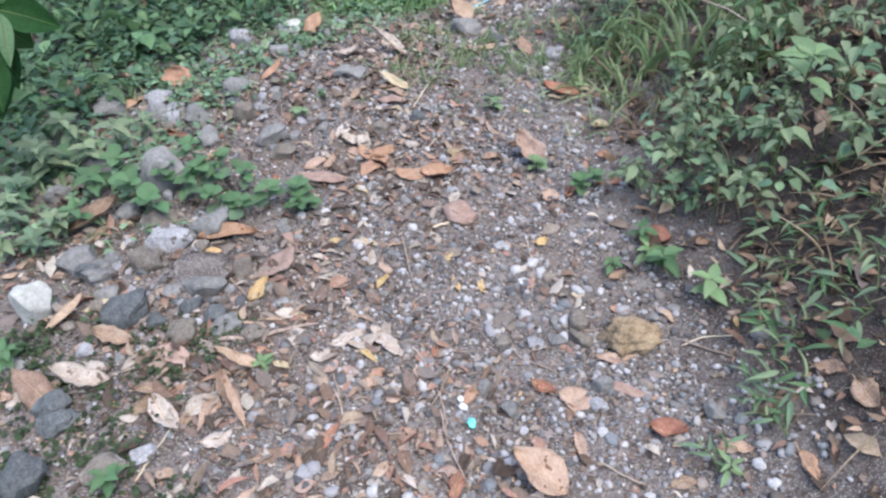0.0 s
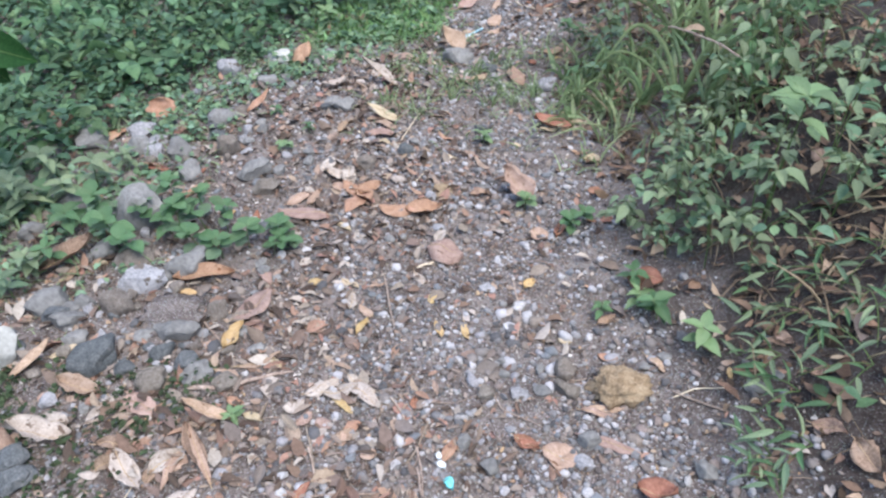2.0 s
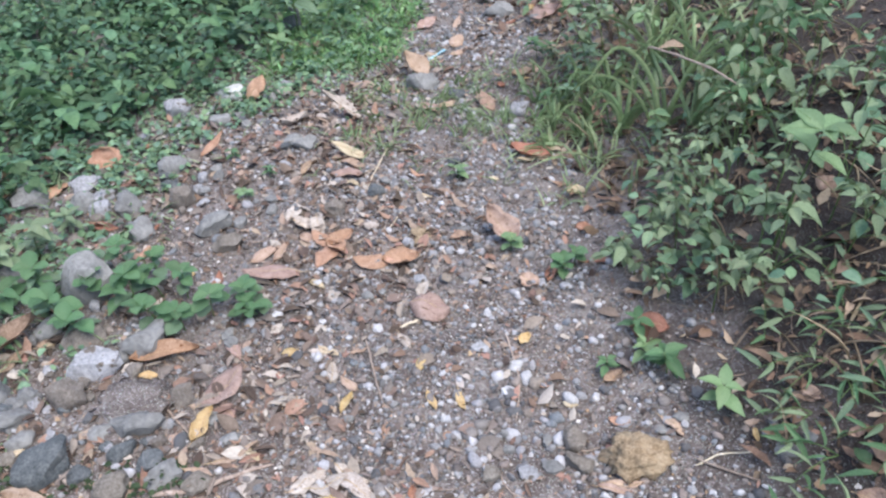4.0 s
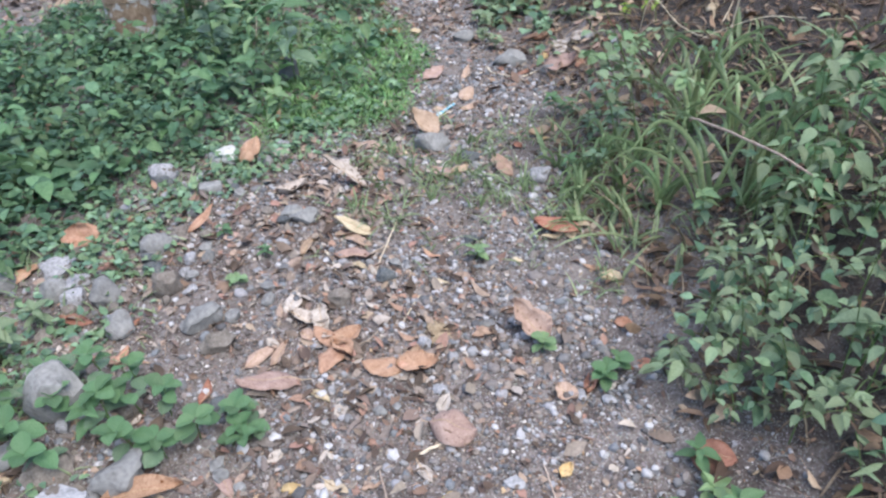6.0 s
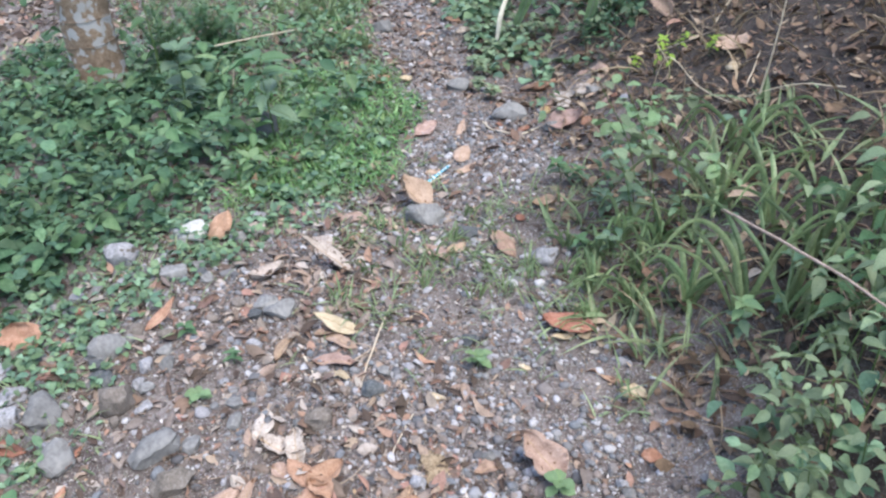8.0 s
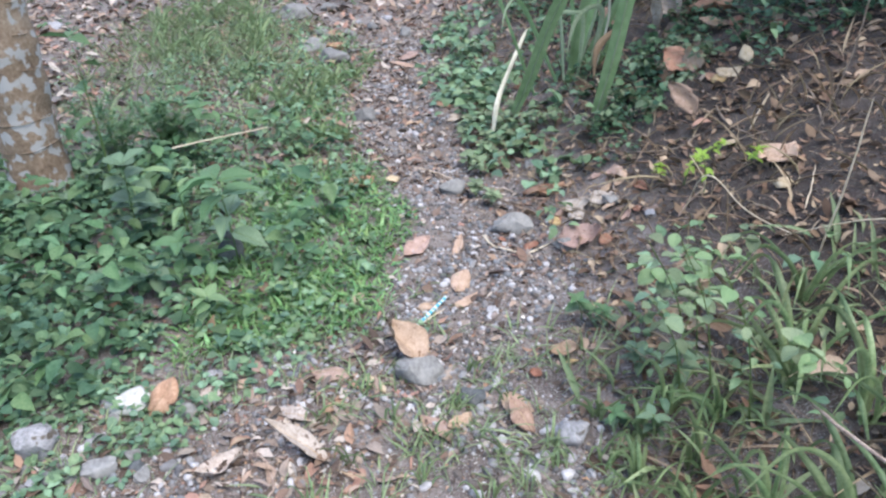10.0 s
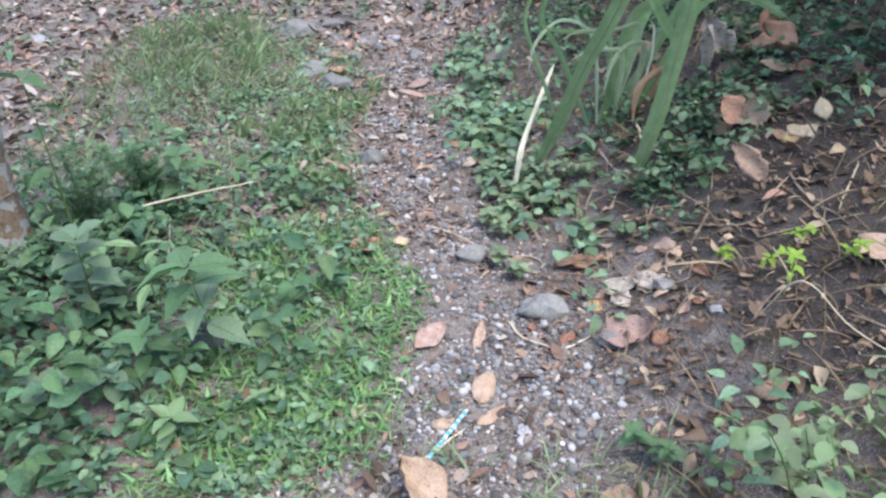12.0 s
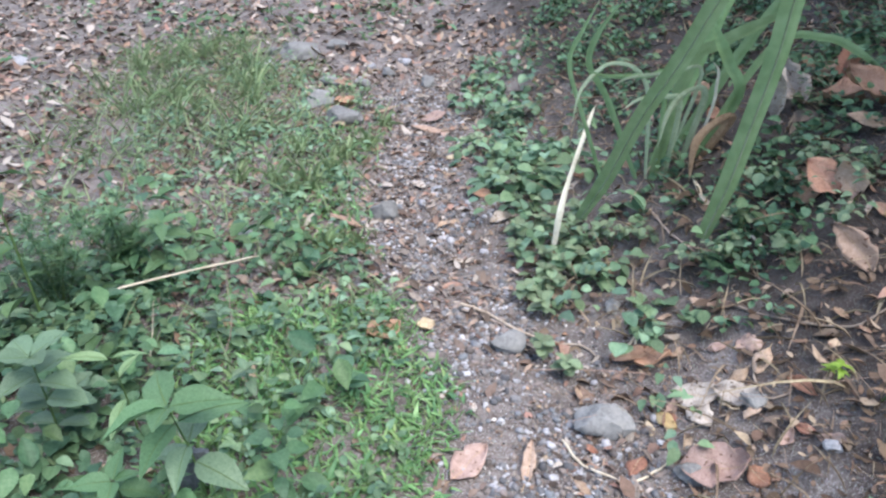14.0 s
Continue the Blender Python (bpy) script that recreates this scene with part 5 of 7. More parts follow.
feathery_bush(-0.92, 5.12, 0.34, 0.20, WEED, "feathery grey-green bush among the weeds")

# grass tussocks
LONG_GRASS = "arching tussock of long green grass on the bank"
TUFT = "short green grass tuft at the edge of the gravel"
for bx_, by_, num, ll, ww in ((1.00, 2.95, 11, 0.36, 0.016), (0.90, 2.52, 12, 0.38, 0.016), (0.97, 2.43, 9, 0.36, 0.015), (0.80, 2.64, 14, 0.27, 0.014), (1.06, 2.75, 9, 0.38, 0.015), (1.10, 2.58, 8, 0.36, 0.015), (1.12, 3.15, 10, 0.30, 0.012)):
    tussock(bx_, by_, num, ll, ww, GRASS_OBJ, LONG_GRASS)
for bx_, by_, num, ll, ww in ((0.68, 2.73, 16, 0.17, 0.012), (0.60, 2.86, 15, 0.15, 0.011), (0.74, 2.86, 14, 0.18, 0.012), (0.56, 2.94, 10, 0.12, 0.010), (0.66, 3.00, 13, 0.14, 0.011), (0.76, 3.04, 12, 0.16, 0.012), (0.58, 3.10, 11, 0.12, 0.010),
                              (0.56, 2.72, 10, 0.11, 0.009), (0.84, 2.96, 12, 0.18, 0.012), (0.44, 3.02, 8, 0.09, 0.008)):
    tussock(bx_, by_, num, ll, ww, GRASS_OBJ, TUFT)
for dx, dy in ((0.02, 3.18), (0.10, 2.96), (-0.05, 3.30), (0.20, 3.20), (0.36, 3.22), (0.24, 2.88), (-0.16, 3.20), (0.42, 2.96), (0.08, 3.34), (0.30, 3.02), (-0.10, 3.05), (-0.18, 2.92), (0.28, 3.36), (0.14, 3.10)):
    tussock(dx, dy, 7, 0.085, 0.007, GRASS_OBJ, "small grass tuft in the gravel")
for dx, dy, ll in ((-0.63, 5.97, 0.13), (-0.47, 5.94, 0.16), (-0.30, 5.86, 0.17), (-0.13, 6.18, 0.14), (0.08, 6.66, 0.10), (-0.02, 6.34, 0.12), (-0.37, 6.28, 0.15), (-0.21, 5.28, 0.11), (-0.09, 5.26, 0.11), (-0.40, 5.78, 0.15), (-0.22, 6.02, 0.15)):
    tussock(dx, dy, 20, ll, 0.011, GRASS_OBJ, "green grass tuft beside the narrow path")
mr_ = random.Random(17)
for _ in range(22):
    tussock(mr_.uniform(-1.70, -0.68), mr_.uniform(6.9, 8.5), 14, mr_.uniform(0.18, 0.30), 0.009, GRASS_OBJ, "tall yellowish-green grass tuft in the meadow")

# strap-leaved plant on the bank
crinum = tagged(new("strap_leaf_plant"), "tall plant with long green strap leaves on the bank", "plant")
crinum.matrix_world = Matrix.Translation((1.0, 5.2, float(ground_z(1.0, 5.2))))


def strap_at(points, width, material, label=""):
    o = crinum.matrix_world.translation
    line = [(a - o.x, b - o.y, c - o.z) for a, b, c in points]
    leaf = part("strap_leaf", strap(line, width, material), crinum, label)
    if width > 0.06:
        part("midrib", mesh_of("midrib", *tube(bend(line, 6), 0.004, 0.0015, 5), STRAP_PALE), leaf, "paler raised midrib")


strap_at([(0.79, 5.24, 0.06), (0.84, 5.14, 0.28), (0.885, 5.02, 0.56), (0.94, 4.90, 0.80), (0.985, 4.80, 1.03), (1.02, 4.70, 1.20), (1.03, 4.58, 1.28)], 0.062, STRAP)
strap_at([(1.07, 4.78, 0.22), (1.105, 4.76, 0.43), (1.13, 4.75, 0.64), (1.14, 4.72, 0.85), (1.13, 4.69, 1.02), (1.10, 4.62, 1.20), (1.07, 4.52, 1.30)], 0.064, STRAP)
strap_at([(1.06, 5.30, 0.20), (0.98, 5.24, 0.60), (0.83, 5.20, 0.70), (0.72, 5.18, 0.62), (0.69, 5.16, 0.50)], 0.016, STRAP_PALE)
strap_at([(1.10, 5.30, 0.22), (1.05, 5.25, 0.62), (0.96, 5.20, 0.65), (0.81, 5.18, 0.66), (0.70, 5.15, 0.70)], 0.020, STRAP)
strap_at([(1.02, 5.30, 0.20), (0.84, 5.24, 0.55), (0.74, 5.20, 0.70), (0.75, 5.15, 0.83), (0.80, 5.08, 0.95)], 0.022, STRAP)
strap_at([(0.92, 5.34, 0.12), (0.75, 5.24, 0.50), (0.67, 5.20, 0.70), (0.69, 5.15, 0.83), (0.72, 5.08, 0.96)], 0.016, STRAP)
strap_at([(1.08, 5.28, 0.20), (1.13, 5.24, 0.66), (1.21, 5.20, 0.76), (1.31, 5.15, 0.84), (1.42, 5.08, 0.93)], 0.050, STRAP)
strap_at([(1.24, 5.26, 0.30), (1.33, 5.22, 0.56), (1.25, 5.18, 0.69), (1.16, 5.12, 0.80), (1.06, 5.05, 0.92)], 0.040, STRAP)
strap_at([(1.22, 5.26, 0.30), (1.40, 5.20, 0.74), (1.56, 5.15, 0.79), (1.69, 5.10, 0.74), (1.83, 5.05, 0.64)], 0.030, STRAP)
strap_at([(1.10, 5.36, 0.20), (1.30, 5.42, 0.80), (1.40, 5.44, 1.00), (1.55, 5.42, 1.12)], 0.048, STRAP)
strap_at([(1.16, 5.36, 0.25), (1.50, 5.34, 0.90), (1.72, 5.28, 1.02), (1.95, 5.20, 0.96)], 0.044, STRAP)
strap_at([(1.12, 5.30, 0.22), (1.18, 5.24, 0.64), (1.05, 5.20, 0.66), (0.88, 5.16, 0.66), (0.80, 5.12, 0.64)], 0.015, STRAP_PALE)
strap_at([(1.18, 5.28, 0.26), (1.20, 5.22, 0.56), (1.12, 5.18, 0.60), (1.045, 5.16, 0.53), (1.015, 5.14, 0.40)], 0.026, STRAP_PALE)
strap_at([(1.12, 5.26, 0.24), (1.10, 5.20, 0.54), (1.04, 5.18, 0.58), (0.93, 5.16, 0.58), (0.86, 5.14, 0.55)], 0.022, STRAP_PALE)
strap_at([(1.24, 5.24, 0.30), (1.31, 5.20, 0.48), (1.23, 5.18, 0.46), (1.17, 5.16, 0.39), (1.165, 5.14, 0.25)], 0.040, STRAP_BROWN, "withered brown strap leaf bent to the ground")
strap_at([(1.20, 5.24, 0.28), (1.225, 5.20, 0.52), (1.215, 5.18, 0.62), (1.20, 5.16, 0.68), (1.16, 5.14, 0.72)], 0.011, STRAP_DRY, "thin withered strap leaf")
strap_at([(0.66, 5.12, 0.02), (0.69, 5.17, 0.16), (0.80, 5.38, 0.28), (0.90, 5.56, 0.38), (0.93, 5.62, 0.40)], 0.026, STRAP_DRY, "withered cream-coloured strap leaf")

# raised dry stalks
def raised(kind, radius, label, *points):
    count[0] += 1
    stalk(kind, radius, bend(points, 6, 0.001, random.Random(count[0])), label)


raised("pale", 0.0042, "long pale dry stalk leaning over the weeds", (-0.85, 4.74, 0.158), (-0.63, 4.78, 0.188), (-0.405, 4.82, 0.211))
raised("bark", 0.002, "thin dead stem standing in the weeds", gz(-0.74, 4.55, 0.0), gz(-0.72, 4.60, 0.09), gz(-0.73, 4.73, 0.165))
raised("bark", 0.002, "thin dead stem standing in the weeds", gz(-0.52, 4.60, 0.0), gz(-0.49, 4.66, 0.10), gz(-0.51, 4.79, 0.22))
raised("pale", 0.003, "upright straw-coloured stalk on the bank", gz(1.22, 3.27), gz(1.22, 3.25, 0.20), gz(1.215, 3.24, 0.46))
raised("pale", 0.0025, "upright straw-coloured stalk on the bank", gz(1.13, 3.80), gz(1.10, 3.74, 0.10), gz(1.05, 3.78, 0.22))
raised("bark", 0.0042, "grey-green stem leaning over the grass on the bank", gz(0.90, 2.75, 0.20), (0.83, 2.55, 0.46), (0.86, 2.20, 0.55), (0.89, 2.06, 0.56))
raised("pale", 0.0022, "long thin pale stalk hanging over the bank", gz(1.05, 3.75, 0.02), (1.03, 3.60, 0.47), (1.13, 3.50, 0.39), (1.22, 3.34, 0.38))
raised("pale", 0.002, "straw-coloured stalk leaning on the bank", gz(1.40, 3.1, 0.05), gz(1.28, 3.2, 0.10), gz(1.15, 3.35, 0.06))
raised("bark", 0.003, "thin brown stem leaning on the bank", gz(1.45, 3.75, 0.0), gz(1.46, 3.70, 0.25), gz(1.44, 3.66, 0.5))

# ---- palm trunk ----
def palm_trunk():
    n, sides, top = 90, 40, 5.5
    v, f = [], []
    for i in range(n + 1):
        z = -0.15 + (top + 0.15) * i / n
        flare = 0.120 + 0.022 * math.exp(-max(z, 0) / 0.12)
        ring = 0.006 * math.sin(z * 38 + 1.2 * math.sin(z * 5))
        for j in range(sides):
            a = 2 * math.pi * j / sides
            q = noise.noise(Vector((math.cos(a) * 2, math.sin(a) * 2, z * 4)))
            rr = flare + ring + 0.012 * q + 0.006 * noise.noise(Vector((math.cos(a) * 9, math.sin(a) * 9, z * 18)))
            v.append((rr * math.cos(a) + 0.04 * math.sin(z * 0.5), rr * math.sin(a) + 0.03 * z * 0.2, z))
    for i in range(n):
        for j in range(sides):
            f.append((i * sides + j, i * sides + (j + 1) % sides, (i + 1) * sides + (j + 1) % sides, (i + 1) * sides + j))
    rim = n * sides
    v.append((sum(v[rim + j][0] for j in range(sides)) / sides, sum(v[rim + j][1] for j in range(sides)) / sides, top + 0.05))
    for j in range(0, sides, 2):
        f.append((rim + j, rim + j + 1, rim + (j + 2) % sides, len(v) - 1))
    ob = tagged(new("palm_tree"), "ringed brown palm trunk with pale grey lichen patches", "tree")
    ob.matrix_world = Matrix.Translation(gz(-1.44, 4.86))
    part("trunk", mesh_of("trunk", v, f, BARK), ob)
    for i in range(16):
        z = 0.10 + 0.165 * i + 0.03 * math.sin(i * 2.3)
        rr = 0.1215 + 0.022 * math.exp(-z / 0.12)
        pts = [((rr + 0.004 * math.sin(5 * t + i)) * math.cos(t) + 0.04 * math.sin(z * 0.5), (rr + 0.004 * math.sin(5 * t + i)) * math.sin(t) + 0.006 * z, z + 0.012 * math.sin(t + i)) for t in np.linspace(0, 2 * math.pi, 33)]
        tv, tf = tube(pts, 0.0022, 0.0022, 5)
        part("leaf_scar", mesh_of("leaf_scar", tv, tf, BARK), ob, "raised ring-shaped leaf scar")
    return ob


palm_trunk()

# ---- things that people dropped, and the clod ----
PLASTIC_WHITE = mat("straw_white", [(0.62, 0.68, 0.72), (0.78, 0.83, 0.86)], 30, 0.3, 0.05, 120, 0)
PLASTIC_BLUE = mat("straw_blue", [(0.06, 0.36, 0.55), (0.12, 0.50, 0.68)], 30, 0.3, 0.05, 120, 0)
PLASTIC_CYAN = mat("scrap_cyan", [(0.12, 0.55, 0.62), (0.28, 0.72, 0.76)], 30, 0.4, 0.2, 120, 0)


def straw(a, b, radius):
    """A hollow striped drinking straw, slightly squashed, from a to b."""
    d = Vector(b) - Vector(a)
    ob = tagged(new("drinking_straw"), "white and light blue striped plastic drinking straw on the path", "straw")
    ob.matrix_world = Matrix.Translation(a) @ d.to_track_quat("Y", "Z").to_matrix().to_4x4()
    L, sides = d.length, 14

    def ring_tube(y0, y1, r, inner):
        v, f = [], []
        for y, q in ((y0, r), (y1, r), (y1, inner), (y0, inner)):
            for j in range(sides):
                an = 2 * math.pi * j / sides
                v.append((q * math.cos(an), y, q * 0.8 * math.sin(an)))
        for k in range(4):
            for j in range(sides):
                f.append((k * sides + j, k * sides + (j + 1) % sides, ((k + 1) % 4) * sides + (j + 1) % sides, ((k + 1) % 4) * sides + j))
        return v, f

    part("tube", mesh_of("tube", *ring_tube(0, L, radius, radius * 0.86), PLASTIC_WHITE), ob, "white tube")
    for k in range(9):
        y0 = L * (0.02 + 0.108 * k)
        part("stripe", mesh_of("stripe", *ring_tube(y0, y0 + L * (0.05 if k % 2 else 0.07), radius * 1.04, radius * 1.0), PLASTIC_BLUE), ob, "light blue stripe")


straw(gz(0.125, 3.585, 0.014), gz(0.25, 3.755, 0.010), 0.006)


def scrap(x, y, s, material, label, seed):
    v, f, _ = thick_leaf(s, s * 0.8, "round", 0.5, 0.3, seed, 0.0015, 6, 2)
    ob = tagged(new("plastic_scrap", mesh_of("plastic_scrap", v, f, material)), label, "litter")
    ob.matrix_world = slope(x, y, 40) @ pose(0, 0, 0.006)


scrap(0.079, 1.065, 0.030, PLASTIC_CYAN, "small crumpled turquoise plastic scrap on the gravel", 3)
scrap(0.062, 1.108, 0.024, PLASTIC_WHITE, "small crumpled white paper scrap on the gravel", 4)
scrap(0.055, 1.135, 0.020, PLASTIC_WHITE, "small crumpled white paper scrap on the gravel", 5)


def clod(x, y, w, d, h, yaw, material=CLOD, label="crumbly brown dry clod on the gravel path"):
    v, f = lump(77, 1.0, 4, 0.25, 3)
    out = []
    for q in v:
        p = Vector(q)
        k = 1 + 0.12 * noise.noise(p * 2.6) + 0.24 * noise.noise(p * 6) + 0.20 * noise.noise(p * 13)
        out.append((p.x * k * w / 2, p.y * k * d / 2, p.z * k * h * 0.6))
    ob = tagged(new("clod", mesh_of("clod", out, f, material)), label, "clod")
    ob.matrix_world = pose(x, y, float(ground_z(x, y)) + h * 0.25, 0, 0, yaw)


clod(0.50, 1.335, 0.145, 0.105, 0.062, -8)
clod(0.055, 2.235, 0.07, 0.10, 0.014, 10)
clod(-0.70, 1.60, 0.19, 0.17, 0.034, 20, SOIL, "crumbly grey-brown lump of earth among the stones")

# stones of the path edge and the path, in order along the walk
stone(-0.908, 0.923, 0.120, 0.095, 0.074, 45, "dark")
stone(-0.740, 0.943, 0.101, 0.055, 0.039, 38, "brown")
stone(-0.730, 0.957, 0.066, 0.036, 0.027, 40, "pale")
stone(-0.659, 0.980, 0.071, 0.040, 0.032, 37, "pale")
stone(0.641, 1.074, 0.060, 0.043, 0.034, -31, "grey")
stone(-0.895, 1.074, 0.099, 0.054, 0.033, 40, "dark")
stone(0.172, 1.108, 0.059, 0.038, 0.030, -6, "grey")
stone(0.567, 1.115, 0.033, 0.018, 0.012, -27, "grey")
stone(0.385, 1.122, 0.055, 0.030, 0.020, -18, "pale")
stone(-0.917, 1.125, 0.104, 0.060, 0.047, 39, "dark")
stone(0.534, 1.133, 0.031, 0.022, 0.017, -25, "pale")
stone(0.112, 1.174, 0.047, 0.037, 0.029, -3, "grey")
stone(0.401, 1.178, 0.064, 0.042, 0.033, -18, "grey")
stone(0.611, 1.197, 0.028, 0.018, 0.014, -27, "grey")
stone(0.787, 1.255, 0.055, 0.037, 0.029, -32, "grey")
stone(0.838, 1.268, 0.035, 0.026, 0.020, -34, "grey")
stone(0.831, 1.318, 0.027, 0.019, 0.015, -32, "grey")
stone(0.254, 1.321, 0.055, 0.030, 0.016, -9, "pale")
stone(0.167, 1.323, 0.055, 0.039, 0.030, -5, "brown")
stone(0.312, 1.332, 0.053, 0.029, 0.020, -12, "grey")
stone(0.792, 1.333, 0.027, 0.019, 0.015, -31, "grey")
stone(0.372, 1.337, 0.073, 0.040, 0.031, -14, "brown")
stone(-0.668, 1.352, 0.094, 0.065, 0.051, 30, "brown")
stone(-0.485, 1.359, 0.076, 0.042, 0.030, 24, "brown")
stone(-0.568, 1.388, 0.093, 0.051, 0.029, 26, "grey")
stone(0.219, 1.395, 0.036, 0.023, 0.018, -7, "grey")
stone(0.378, 1.399, 0.066, 0.065, 0.041, -14, "brown")
stone(0.576, 1.399, 0.039, 0.022, 0.015, -22, "grey")
stone(-0.757, 1.405, 0.062, 0.039, 0.030, 32, "dark")
stone(0.312, 1.408, 0.030, 0.036, 0.019, -11, "grey")
stone(-0.606, 1.424, 0.076, 0.051, 0.039, 27, "dark")
stone(0.629, 1.424, 0.046, 0.025, 0.017, -23, "grey")
stone(-0.844, 1.431, 0.154, 0.084, 0.056, 34, "dark")
stone(0.216, 1.439, 0.033, 0.019, 0.015, -7, "grey")
stone(-0.676, 1.460, 0.072, 0.052, 0.040, 29, "dark")
stone(-1.098, 1.461, 0.118, 0.105, 0.125, 37, "white")
stone(-0.513, 1.472, 0.048, 0.026, 0.020, 23, "brown")
stone(-0.433, 1.483, 0.053, 0.029, 0.018, 20, "grey")
stone(-0.599, 1.486, 0.048, 0.034, 0.026, 26, "brown")
stone(-0.153, 1.517, 0.037, 0.022, 0.017, 9, "grey")
stone(-0.938, 1.522, 0.080, 0.044, 0.028, 35, "grey")
stone(-0.746, 1.523, 0.068, 0.041, 0.032, 28, "grey")
stone(-0.664, 1.535, 0.133, 0.073, 0.049, 27, "grey")
stone(-0.980, 1.581, 0.104, 0.057, 0.040, 35, "grey")
stone(-1.021, 1.604, 0.091, 0.061, 0.045, 36, "dark")
stone(-0.860, 1.640, 0.100, 0.085, 0.055, 30, "brown")
stone(-0.572, 1.626, 0.074, 0.060, 0.046, 23, "brown")
stone(-0.965, 1.650, 0.070, 0.060, 0.040, 33, "grey")
stone(-1.060, 1.651, 0.129, 0.071, 0.023, 36, "grey")
stone(-0.725, 1.720, 0.053, 0.029, 0.018, 26, "pale")
stone(0.189, 1.723, 0.057, 0.031, 0.023, -5, "pale")
stone(-0.824, 1.741, 0.160, 0.088, 0.034, 28, "pale")
stone(-0.706, 1.820, 0.154, 0.085, 0.048, 24, "grey")
stone(-0.881, 1.849, 0.120, 0.090, 0.048, 28, "brown")
stone(-1.002, 1.916, 0.099, 0.054, 0.037, 30, "grey")
stone(0.468, 1.938, 0.048, 0.026, 0.017, -26, "pale")
stone(0.402, 1.962, 0.031, 0.043, 0.019, -23, "pale")
stone(0.509, 1.963, 0.026, 0.018, 0.014, -27, "pale")
stone(-0.110, 1.977, 0.041, 0.024, 0.019, 4, "grey")
stone(-0.071, 1.981, 0.033, 0.033, 0.021, 2, "grey")
stone(-1.272, 2.014, 0.094, 0.073, 0.050, 35, "grey")
stone(0.048, 2.028, 0.051, 0.028, 0.017, -4, "pale")
stone(-0.925, 2.07, 0.150, 0.130, 0.135, 27, "grey")
stone(0.496, 2.111, 0.039, 0.021, 0.017, -24, "grey")
stone(0.486, 2.139, 0.035, 0.027, 0.019, -12, "pale")
stone(-1.197, 2.182, 0.124, 0.101, 0.068, 31, "grey")
stone(0.013, 2.192, 0.051, 0.040, 0.031, -2, "pale")
stone(0.230, 2.229, 0.033, 0.022, 0.017, -11, "pale")
stone(-1.347, 2.247, 0.083, 0.069, 0.046, 33, "pale")
stone(-0.555, 2.250, 0.110, 0.061, 0.039, 21, "brown")
stone(0.189, 2.262, 0.046, 0.025, 0.019, -10, "grey")
stone(-0.855, 2.356, 0.085, 0.096, 0.053, 29, "grey")
stone(-0.622, 2.360, 0.135, 0.074, 0.055, 22, "grey")
stone(-0.535, 2.362, 0.065, 0.039, 0.030, 19, "grey")
stone(-0.224, 2.417, 0.081, 0.052, 0.040, 7, "brown")
stone(-0.272, 2.417, 0.039, 0.028, 0.022, 9, "grey")
stone(-1.024, 2.501, 0.092, 0.061, 0.046, 32, "pale")
stone(-0.682, 2.502, 0.052, 0.029, 0.021, 22, "pale")
stone(-0.082, 2.510, 0.073, 0.054, 0.041, 2, "dark")
stone(-0.942, 2.518, 0.095, 0.133, 0.059, 29, "grey")
stone(-0.749, 2.537, 0.107, 0.088, 0.066, 24, "brown")
stone(-1.100, 2.542, 0.095, 0.080, 0.059, 33, "grey")
stone(-1.043, 2.576, 0.094, 0.057, 0.042, 31, "pale")
stone(-0.057, 2.580, 0.058, 0.032, 0.021, 1, "grey")
stone(-0.487, 2.581, 0.035, 0.023, 0.017, 15, "pale")
stone(0.089, 2.610, 0.034, 0.020, 0.015, -4, "grey")
stone(-1.326, 2.644, 0.192, 0.106, 0.056, 29, "grey")
stone(-1.117, 2.672, 0.126, 0.069, 0.049, 31, "pale")
stone(0.200, 2.678, 0.064, 0.035, 0.024, -8, "dark")
stone(-0.830, 2.730, 0.115, 0.081, 0.059, 23, "grey")
stone(-0.362, 2.867, 0.114, 0.063, 0.035, 9, "grey")
stone(-0.405, 2.902, 0.083, 0.049, 0.030, 9, "grey")
stone(0.500, 3.055, 0.105, 0.075, 0.055, -14, "pale")
stone(-0.723, 3.081, 0.105, 0.063, 0.044, 17, "grey")
stone(-0.912, 3.201, 0.111, 0.094, 0.069, 21, "pale")
stone(0.262, 3.235, 0.089, 0.049, 0.037, -11, "dark")
stone(-0.537, 3.268, 0.062, 0.049, 0.039, 23, "grey")
stone(-0.691, 3.303, 0.116, 0.064, 0.041, 15, "white")
stone(-0.702, 3.313, 0.130, 0.071, 0.050, 28, "white")
stone(0.123, 3.360, 0.154, 0.085, 0.033, -5, "grey")
stone(0.459, 3.380, 0.025, 0.018, 0.014, -18, "grey")
stone(0.400, 3.396, 0.029, 0.018, 0.014, -15, "pale")
stone(-0.482, 3.427, 0.055, 0.030, 0.016, 19, "pale")
stone(0.588, 3.596, 0.048, 0.026, 0.019, -20, "grey")
stone(0.397, 3.652, 0.052, 0.029, 0.019, -13, "pale")
stone(0.695, 3.780, 0.029, 0.025, 0.018, -21, "pale")
stone(0.766, 3.815, 0.037, 0.025, 0.018, -22, "pale")
stone(0.706, 3.819, 0.028, 0.040, 0.018, -32, "pale")
stone(0.988, 3.856, 0.048, 0.035, 0.026, -40, "pale")
stone(0.178, 3.905, 0.026, 0.019, 0.014, -5, "pale")
stone(0.726, 3.957, 0.096, 0.053, 0.031, -30, "grey")
stone(0.921, 4.084, 0.083, 0.064, 0.034, -17, "grey")
stone(-0.515, 4.11, 0.100, 0.080, 0.105, 14, "black")
stone(0.571, 4.198, 0.177, 0.098, 0.073, -22, "grey")
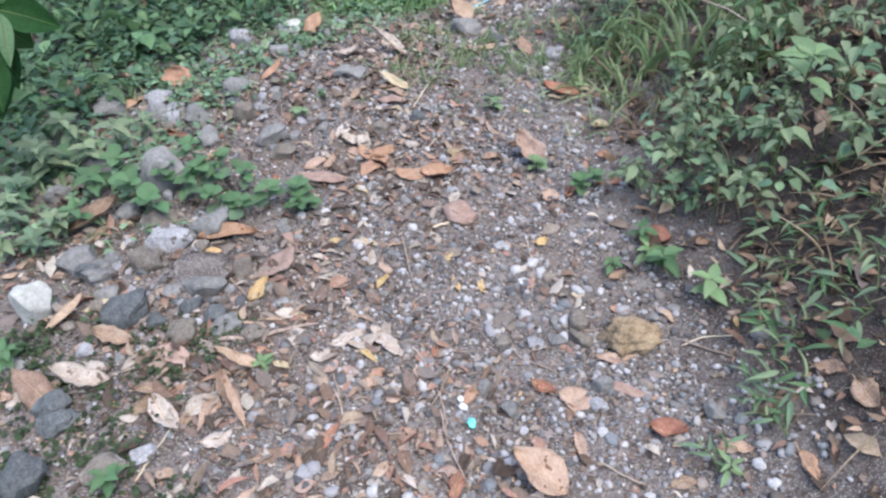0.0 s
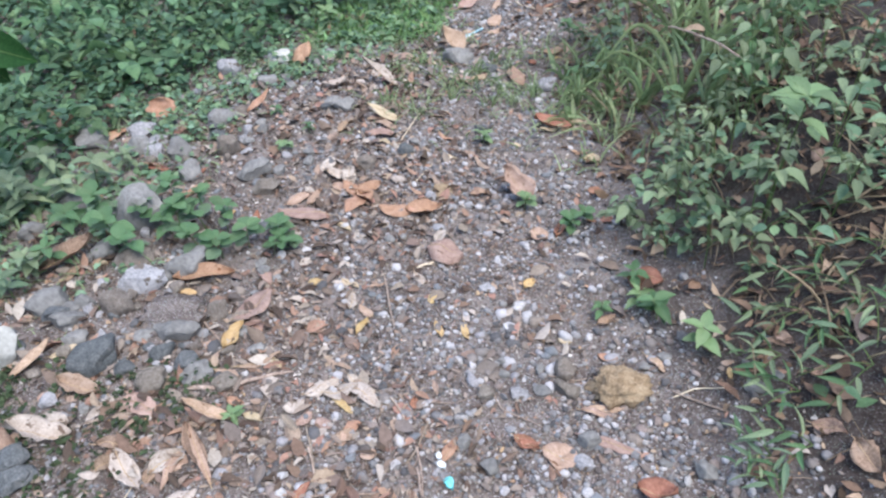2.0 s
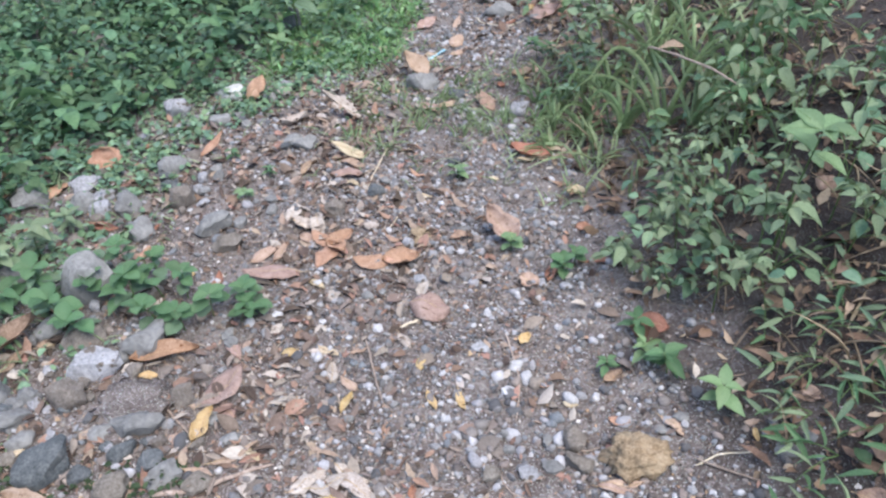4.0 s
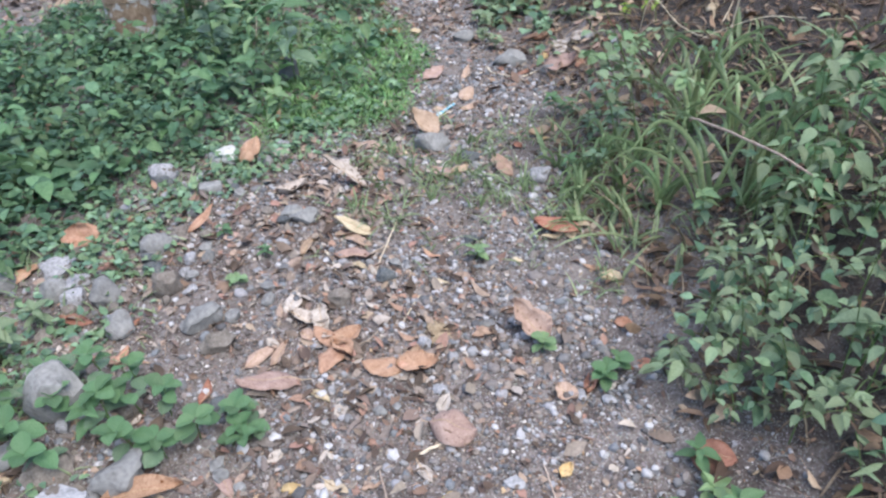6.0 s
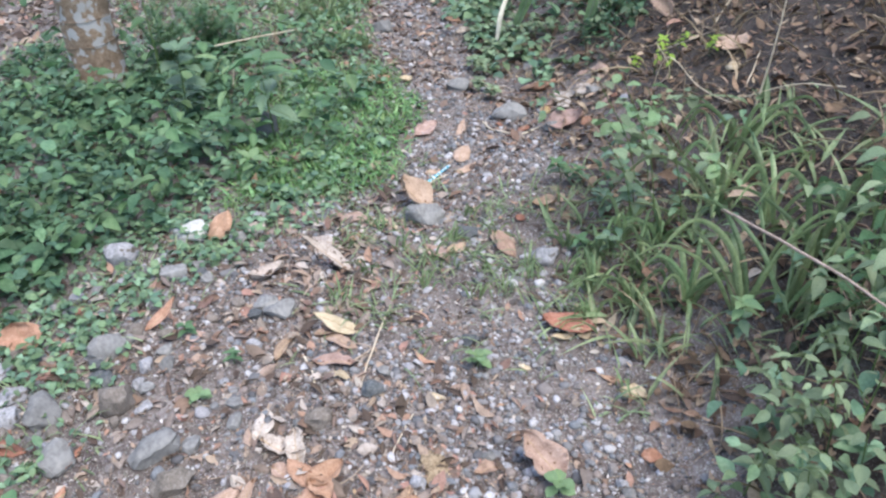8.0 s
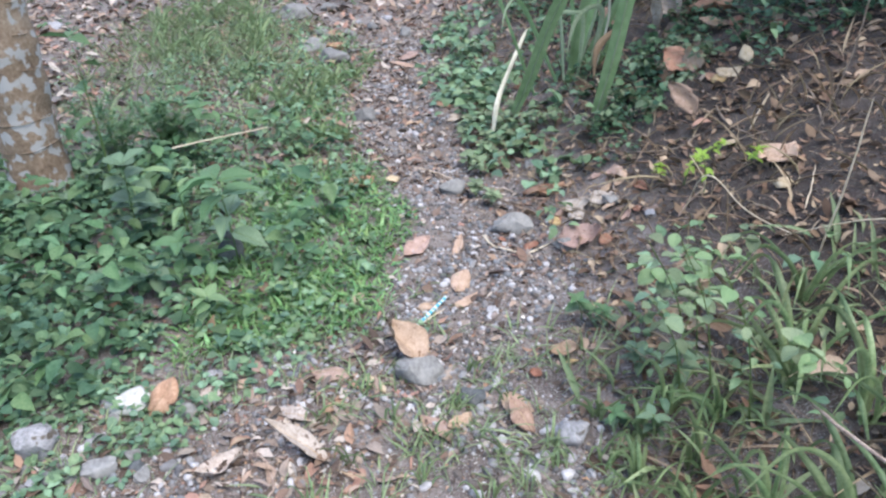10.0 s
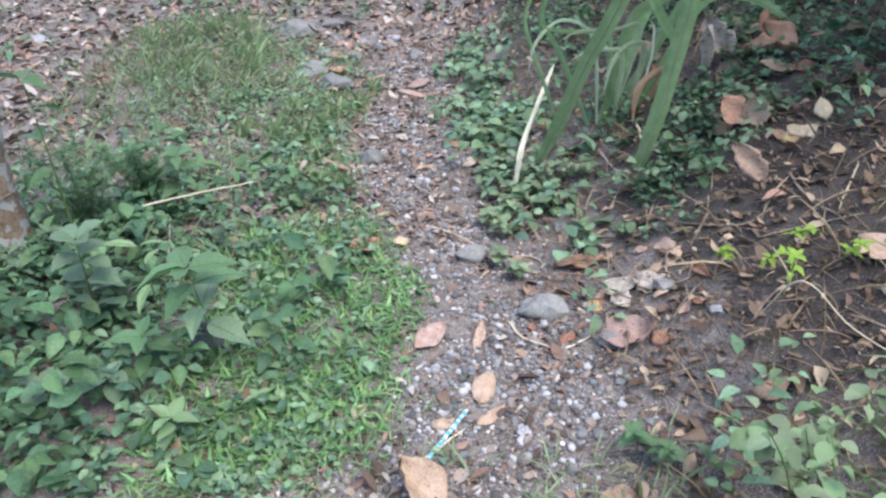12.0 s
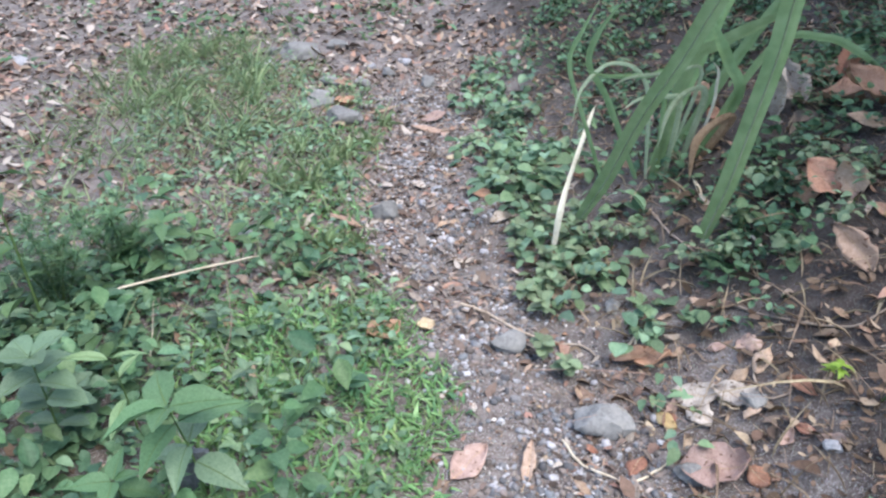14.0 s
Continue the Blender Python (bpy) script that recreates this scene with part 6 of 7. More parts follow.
stone(0.380, 4.596, 0.140, 0.077, 0.049, -8, "grey")
stone(0.763, 4.705, 0.063, 0.085, 0.039, -15, "grey")
stone(0.022, 5.560, 0.136, 0.110, 0.068, -2, "grey")
stone(0.198, 5.664, 0.043, 0.060, 0.026, -5, "pale")
stone(0.274, 5.797, 0.066, 0.036, 0.021, -6, "pale")
stone(-0.600, 5.820, 0.039, 0.023, 0.014, 9, "pale")
stone(-0.658, 6.119, 0.036, 0.030, 0.017, 9, "pale")
stone(-1.064, 6.565, 0.041, 0.036, 0.019, 14, "pale")
stone(-0.139, 6.756, 0.242, 0.133, 0.043, 1, "grey")
stone(-0.312, 7.111, 0.224, 0.123, 0.056, 3, "grey")
stone(0.394, 7.398, 0.119, 0.130, 0.059, -6, "grey")
stone(-0.693, 7.910, 0.148, 0.115, 0.049, 7, "pale")
stone(-0.462, 8.188, 0.324, 0.285, 0.115, 4, "grey")
stone(-2.635, 8.714, 0.140, 0.172, 0.067, 23, "pale")

# dead leaves that lie singly
dry_leaf(-0.411, 0.883, 0.036, 0.029, -68, "tan")
dry_leaf(0.767, 0.891, 0.077, 0.034, -167, "orange")
dry_leaf(-0.284, 0.899, 0.051, 0.028, -77, "pink")
dry_leaf(0.532, 0.899, 0.066, 0.041, -71, "brown")
dry_leaf(0.219, 0.921, 0.149, 0.101, 54, "tan", tilt=18)
dry_leaf(0.021, 0.934, 0.053, 0.034, -83, "pink")
dry_leaf(-0.600, 0.938, 0.048, 0.033, -69, "tan")
dry_leaf(-0.123, 0.940, 0.055, 0.029, -26, "tan")
dry_leaf(-0.081, 0.962, 0.039, 0.021, -138, "tan")
dry_leaf(0.652, 0.963, 0.078, 0.043, -96, "tan")
dry_leaf(-0.383, 0.982, 0.074, 0.044, -73, "brown")
dry_leaf(0.319, 1.003, 0.087, 0.029, -173, "tan")
dry_leaf(0.905, 1.006, 0.081, 0.061, -165, "brown")
dry_leaf(-0.508, 1.029, 0.075, 0.054, -67, "grey")
dry_leaf(0.531, 1.038, 0.085, 0.066, -108, "red")
dry_leaf(0.750, 1.043, 0.062, 0.031, -62, "tan")
dry_leaf(0.873, 1.089, 0.074, 0.040, -139, "brown")
dry_leaf(-0.645, 1.090, 0.136, 0.055, -144, "grey")
dry_leaf(-0.559, 1.111, 0.117, 0.027, -179, "tan")
dry_leaf(-0.703, 1.114, 0.059, 0.052, -41, "brown")
dry_leaf(-0.477, 1.117, 0.144, 0.022, 27, "tan", "long", tilt=42)
dry_leaf(-0.562, 1.121, 0.099, 0.055, -34, "grey")
dry_leaf(-0.541, 1.121, 0.058, 0.044, -23, "tan")
dry_leaf(-0.774, 1.126, 0.024, 0.012, -113, "yellow")
dry_leaf(-0.106, 1.139, 0.038, 0.036, -52, "tan")
dry_leaf(0.332, 1.140, 0.087, 0.073, -109, "tan", "round")
dry_leaf(-0.501, 1.156, 0.125, 0.044, 28, "brown", tilt=26)
dry_leaf(0.082, 1.157, 0.079, 0.032, -17, "orange")
dry_leaf(0.262, 1.164, 0.049, 0.031, -121, "red")
dry_leaf(-0.690, 1.164, 0.109, 0.042, -87, "brown")
dry_leaf(0.256, 1.173, 0.063, 0.038, -124, "red")
dry_leaf(0.451, 1.179, 0.161, 0.033, 75, "pink", "long")
dry_leaf(-0.953, 1.180, 0.059, 0.048, -76, "brown")
dry_leaf(-0.176, 1.182, 0.044, 0.040, -42, "tan")
dry_leaf(-0.881, 1.186, 0.141, 0.073, 100, "grey", tilt=30)
dry_leaf(-0.975, 1.165, 0.175, 0.085, 62, "brown", tilt=16)
dry_leaf(-0.169, 1.190, 0.054, 0.039, -42, "tan")
dry_leaf(-0.894, 1.219, 0.137, 0.064, -96, "grey")
dry_leaf(-0.152, 1.223, 0.045, 0.037, -67, "orange")
dry_leaf(-0.222, 1.231, 0.051, 0.039, -131, "pink")
dry_leaf(0.908, 1.232, 0.042, 0.032, -99, "brown")
dry_leaf(-0.271, 1.243, 0.054, 0.035, 135, "pink")
dry_leaf(-0.501, 1.249, 0.135, 0.040, 84, "tan", tilt=29)
dry_leaf(-0.397, 1.250, 0.054, 0.028, -104, "cream")
dry_leaf(0.435, 1.263, 0.075, 0.021, -103, "pink")
dry_leaf(-0.676, 1.272, 0.116, 0.064, -107, "pink")
dry_leaf(0.461, 1.275, 0.085, 0.023, -97, "tan")
dry_leaf(-0.188, 1.289, 0.087, 0.024, -127, "yellow")
dry_leaf(-0.303, 1.289, 0.055, 0.047, -75, "grey")
dry_leaf(-0.449, 1.299, 0.052, 0.027, -110, "orange")
dry_leaf(-0.913, 1.311, 0.058, 0.050, -70, "pink")
dry_leaf(-0.135, 1.318, 0.107, 0.046, -122, "grey")
dry_leaf(0.753, 1.319, 0.037, 0.014, -178, "yellow")
dry_leaf(-0.122, 1.329, 0.039, 0.039, -61, "grey")
dry_leaf(-0.193, 1.329, 0.088, 0.058, -74, "grey")
dry_leaf(-0.248, 1.337, 0.073, 0.048, -59, "grey")
dry_leaf(-0.851, 1.348, 0.125, 0.057, 76, "tan", tilt=7)
dry_leaf(0.756, 1.352, 0.033, 0.020, -111, "tan")
dry_leaf(-0.217, 1.354, 0.046, 0.034, -43, "grey")
dry_leaf(0.876, 1.358, 0.050, 0.030, -138, "tan")
dry_leaf(-0.155, 1.361, 0.069, 0.037, -133, "grey")
dry_leaf(0.854, 1.362, 0.061, 0.027, -137, "tan")
dry_leaf(-0.495, 1.392, 0.063, 0.026, -108, "tan")
dry_leaf(0.601, 1.405, 0.075, 0.025, -146, "tan")
dry_leaf(-1.005, 1.421, 0.140, 0.038, -36, "tan", tilt=20)
dry_leaf(-0.377, 1.428, 0.060, 0.021, -131, "cream")
dry_leaf(-0.414, 1.432, 0.117, 0.029, -70, "tan", "long")
dry_leaf(0.491, 1.442, 0.053, 0.028, -123, "orange")
dry_leaf(-0.942, 1.467, 0.077, 0.030, -60, "cream", "long")
dry_leaf(0.390, 1.515, 0.039, 0.021, -118, "cream")
dry_leaf(-0.501, 1.521, 0.115, 0.044, -20, "yellow")
dry_leaf(0.124, 1.555, 0.071, 0.022, -170, "yellow")
dry_leaf(0.048, 1.557, 0.065, 0.023, -171, "yellow")
dry_leaf(-0.453, 1.563, 0.057, 0.043, -126, "pink")
dry_leaf(-0.159, 1.569, 0.074, 0.023, -14, "yellow")
dry_leaf(0.514, 1.581, 0.057, 0.039, -75, "brown")
dry_leaf(0.338, 1.581, 0.027, 0.018, -132, "orange")
dry_leaf(-0.472, 1.643, 0.138, 0.112, -57, "pink", tilt=19)
dry_leaf(-0.200, 1.676, 0.073, 0.033, -7, "grey")
dry_leaf(0.035, 1.688, 0.073, 0.027, -20, "yellow")
dry_leaf(-0.674, 1.698, 0.056, 0.032, -91, "yellow")
dry_leaf(0.635, 1.707, 0.104, 0.087, -117, "red")
dry_leaf(0.315, 1.742, 0.048, 0.033, -43, "yellow")
dry_leaf(-0.217, 1.757, 0.069, 0.034, -131, "cream")
dry_leaf(-0.646, 1.765, 0.178, 0.063, -72, "orange")
dry_leaf(-0.317, 1.765, 0.046, 0.036, -67, "yellow")
dry_leaf(-0.479, 1.787, 0.103, 0.038, -140, "pink")
dry_leaf(-1.054, 1.797, 0.098, 0.043, -24, "brown")
dry_leaf(-0.983, 1.831, 0.045, 0.035, -57, "cream")
dry_leaf(-1.089, 1.853, 0.195, 0.086, -50, "brown", tilt=14)
dry_leaf(0.064, 1.887, 0.121, 0.110, -104, "pink")
dry_leaf(1.114, 1.890, 0.084, 0.054, -154, "brown")
dry_leaf(0.365, 1.974, 0.067, 0.062, -142, "tan")
dry_leaf(1.244, 2.009, 0.095, 0.049, -164, "red")
dry_leaf(0.580, 2.023, 0.057, 0.039, -132, "red")
dry_leaf(-0.269, 2.036, 0.069, 0.028, -126, "cream")
dry_leaf(0.537, 2.038, 0.042, 0.032, -127, "red")
dry_leaf(-0.562, 2.075, 0.093, 0.032, -6, "red")
dry_leaf(0.843, 2.080, 0.057, 0.026, -64, "tan")
dry_leaf(-0.399, 2.088, 0.170, 0.086, 98, "pink", tilt=11)
dry_leaf(1.030, 2.120, 0.104, 0.035, 180, "tan")
dry_leaf(-0.657, 2.126, 0.035, 0.025, -73, "yellow")
dry_leaf(-0.429, 2.193, 0.114, 0.047, -37, "tan")
dry_leaf(0.574, 2.198, 0.050, 0.044, -102, "red")
dry_leaf(-0.379, 2.200, 0.118, 0.034, -25, "tan", "long")
dry_leaf(0.309, 2.225, 0.148, 0.098, 33, "pink", tilt=36)
dry_leaf(-0.812, 2.234, 0.074, 0.031, -19, "orange")
dry_leaf(-0.307, 2.271, 0.060, 0.043, -120, "tan")
dry_leaf(-0.275, 2.331, 0.138, 0.053, -164, "grey")
dry_leaf(-0.313, 2.341, 0.126, 0.053, -119, "grey")
dry_leaf(-0.830, 2.361, 0.078, 0.023, 149, "red", "long")
dry_leaf(0.589, 2.394, 0.073, 0.060, -127, "cream")
dry_leaf(-1.000, 2.416, 0.121, 0.051, -108, "red")
dry_leaf(-0.374, 2.417, 0.112, 0.058, 168, "grey")
dry_leaf(0.558, 2.459, 0.076, 0.024, -128, "orange", "long")
dry_leaf(0.088, 2.469, 0.043, 0.024, -129, "cream")
dry_leaf(-1.620, 2.519, 0.090, 0.058, -111, "brown")
dry_leaf(0.335, 2.554, 0.043, 0.024, -125, "cream")
dry_leaf(-0.173, 2.562, 0.076, 0.026, -118, "cream")
dry_leaf(-0.187, 2.608, 0.130, 0.049, -103, "pink")
dry_leaf(0.063, 2.612, 0.070, 0.025, -137, "orange")
dry_leaf(0.479, 2.657, 0.100, 0.030, -81, "cream", "long")
dry_leaf(0.532, 2.661, 0.044, 0.044, -91, "cream")
dry_leaf(-1.243, 2.680, 0.123, 0.061, -14, "orange")
dry_leaf(0.491, 2.695, 0.159, 0.094, 68, "red", tilt=10)
dry_leaf(-0.327, 2.698, 0.113, 0.040, -18, "brown")
dry_leaf(-1.469, 2.702, 0.149, 0.061, -44, "orange", tilt=32)
dry_leaf(-0.176, 2.705, 0.117, 0.052, -116, "tan")
dry_leaf(-0.194, 2.749, 0.111, 0.039, -72, "tan")
dry_leaf(0.718, 2.760, 0.092, 0.064, -90, "orange")
dry_leaf(-0.590, 2.761, 0.062, 0.040, -62, "pink")
dry_leaf(-0.180, 2.768, 0.152, 0.062, 77, "cream", "long", tilt=25)
dry_leaf(0.559, 2.774, 0.061, 0.044, -107, "cream")
dry_leaf(0.052, 2.817, 0.068, 0.023, -52, "cream", "long")
dry_leaf(-0.698, 2.839, 0.127, 0.039, -47, "orange", "long", tilt=33)
dry_leaf(-0.413, 3.050, 0.125, 0.073, -67, "grey")
dry_leaf(-0.220, 3.072, 0.201, 0.059, 74, "grey", "long", tilt=33)
dry_leaf(0.138, 3.124, 0.127, 0.062, -145, "pink")
dry_leaf(0.212, 3.142, 0.086, 0.050, -60, "tan")
dry_leaf(0.388, 3.143, 0.125, 0.066, 27, "brown", tilt=23)
dry_leaf(-1.386, 3.189, 0.134, 0.029, -120, "tan")
dry_leaf(0.383, 3.196, 0.115, 0.081, -145, "tan")
dry_leaf(-0.250, 3.226, 0.140, 0.050, 65, "grey")
dry_leaf(-0.131, 3.271, 0.104, 0.048, -27, "orange")
dry_leaf(-0.596, 3.289, 0.127, 0.085, -36, "orange", tilt=51)
dry_leaf(-0.466, 3.314, 0.091, 0.068, 3, "grey")
dry_leaf(0.464, 3.316, 0.040, 0.040, -126, "red")
dry_leaf(-0.017, 3.335, 0.112, 0.041, -156, "cream")
dry_leaf(0.577, 3.337, 0.049, 0.018, -79, "yellow", "long")
dry_leaf(-0.263, 3.358, 0.048, 0.048, -57, "grey")
dry_leaf(-0.389, 3.372, 0.047, 0.043, -40, "tan")
dry_leaf(0.568, 3.388, 0.090, 0.063, 81, "brown")
dry_leaf(-0.142, 3.388, 0.119, 0.077, -99, "pink")
dry_leaf(-0.876, 3.397, 0.050, 0.024, -145, "tan")
dry_leaf(-0.384, 3.451, 0.096, 0.065, -107, "pink")
dry_leaf(0.087, 3.452, 0.161, 0.131, 51, "tan", tilt=35)
dry_leaf(0.976, 3.519, 0.101, 0.080, -113, "brown")
dry_leaf(1.286, 3.607, 0.063, 0.054, -130, "cream")
dry_leaf(-0.362, 3.685, 0.056, 0.046, 128, "pink")
dry_leaf(0.180, 3.713, 0.070, 0.053, -61, "tan")
dry_leaf(0.314, 3.729, 0.118, 0.039, -60, "tan")
dry_leaf(1.341, 3.742, 0.140, 0.127, 19, "tan", "round", tilt=7)
dry_leaf(-1.587, 3.781, 0.133, 0.039, -124, "tan")
dry_leaf(0.323, 3.832, 0.140, 0.074, -27, "tan")
dry_leaf(-0.629, 3.854, 0.052, 0.038, -40, "cream")
dry_leaf(-1.015, 3.856, 0.071, 0.034, -134, "brown")
dry_leaf(0.777, 3.952, 0.171, 0.126, 67, "pink")
dry_leaf(1.020, 4.056, 0.106, 0.039, -161, "red")
dry_leaf(0.340, 4.075, 0.140, 0.041, -30, "tan", tilt=15)
dry_leaf(0.185, 4.093, 0.140, 0.090, -57, "pink", tilt=10)
dry_leaf(0.874, 4.114, 0.076, 0.032, -146, "cream")
dry_leaf(0.803, 4.122, 0.102, 0.077, -163, "grey")
dry_leaf(0.909, 4.130, 0.140, 0.075, 37, "grey")
dry_leaf(0.727, 4.148, 0.083, 0.046, -154, "yellow")
dry_leaf(0.690, 4.155, 0.055, 0.018, -174, "cream")
dry_leaf(0.827, 4.195, 0.140, 0.103, 51, "grey")
dry_leaf(0.999, 4.269, 0.061, 0.061, 65, "pink")
dry_leaf(0.987, 4.288, 0.060, 0.049, -77, "pink")
dry_leaf(0.781, 4.380, 0.112, 0.074, -109, "orange")
dry_leaf(1.494, 4.406, 0.067, 0.067, -95, "cream")
dry_leaf(1.440, 4.428, 0.067, 0.067, -122, "yellow")
dry_leaf(0.738, 4.443, 0.140, 0.087, -95, "orange")
dry_leaf(1.436, 4.456, 0.105, 0.042, -173, "orange")
dry_leaf(-0.427, 4.520, 0.140, 0.044, -6, "tan")
dry_leaf(-0.014, 4.696, 0.127, 0.119, -67, "orange")
dry_leaf(1.355, 4.706, 0.118, 0.089, -73, "orange")
dry_leaf(0.127, 4.725, 0.064, 0.064, -79, "cream")
dry_leaf(1.667, 4.802, 0.083, 0.066, -157, "red")
dry_leaf(1.375, 4.817, 0.115, 0.093, -83, "tan")
dry_leaf(0.087, 5.002, 0.096, 0.049, -71, "tan")
dry_leaf(1.641, 5.072, 0.140, 0.140, 44, "orange")
dry_leaf(1.479, 5.184, 0.188, 0.108, -83, "grey", tilt=67)
dry_leaf(1.721, 5.278, 0.140, 0.140, 54, "brown")
dry_leaf(0.285, 5.440, 0.104, 0.039, -53, "tan")
dry_leaf(0.528, 5.458, 0.140, 0.063, -56, "grey")
dry_leaf(-0.135, 5.479, 0.144, 0.056, 79, "brown", tilt=25)
dry_leaf(0.467, 5.720, 0.140, 0.091, 49, "orange", tilt=7)
dry_leaf(0.399, 6.167, 0.094, 0.037, -63, "cream")
dry_leaf(0.328, 6.582, 0.228, 0.069, 84, "tan", "long", tilt=6)
dry_leaf(0.364, 6.762, 0.154, 0.128, -91, "pink", tilt=15)
dry_leaf(0.084, 6.890, 0.176, 0.056, -89, "brown", "long", tilt=11)
dry_leaf(-0.145, 7.046, 0.129, 0.129, -72, "orange")



def torn_leaf(x, y, colour, lobes, label):
    """A large dead leaf torn into lobes that still hang together at its base."""
    count[0] += 1
    ob = tagged(new("dead_leaf"), label, "leaf", "dead leaves")
    ob.matrix_world = slope(x, y, 0)
    for i, (yaw, L, W, lift) in enumerate(lobes):
        v, f, mid = thick_leaf(L, W, "oval", 0.18 if i % 2 else -0.15, 0.10, count[0] * 5 + i, 0.0012, 9, 3)
        part("lobe", mesh_of("lobe", v, f, DRY[colour]), ob, "", pose(0, 0, 0.014 + 0.003 * i, 0, 0, yaw) @ pose(0, L * 0.42, 0, lift, 0, 0))


torn_leaf(-0.235, 2.225, "orange", ((35, 0.10, 0.060, 6), (-60, 0.10, 0.065, 10), (165, 0.125, 0.070, 4), (-140, 0.09, 0.055, 8)), "torn orange-brown dry leaf with several lobes on the path")
torn_leaf(-0.055, 2.105, "orange", ((72, 0.115, 0.078, 6), (-84, 0.115, 0.086, 8), (-30, 0.06, 0.05, 10)), "torn orange dry leaf with two broad lobes on the path")
# dead leaves propped against the bank
for lx, ly, L, W, yaw, tone, tilt in ((1.26, 4.33, 0.17, 0.085, -12, "tan", 62), (1.37, 4.68, 0.15, 0.12, 20, "orange", 45), (1.43, 4.62, 0.13, 0.10, -40, "tan", 40), (1.66, 5.01, 0.17, 0.13, 30, "orange", 40), (1.53, 5.24, 0.20, 0.13, -10, "grey", 60),
                                      (1.47, 4.43, 0.08, 0.06, 30, "cream", 25), (1.56, 4.46, 0.09, 0.06, -30, "cream", 25), (1.60, 4.86, 0.14, 0.09, 60, "brown", 30), (1.74, 5.22, 0.15, 0.10, -30, "red", 35), (1.36, 5.55, 0.16, 0.10, 20, "brown", 45)):
    dry_leaf(lx, ly, L, W, yaw, tone, tilt=tilt)

# single twigs and stalks
twig("pale", 0.0028, (-0.661, 0.919), (-0.642, 0.984), (-0.617, 1.077))
twig("bark", 0.0027, (0.360, 0.962), (0.403, 0.925), (0.458, 0.895))
twig("bark", 0.0034, (-0.332, 1.037), (-0.201, 1.029), (-0.045, 1.038))
twig("bark", 0.0034, (0.007, 1.103), (0.026, 1.007), (0.069, 0.899))
twig("bark", 0.0028, (-0.249, 1.165), (-0.227, 1.104), (-0.210, 1.029))
twig("bark", 0.0027, (-0.003, 1.184), (0.015, 1.106), (0.023, 1.031))
twig("bark", 0.0029, (-0.262, 1.224), (-0.230, 1.118), (-0.210, 1.053))
twig("bark", 0.0046, (-0.795, 1.228), (-0.732, 1.244), (-0.656, 1.264), (-0.568, 1.295))
twig("bark", 0.0028, (0.031, 1.242), (0.000, 1.152), (-0.020, 1.113))
twig("pale", 0.0022, (0.620, 1.294), (0.684, 1.301), (0.750, 1.276))
twig("bark", 0.0029, (0.624, 1.311), (0.704, 1.233), (0.723, 1.216))
twig("bark", 0.0021, (-0.005, 1.312), (0.086, 1.300), (0.156, 1.322))
twig("bark", 0.0029, (-0.069, 1.320), (-0.038, 1.267), (-0.025, 1.216))
twig("bark", 0.0069, (-0.580, 1.335), (-0.483, 1.344), (-0.417, 1.369), (-0.321, 1.396))
twig("bark", 0.0022, (0.185, 1.341), (0.210, 1.278), (0.300, 1.219))
twig("bark", 0.0022, (0.332, 1.388), (0.387, 1.374), (0.431, 1.380))
twig("bark", 0.0043, (-0.656, 1.650), (-0.537, 1.509))
twig("bark", 0.0026, (0.266, 1.772), (0.277, 1.614), (0.248, 1.472))
twig("bark", 0.0034, (-0.116, 1.803), (-0.090, 1.652), (-0.069, 1.561))
twig("pale", 0.0043, (-0.019, 1.831), (0.027, 1.853), (0.079, 1.873))
twig("bark", 0.0030, (-0.195, 2.206), (-0.138, 2.239), (-0.109, 2.277))
twig("pale", 0.0024, (0.018, 2.417), (-0.024, 2.332), (-0.049, 2.272))
twig("bark", 0.0034, (-0.140, 2.613), (-0.089, 2.676), (-0.211, 2.714))
twig("pale", 0.0026, (-0.278, 2.665), (-0.249, 2.597), (-0.238, 2.528))
twig("pale", 0.0037, (-0.032, 2.847), (-0.071, 2.703), (-0.115, 2.535))
twig("pale", 0.0030, (0.288, 3.092), (0.314, 3.060), (0.328, 3.015))
twig("bark", 0.0051, (-0.381, 3.094), (-0.310, 3.070), (-0.277, 2.981), (-0.293, 2.933))
twig("bark", 0.0032, (1.008, 3.363), (1.061, 3.369), (1.107, 3.334))
twig("bark", 0.0045, (0.571, 3.391), (0.643, 3.373), (0.701, 3.343))
twig("pale", 0.0025, (1.274, 3.452), (1.341, 3.546), (1.385, 3.619))
twig("bark", 0.0025, (1.142, 3.524), (1.209, 3.501), (1.274, 3.452))
twig("pale", 0.0044, (0.114, 3.591), (0.237, 3.688))
twig("bark", 0.0039, (1.040, 3.754), (1.085, 3.794), (1.145, 3.818))
twig("bark", 0.0024, (0.867, 3.828), (0.859, 3.754), (0.882, 3.698))
twig("pale", 0.0039, (0.566, 3.972), (0.638, 3.992), (0.692, 4.018))
twig("pale", 0.0040, (1.356, 3.973), (1.423, 4.051), (1.495, 4.134))
twig("bark", 0.0030, (1.196, 4.052), (1.281, 3.982), (1.386, 3.905))
twig("bark", 0.0042, (1.578, 4.074), (1.549, 3.944), (1.487, 3.773))
twig("pale", 0.0051, (0.447, 4.155), (0.474, 4.053), (0.546, 3.990))
twig("bark", 0.0035, (0.963, 4.179), (0.950, 4.081), (0.997, 4.057))
twig("bark", 0.0043, (1.364, 4.258), (1.338, 4.097), (1.342, 3.909))
twig("pale", 0.0048, (0.730, 4.474), (0.792, 4.550), (0.842, 4.616))
twig("pale", 0.0046, (0.761, 4.487), (0.812, 4.566), (0.861, 4.629))
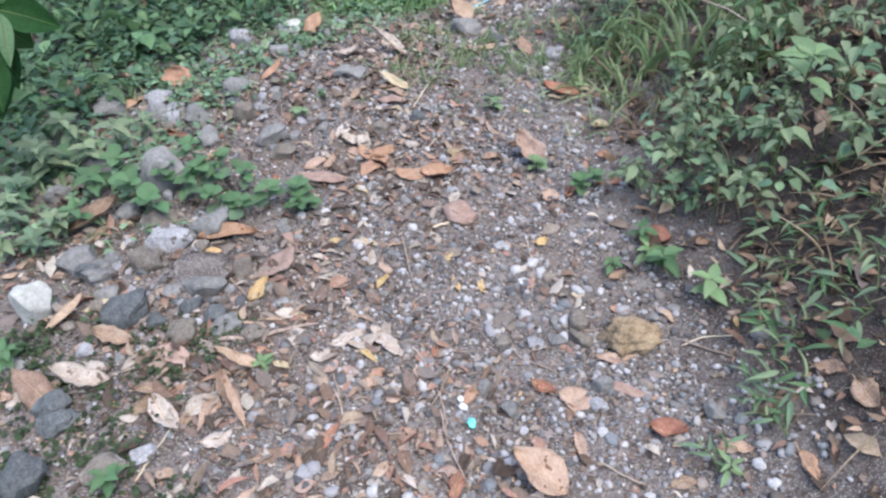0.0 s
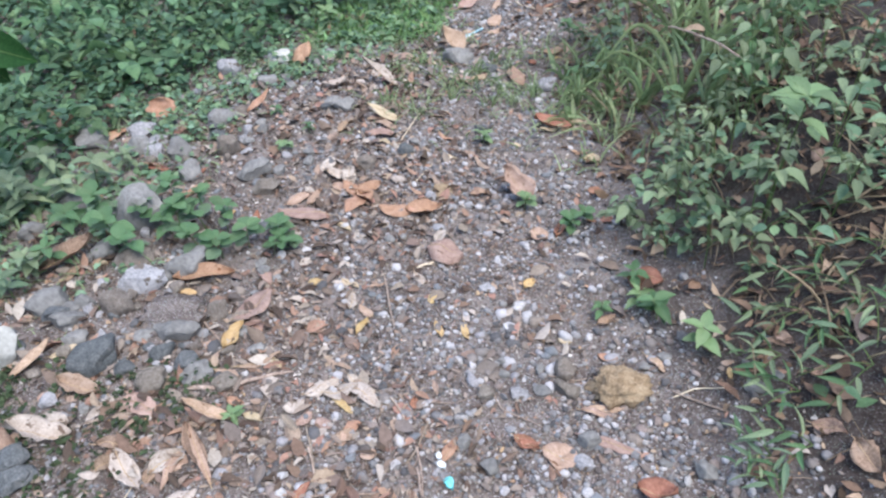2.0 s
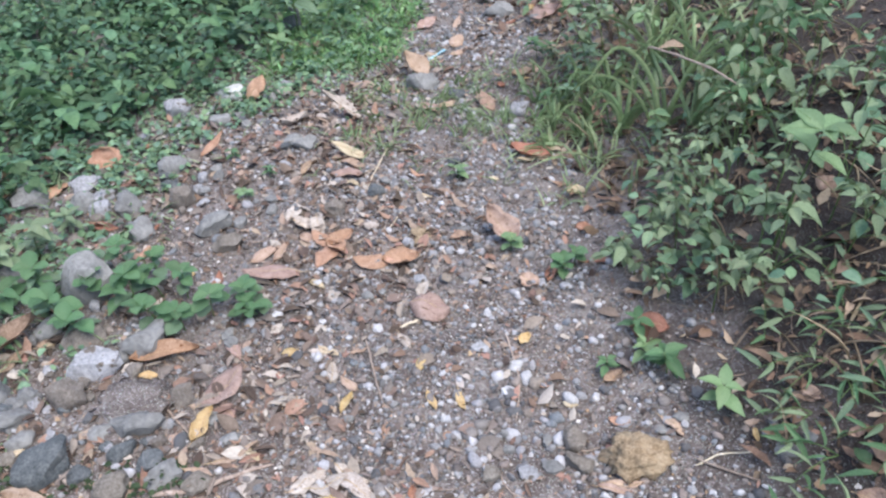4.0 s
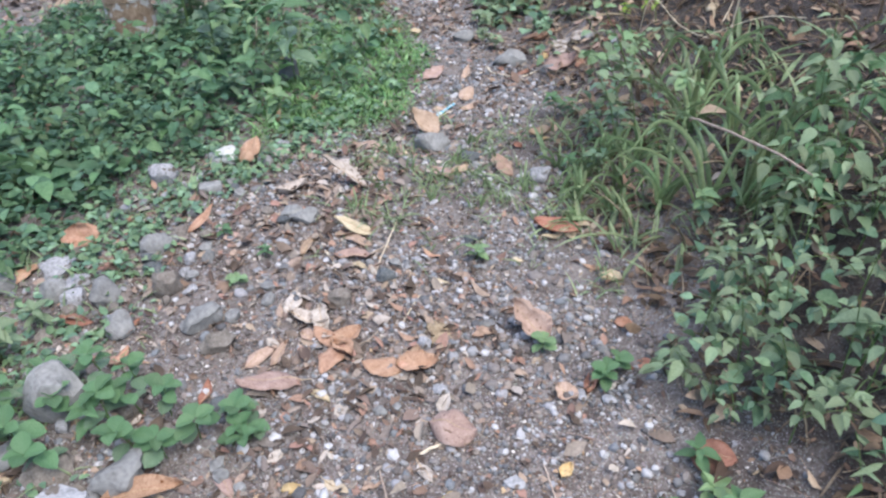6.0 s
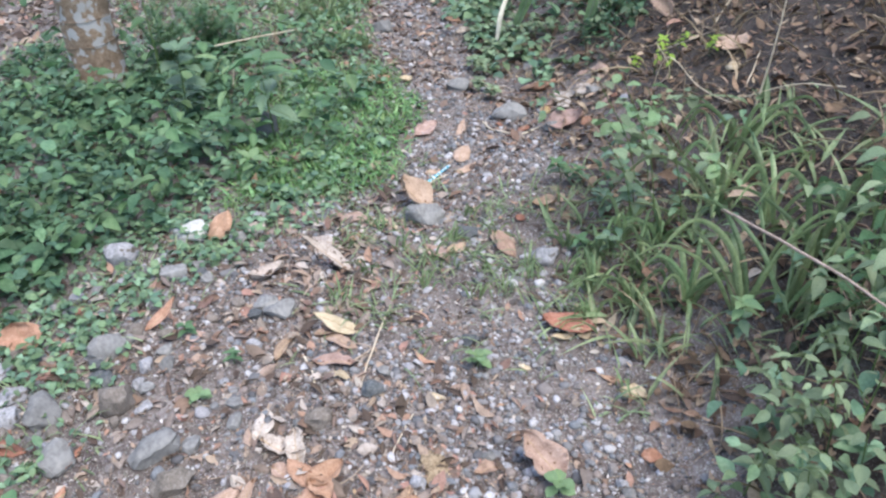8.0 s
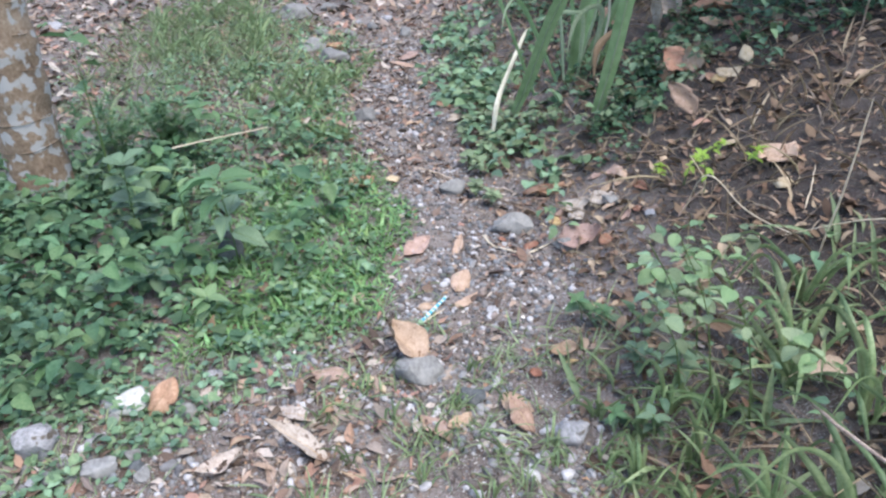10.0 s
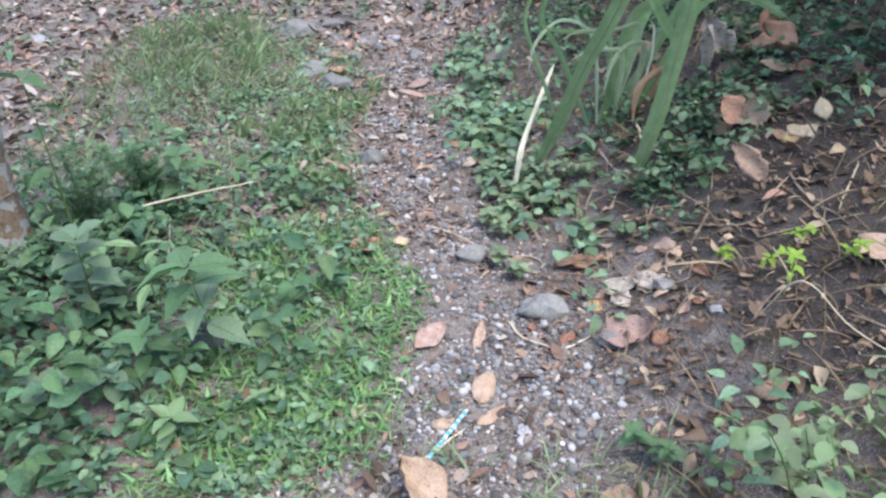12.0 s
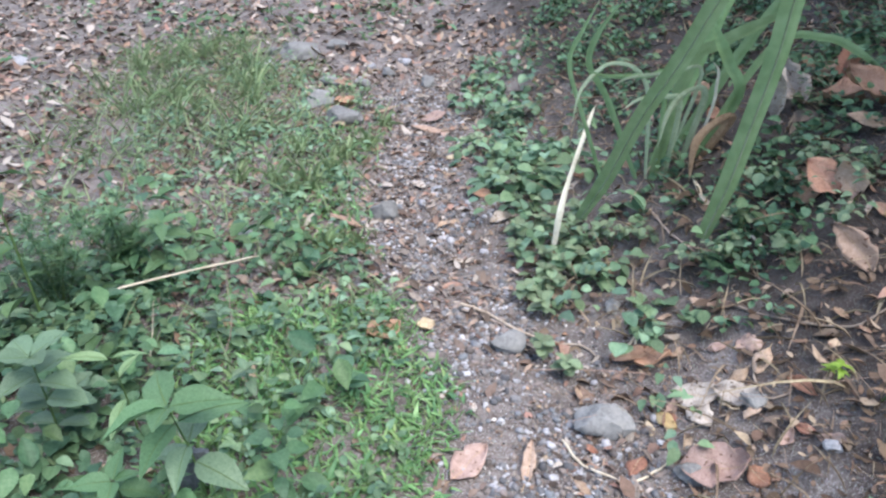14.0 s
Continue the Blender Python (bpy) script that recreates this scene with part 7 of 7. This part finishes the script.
twig("bark", 0.0046, (1.002, 4.519), (1.090, 4.295), (1.184, 4.154), (1.266, 4.145))
twig("bark", 0.0046, (0.553, 4.582), (0.617, 4.551), (0.647, 4.473))
twig("bark", 0.0064, (0.260, 4.817), (0.333, 4.764), (0.389, 4.714))
twig("bark", 0.0074, (0.237, 4.858), (0.343, 4.797), (0.427, 4.685), (0.553, 4.582))
twig("pale", 0.0070, (1.173, 5.086), (1.148, 4.966), (1.152, 4.852), (1.177, 4.732), (1.172, 4.558))
twig("bark", 0.0047, (1.024, 5.105), (1.024, 4.923), (1.045, 4.767))
twig("pale", 0.0068, (1.180, 5.146), (1.154, 4.974), (1.175, 4.784), (1.175, 4.586))

# small decayed leaves between the others, thickest in the brown stretches
lr = random.Random(9)
strewn_leaves = 0
while strewn_leaves < 90:
    lx, ly = lr.uniform(-1.25, 0.95), lr.uniform(0.85, 7.6)
    if lr.random() > float(litter_keep(np.array(lx), np.array(ly))) * 1.5:
        continue
    ll = lr.uniform(0.035, 0.085)
    dry_leaf(lx, ly, ll, ll * lr.uniform(0.35, 0.6), lr.uniform(-180, 180), lr.choice(("brown", "brown", "grey", "pink", "tan", "red", "brown", "grey")))
    strewn_leaves += 1

# reddish leaf pieces at the foot of the bank and dead leaves under the strap-leaved plant
fr = random.Random(31)
for x0, x1, y0, y1, num, tones in ((0.45, 1.0, 3.75, 4.65, 24, ("red", "pink", "brown", "tan")), (0.9, 2.0, 4.5, 6.2, 24, ("brown", "red", "grey", "pink", "orange"))):
    for _ in range(num):
        ll = fr.uniform(0.04, 0.10)
        dry_leaf(fr.uniform(x0, x1), fr.uniform(y0, y1), ll, ll * fr.uniform(0.4, 0.7), fr.uniform(-180, 180), fr.choice(tones))

# stones and broad slabs at the far end of the meadow
for sx, sy, sw, tone in ((-0.24, 7.50, 0.14, "grey"), (-0.04, 7.42, 0.14, "grey"), (0.15, 7.64, 0.13, "grey"), (0.04, 7.80, 0.10, "pale"), (-0.20, 8.42, 0.18, "grey"), (-2.70, 8.80, 0.14, "pale"),
                         (-0.54, 5.41, 0.10, "grey"), (-0.43, 5.18, 0.09, "brown"), (0.28, 7.9, 0.12, "pale"), (-0.66, 8.25, 0.14, "grey")):
    stone(sx, sy, sw, sw * 0.7, sw * 0.3, 10 * sw * 100, tone)

# further stones between the placed ones at the left edge of the path
sr = random.Random(5)
for _ in range(190):
    sx, sy = sr.uniform(-1.35, -0.42), sr.uniform(1.25, 3.35)
    if sx < float(path_left(sy)) or sr.random() > 0.35 + 0.65 * (sx < -0.6):
        continue
    sw = sr.uniform(0.022, 0.06)
    stone(sx, sy, sw, sw * sr.uniform(0.6, 1.0), sw * sr.uniform(0.4, 0.6), sr.uniform(0, 180), sr.choice(("grey", "grey", "dark", "brown", "brown", "pale")))

# ---- single pebbles of the path ----
pebble_meshes = [mesh_of("pebble", *lump(200 + i, 0.7, 1, 0.22, 5), PEBBLE_OBJ) for i in range(10)]
pr = random.Random(21)
made = 0
while made < 300:
    px, py = pr.uniform(-0.35, 0.66), pr.uniform(0.9, 2.9)
    if pr.random() > float(on_path(np.array(px), np.array(py))) * (0.35 + 0.65 * float(patchy(np.array(px), np.array(py), 4.1, 1))):
        continue
    ps = pr.uniform(0.006, 0.011)
    pb = new("pebble", pebble_meshes[made % 10])
    pb.parent = ground
    pb.matrix_basis = pose(px, py, float(ground_z(px, py)) + ps * 0.3, pr.uniform(-20, 20), pr.uniform(-20, 20), pr.uniform(0, 360)) @ Matrix.Diagonal((ps * pr.uniform(1, 1.5), ps, ps, 1))
    made += 1
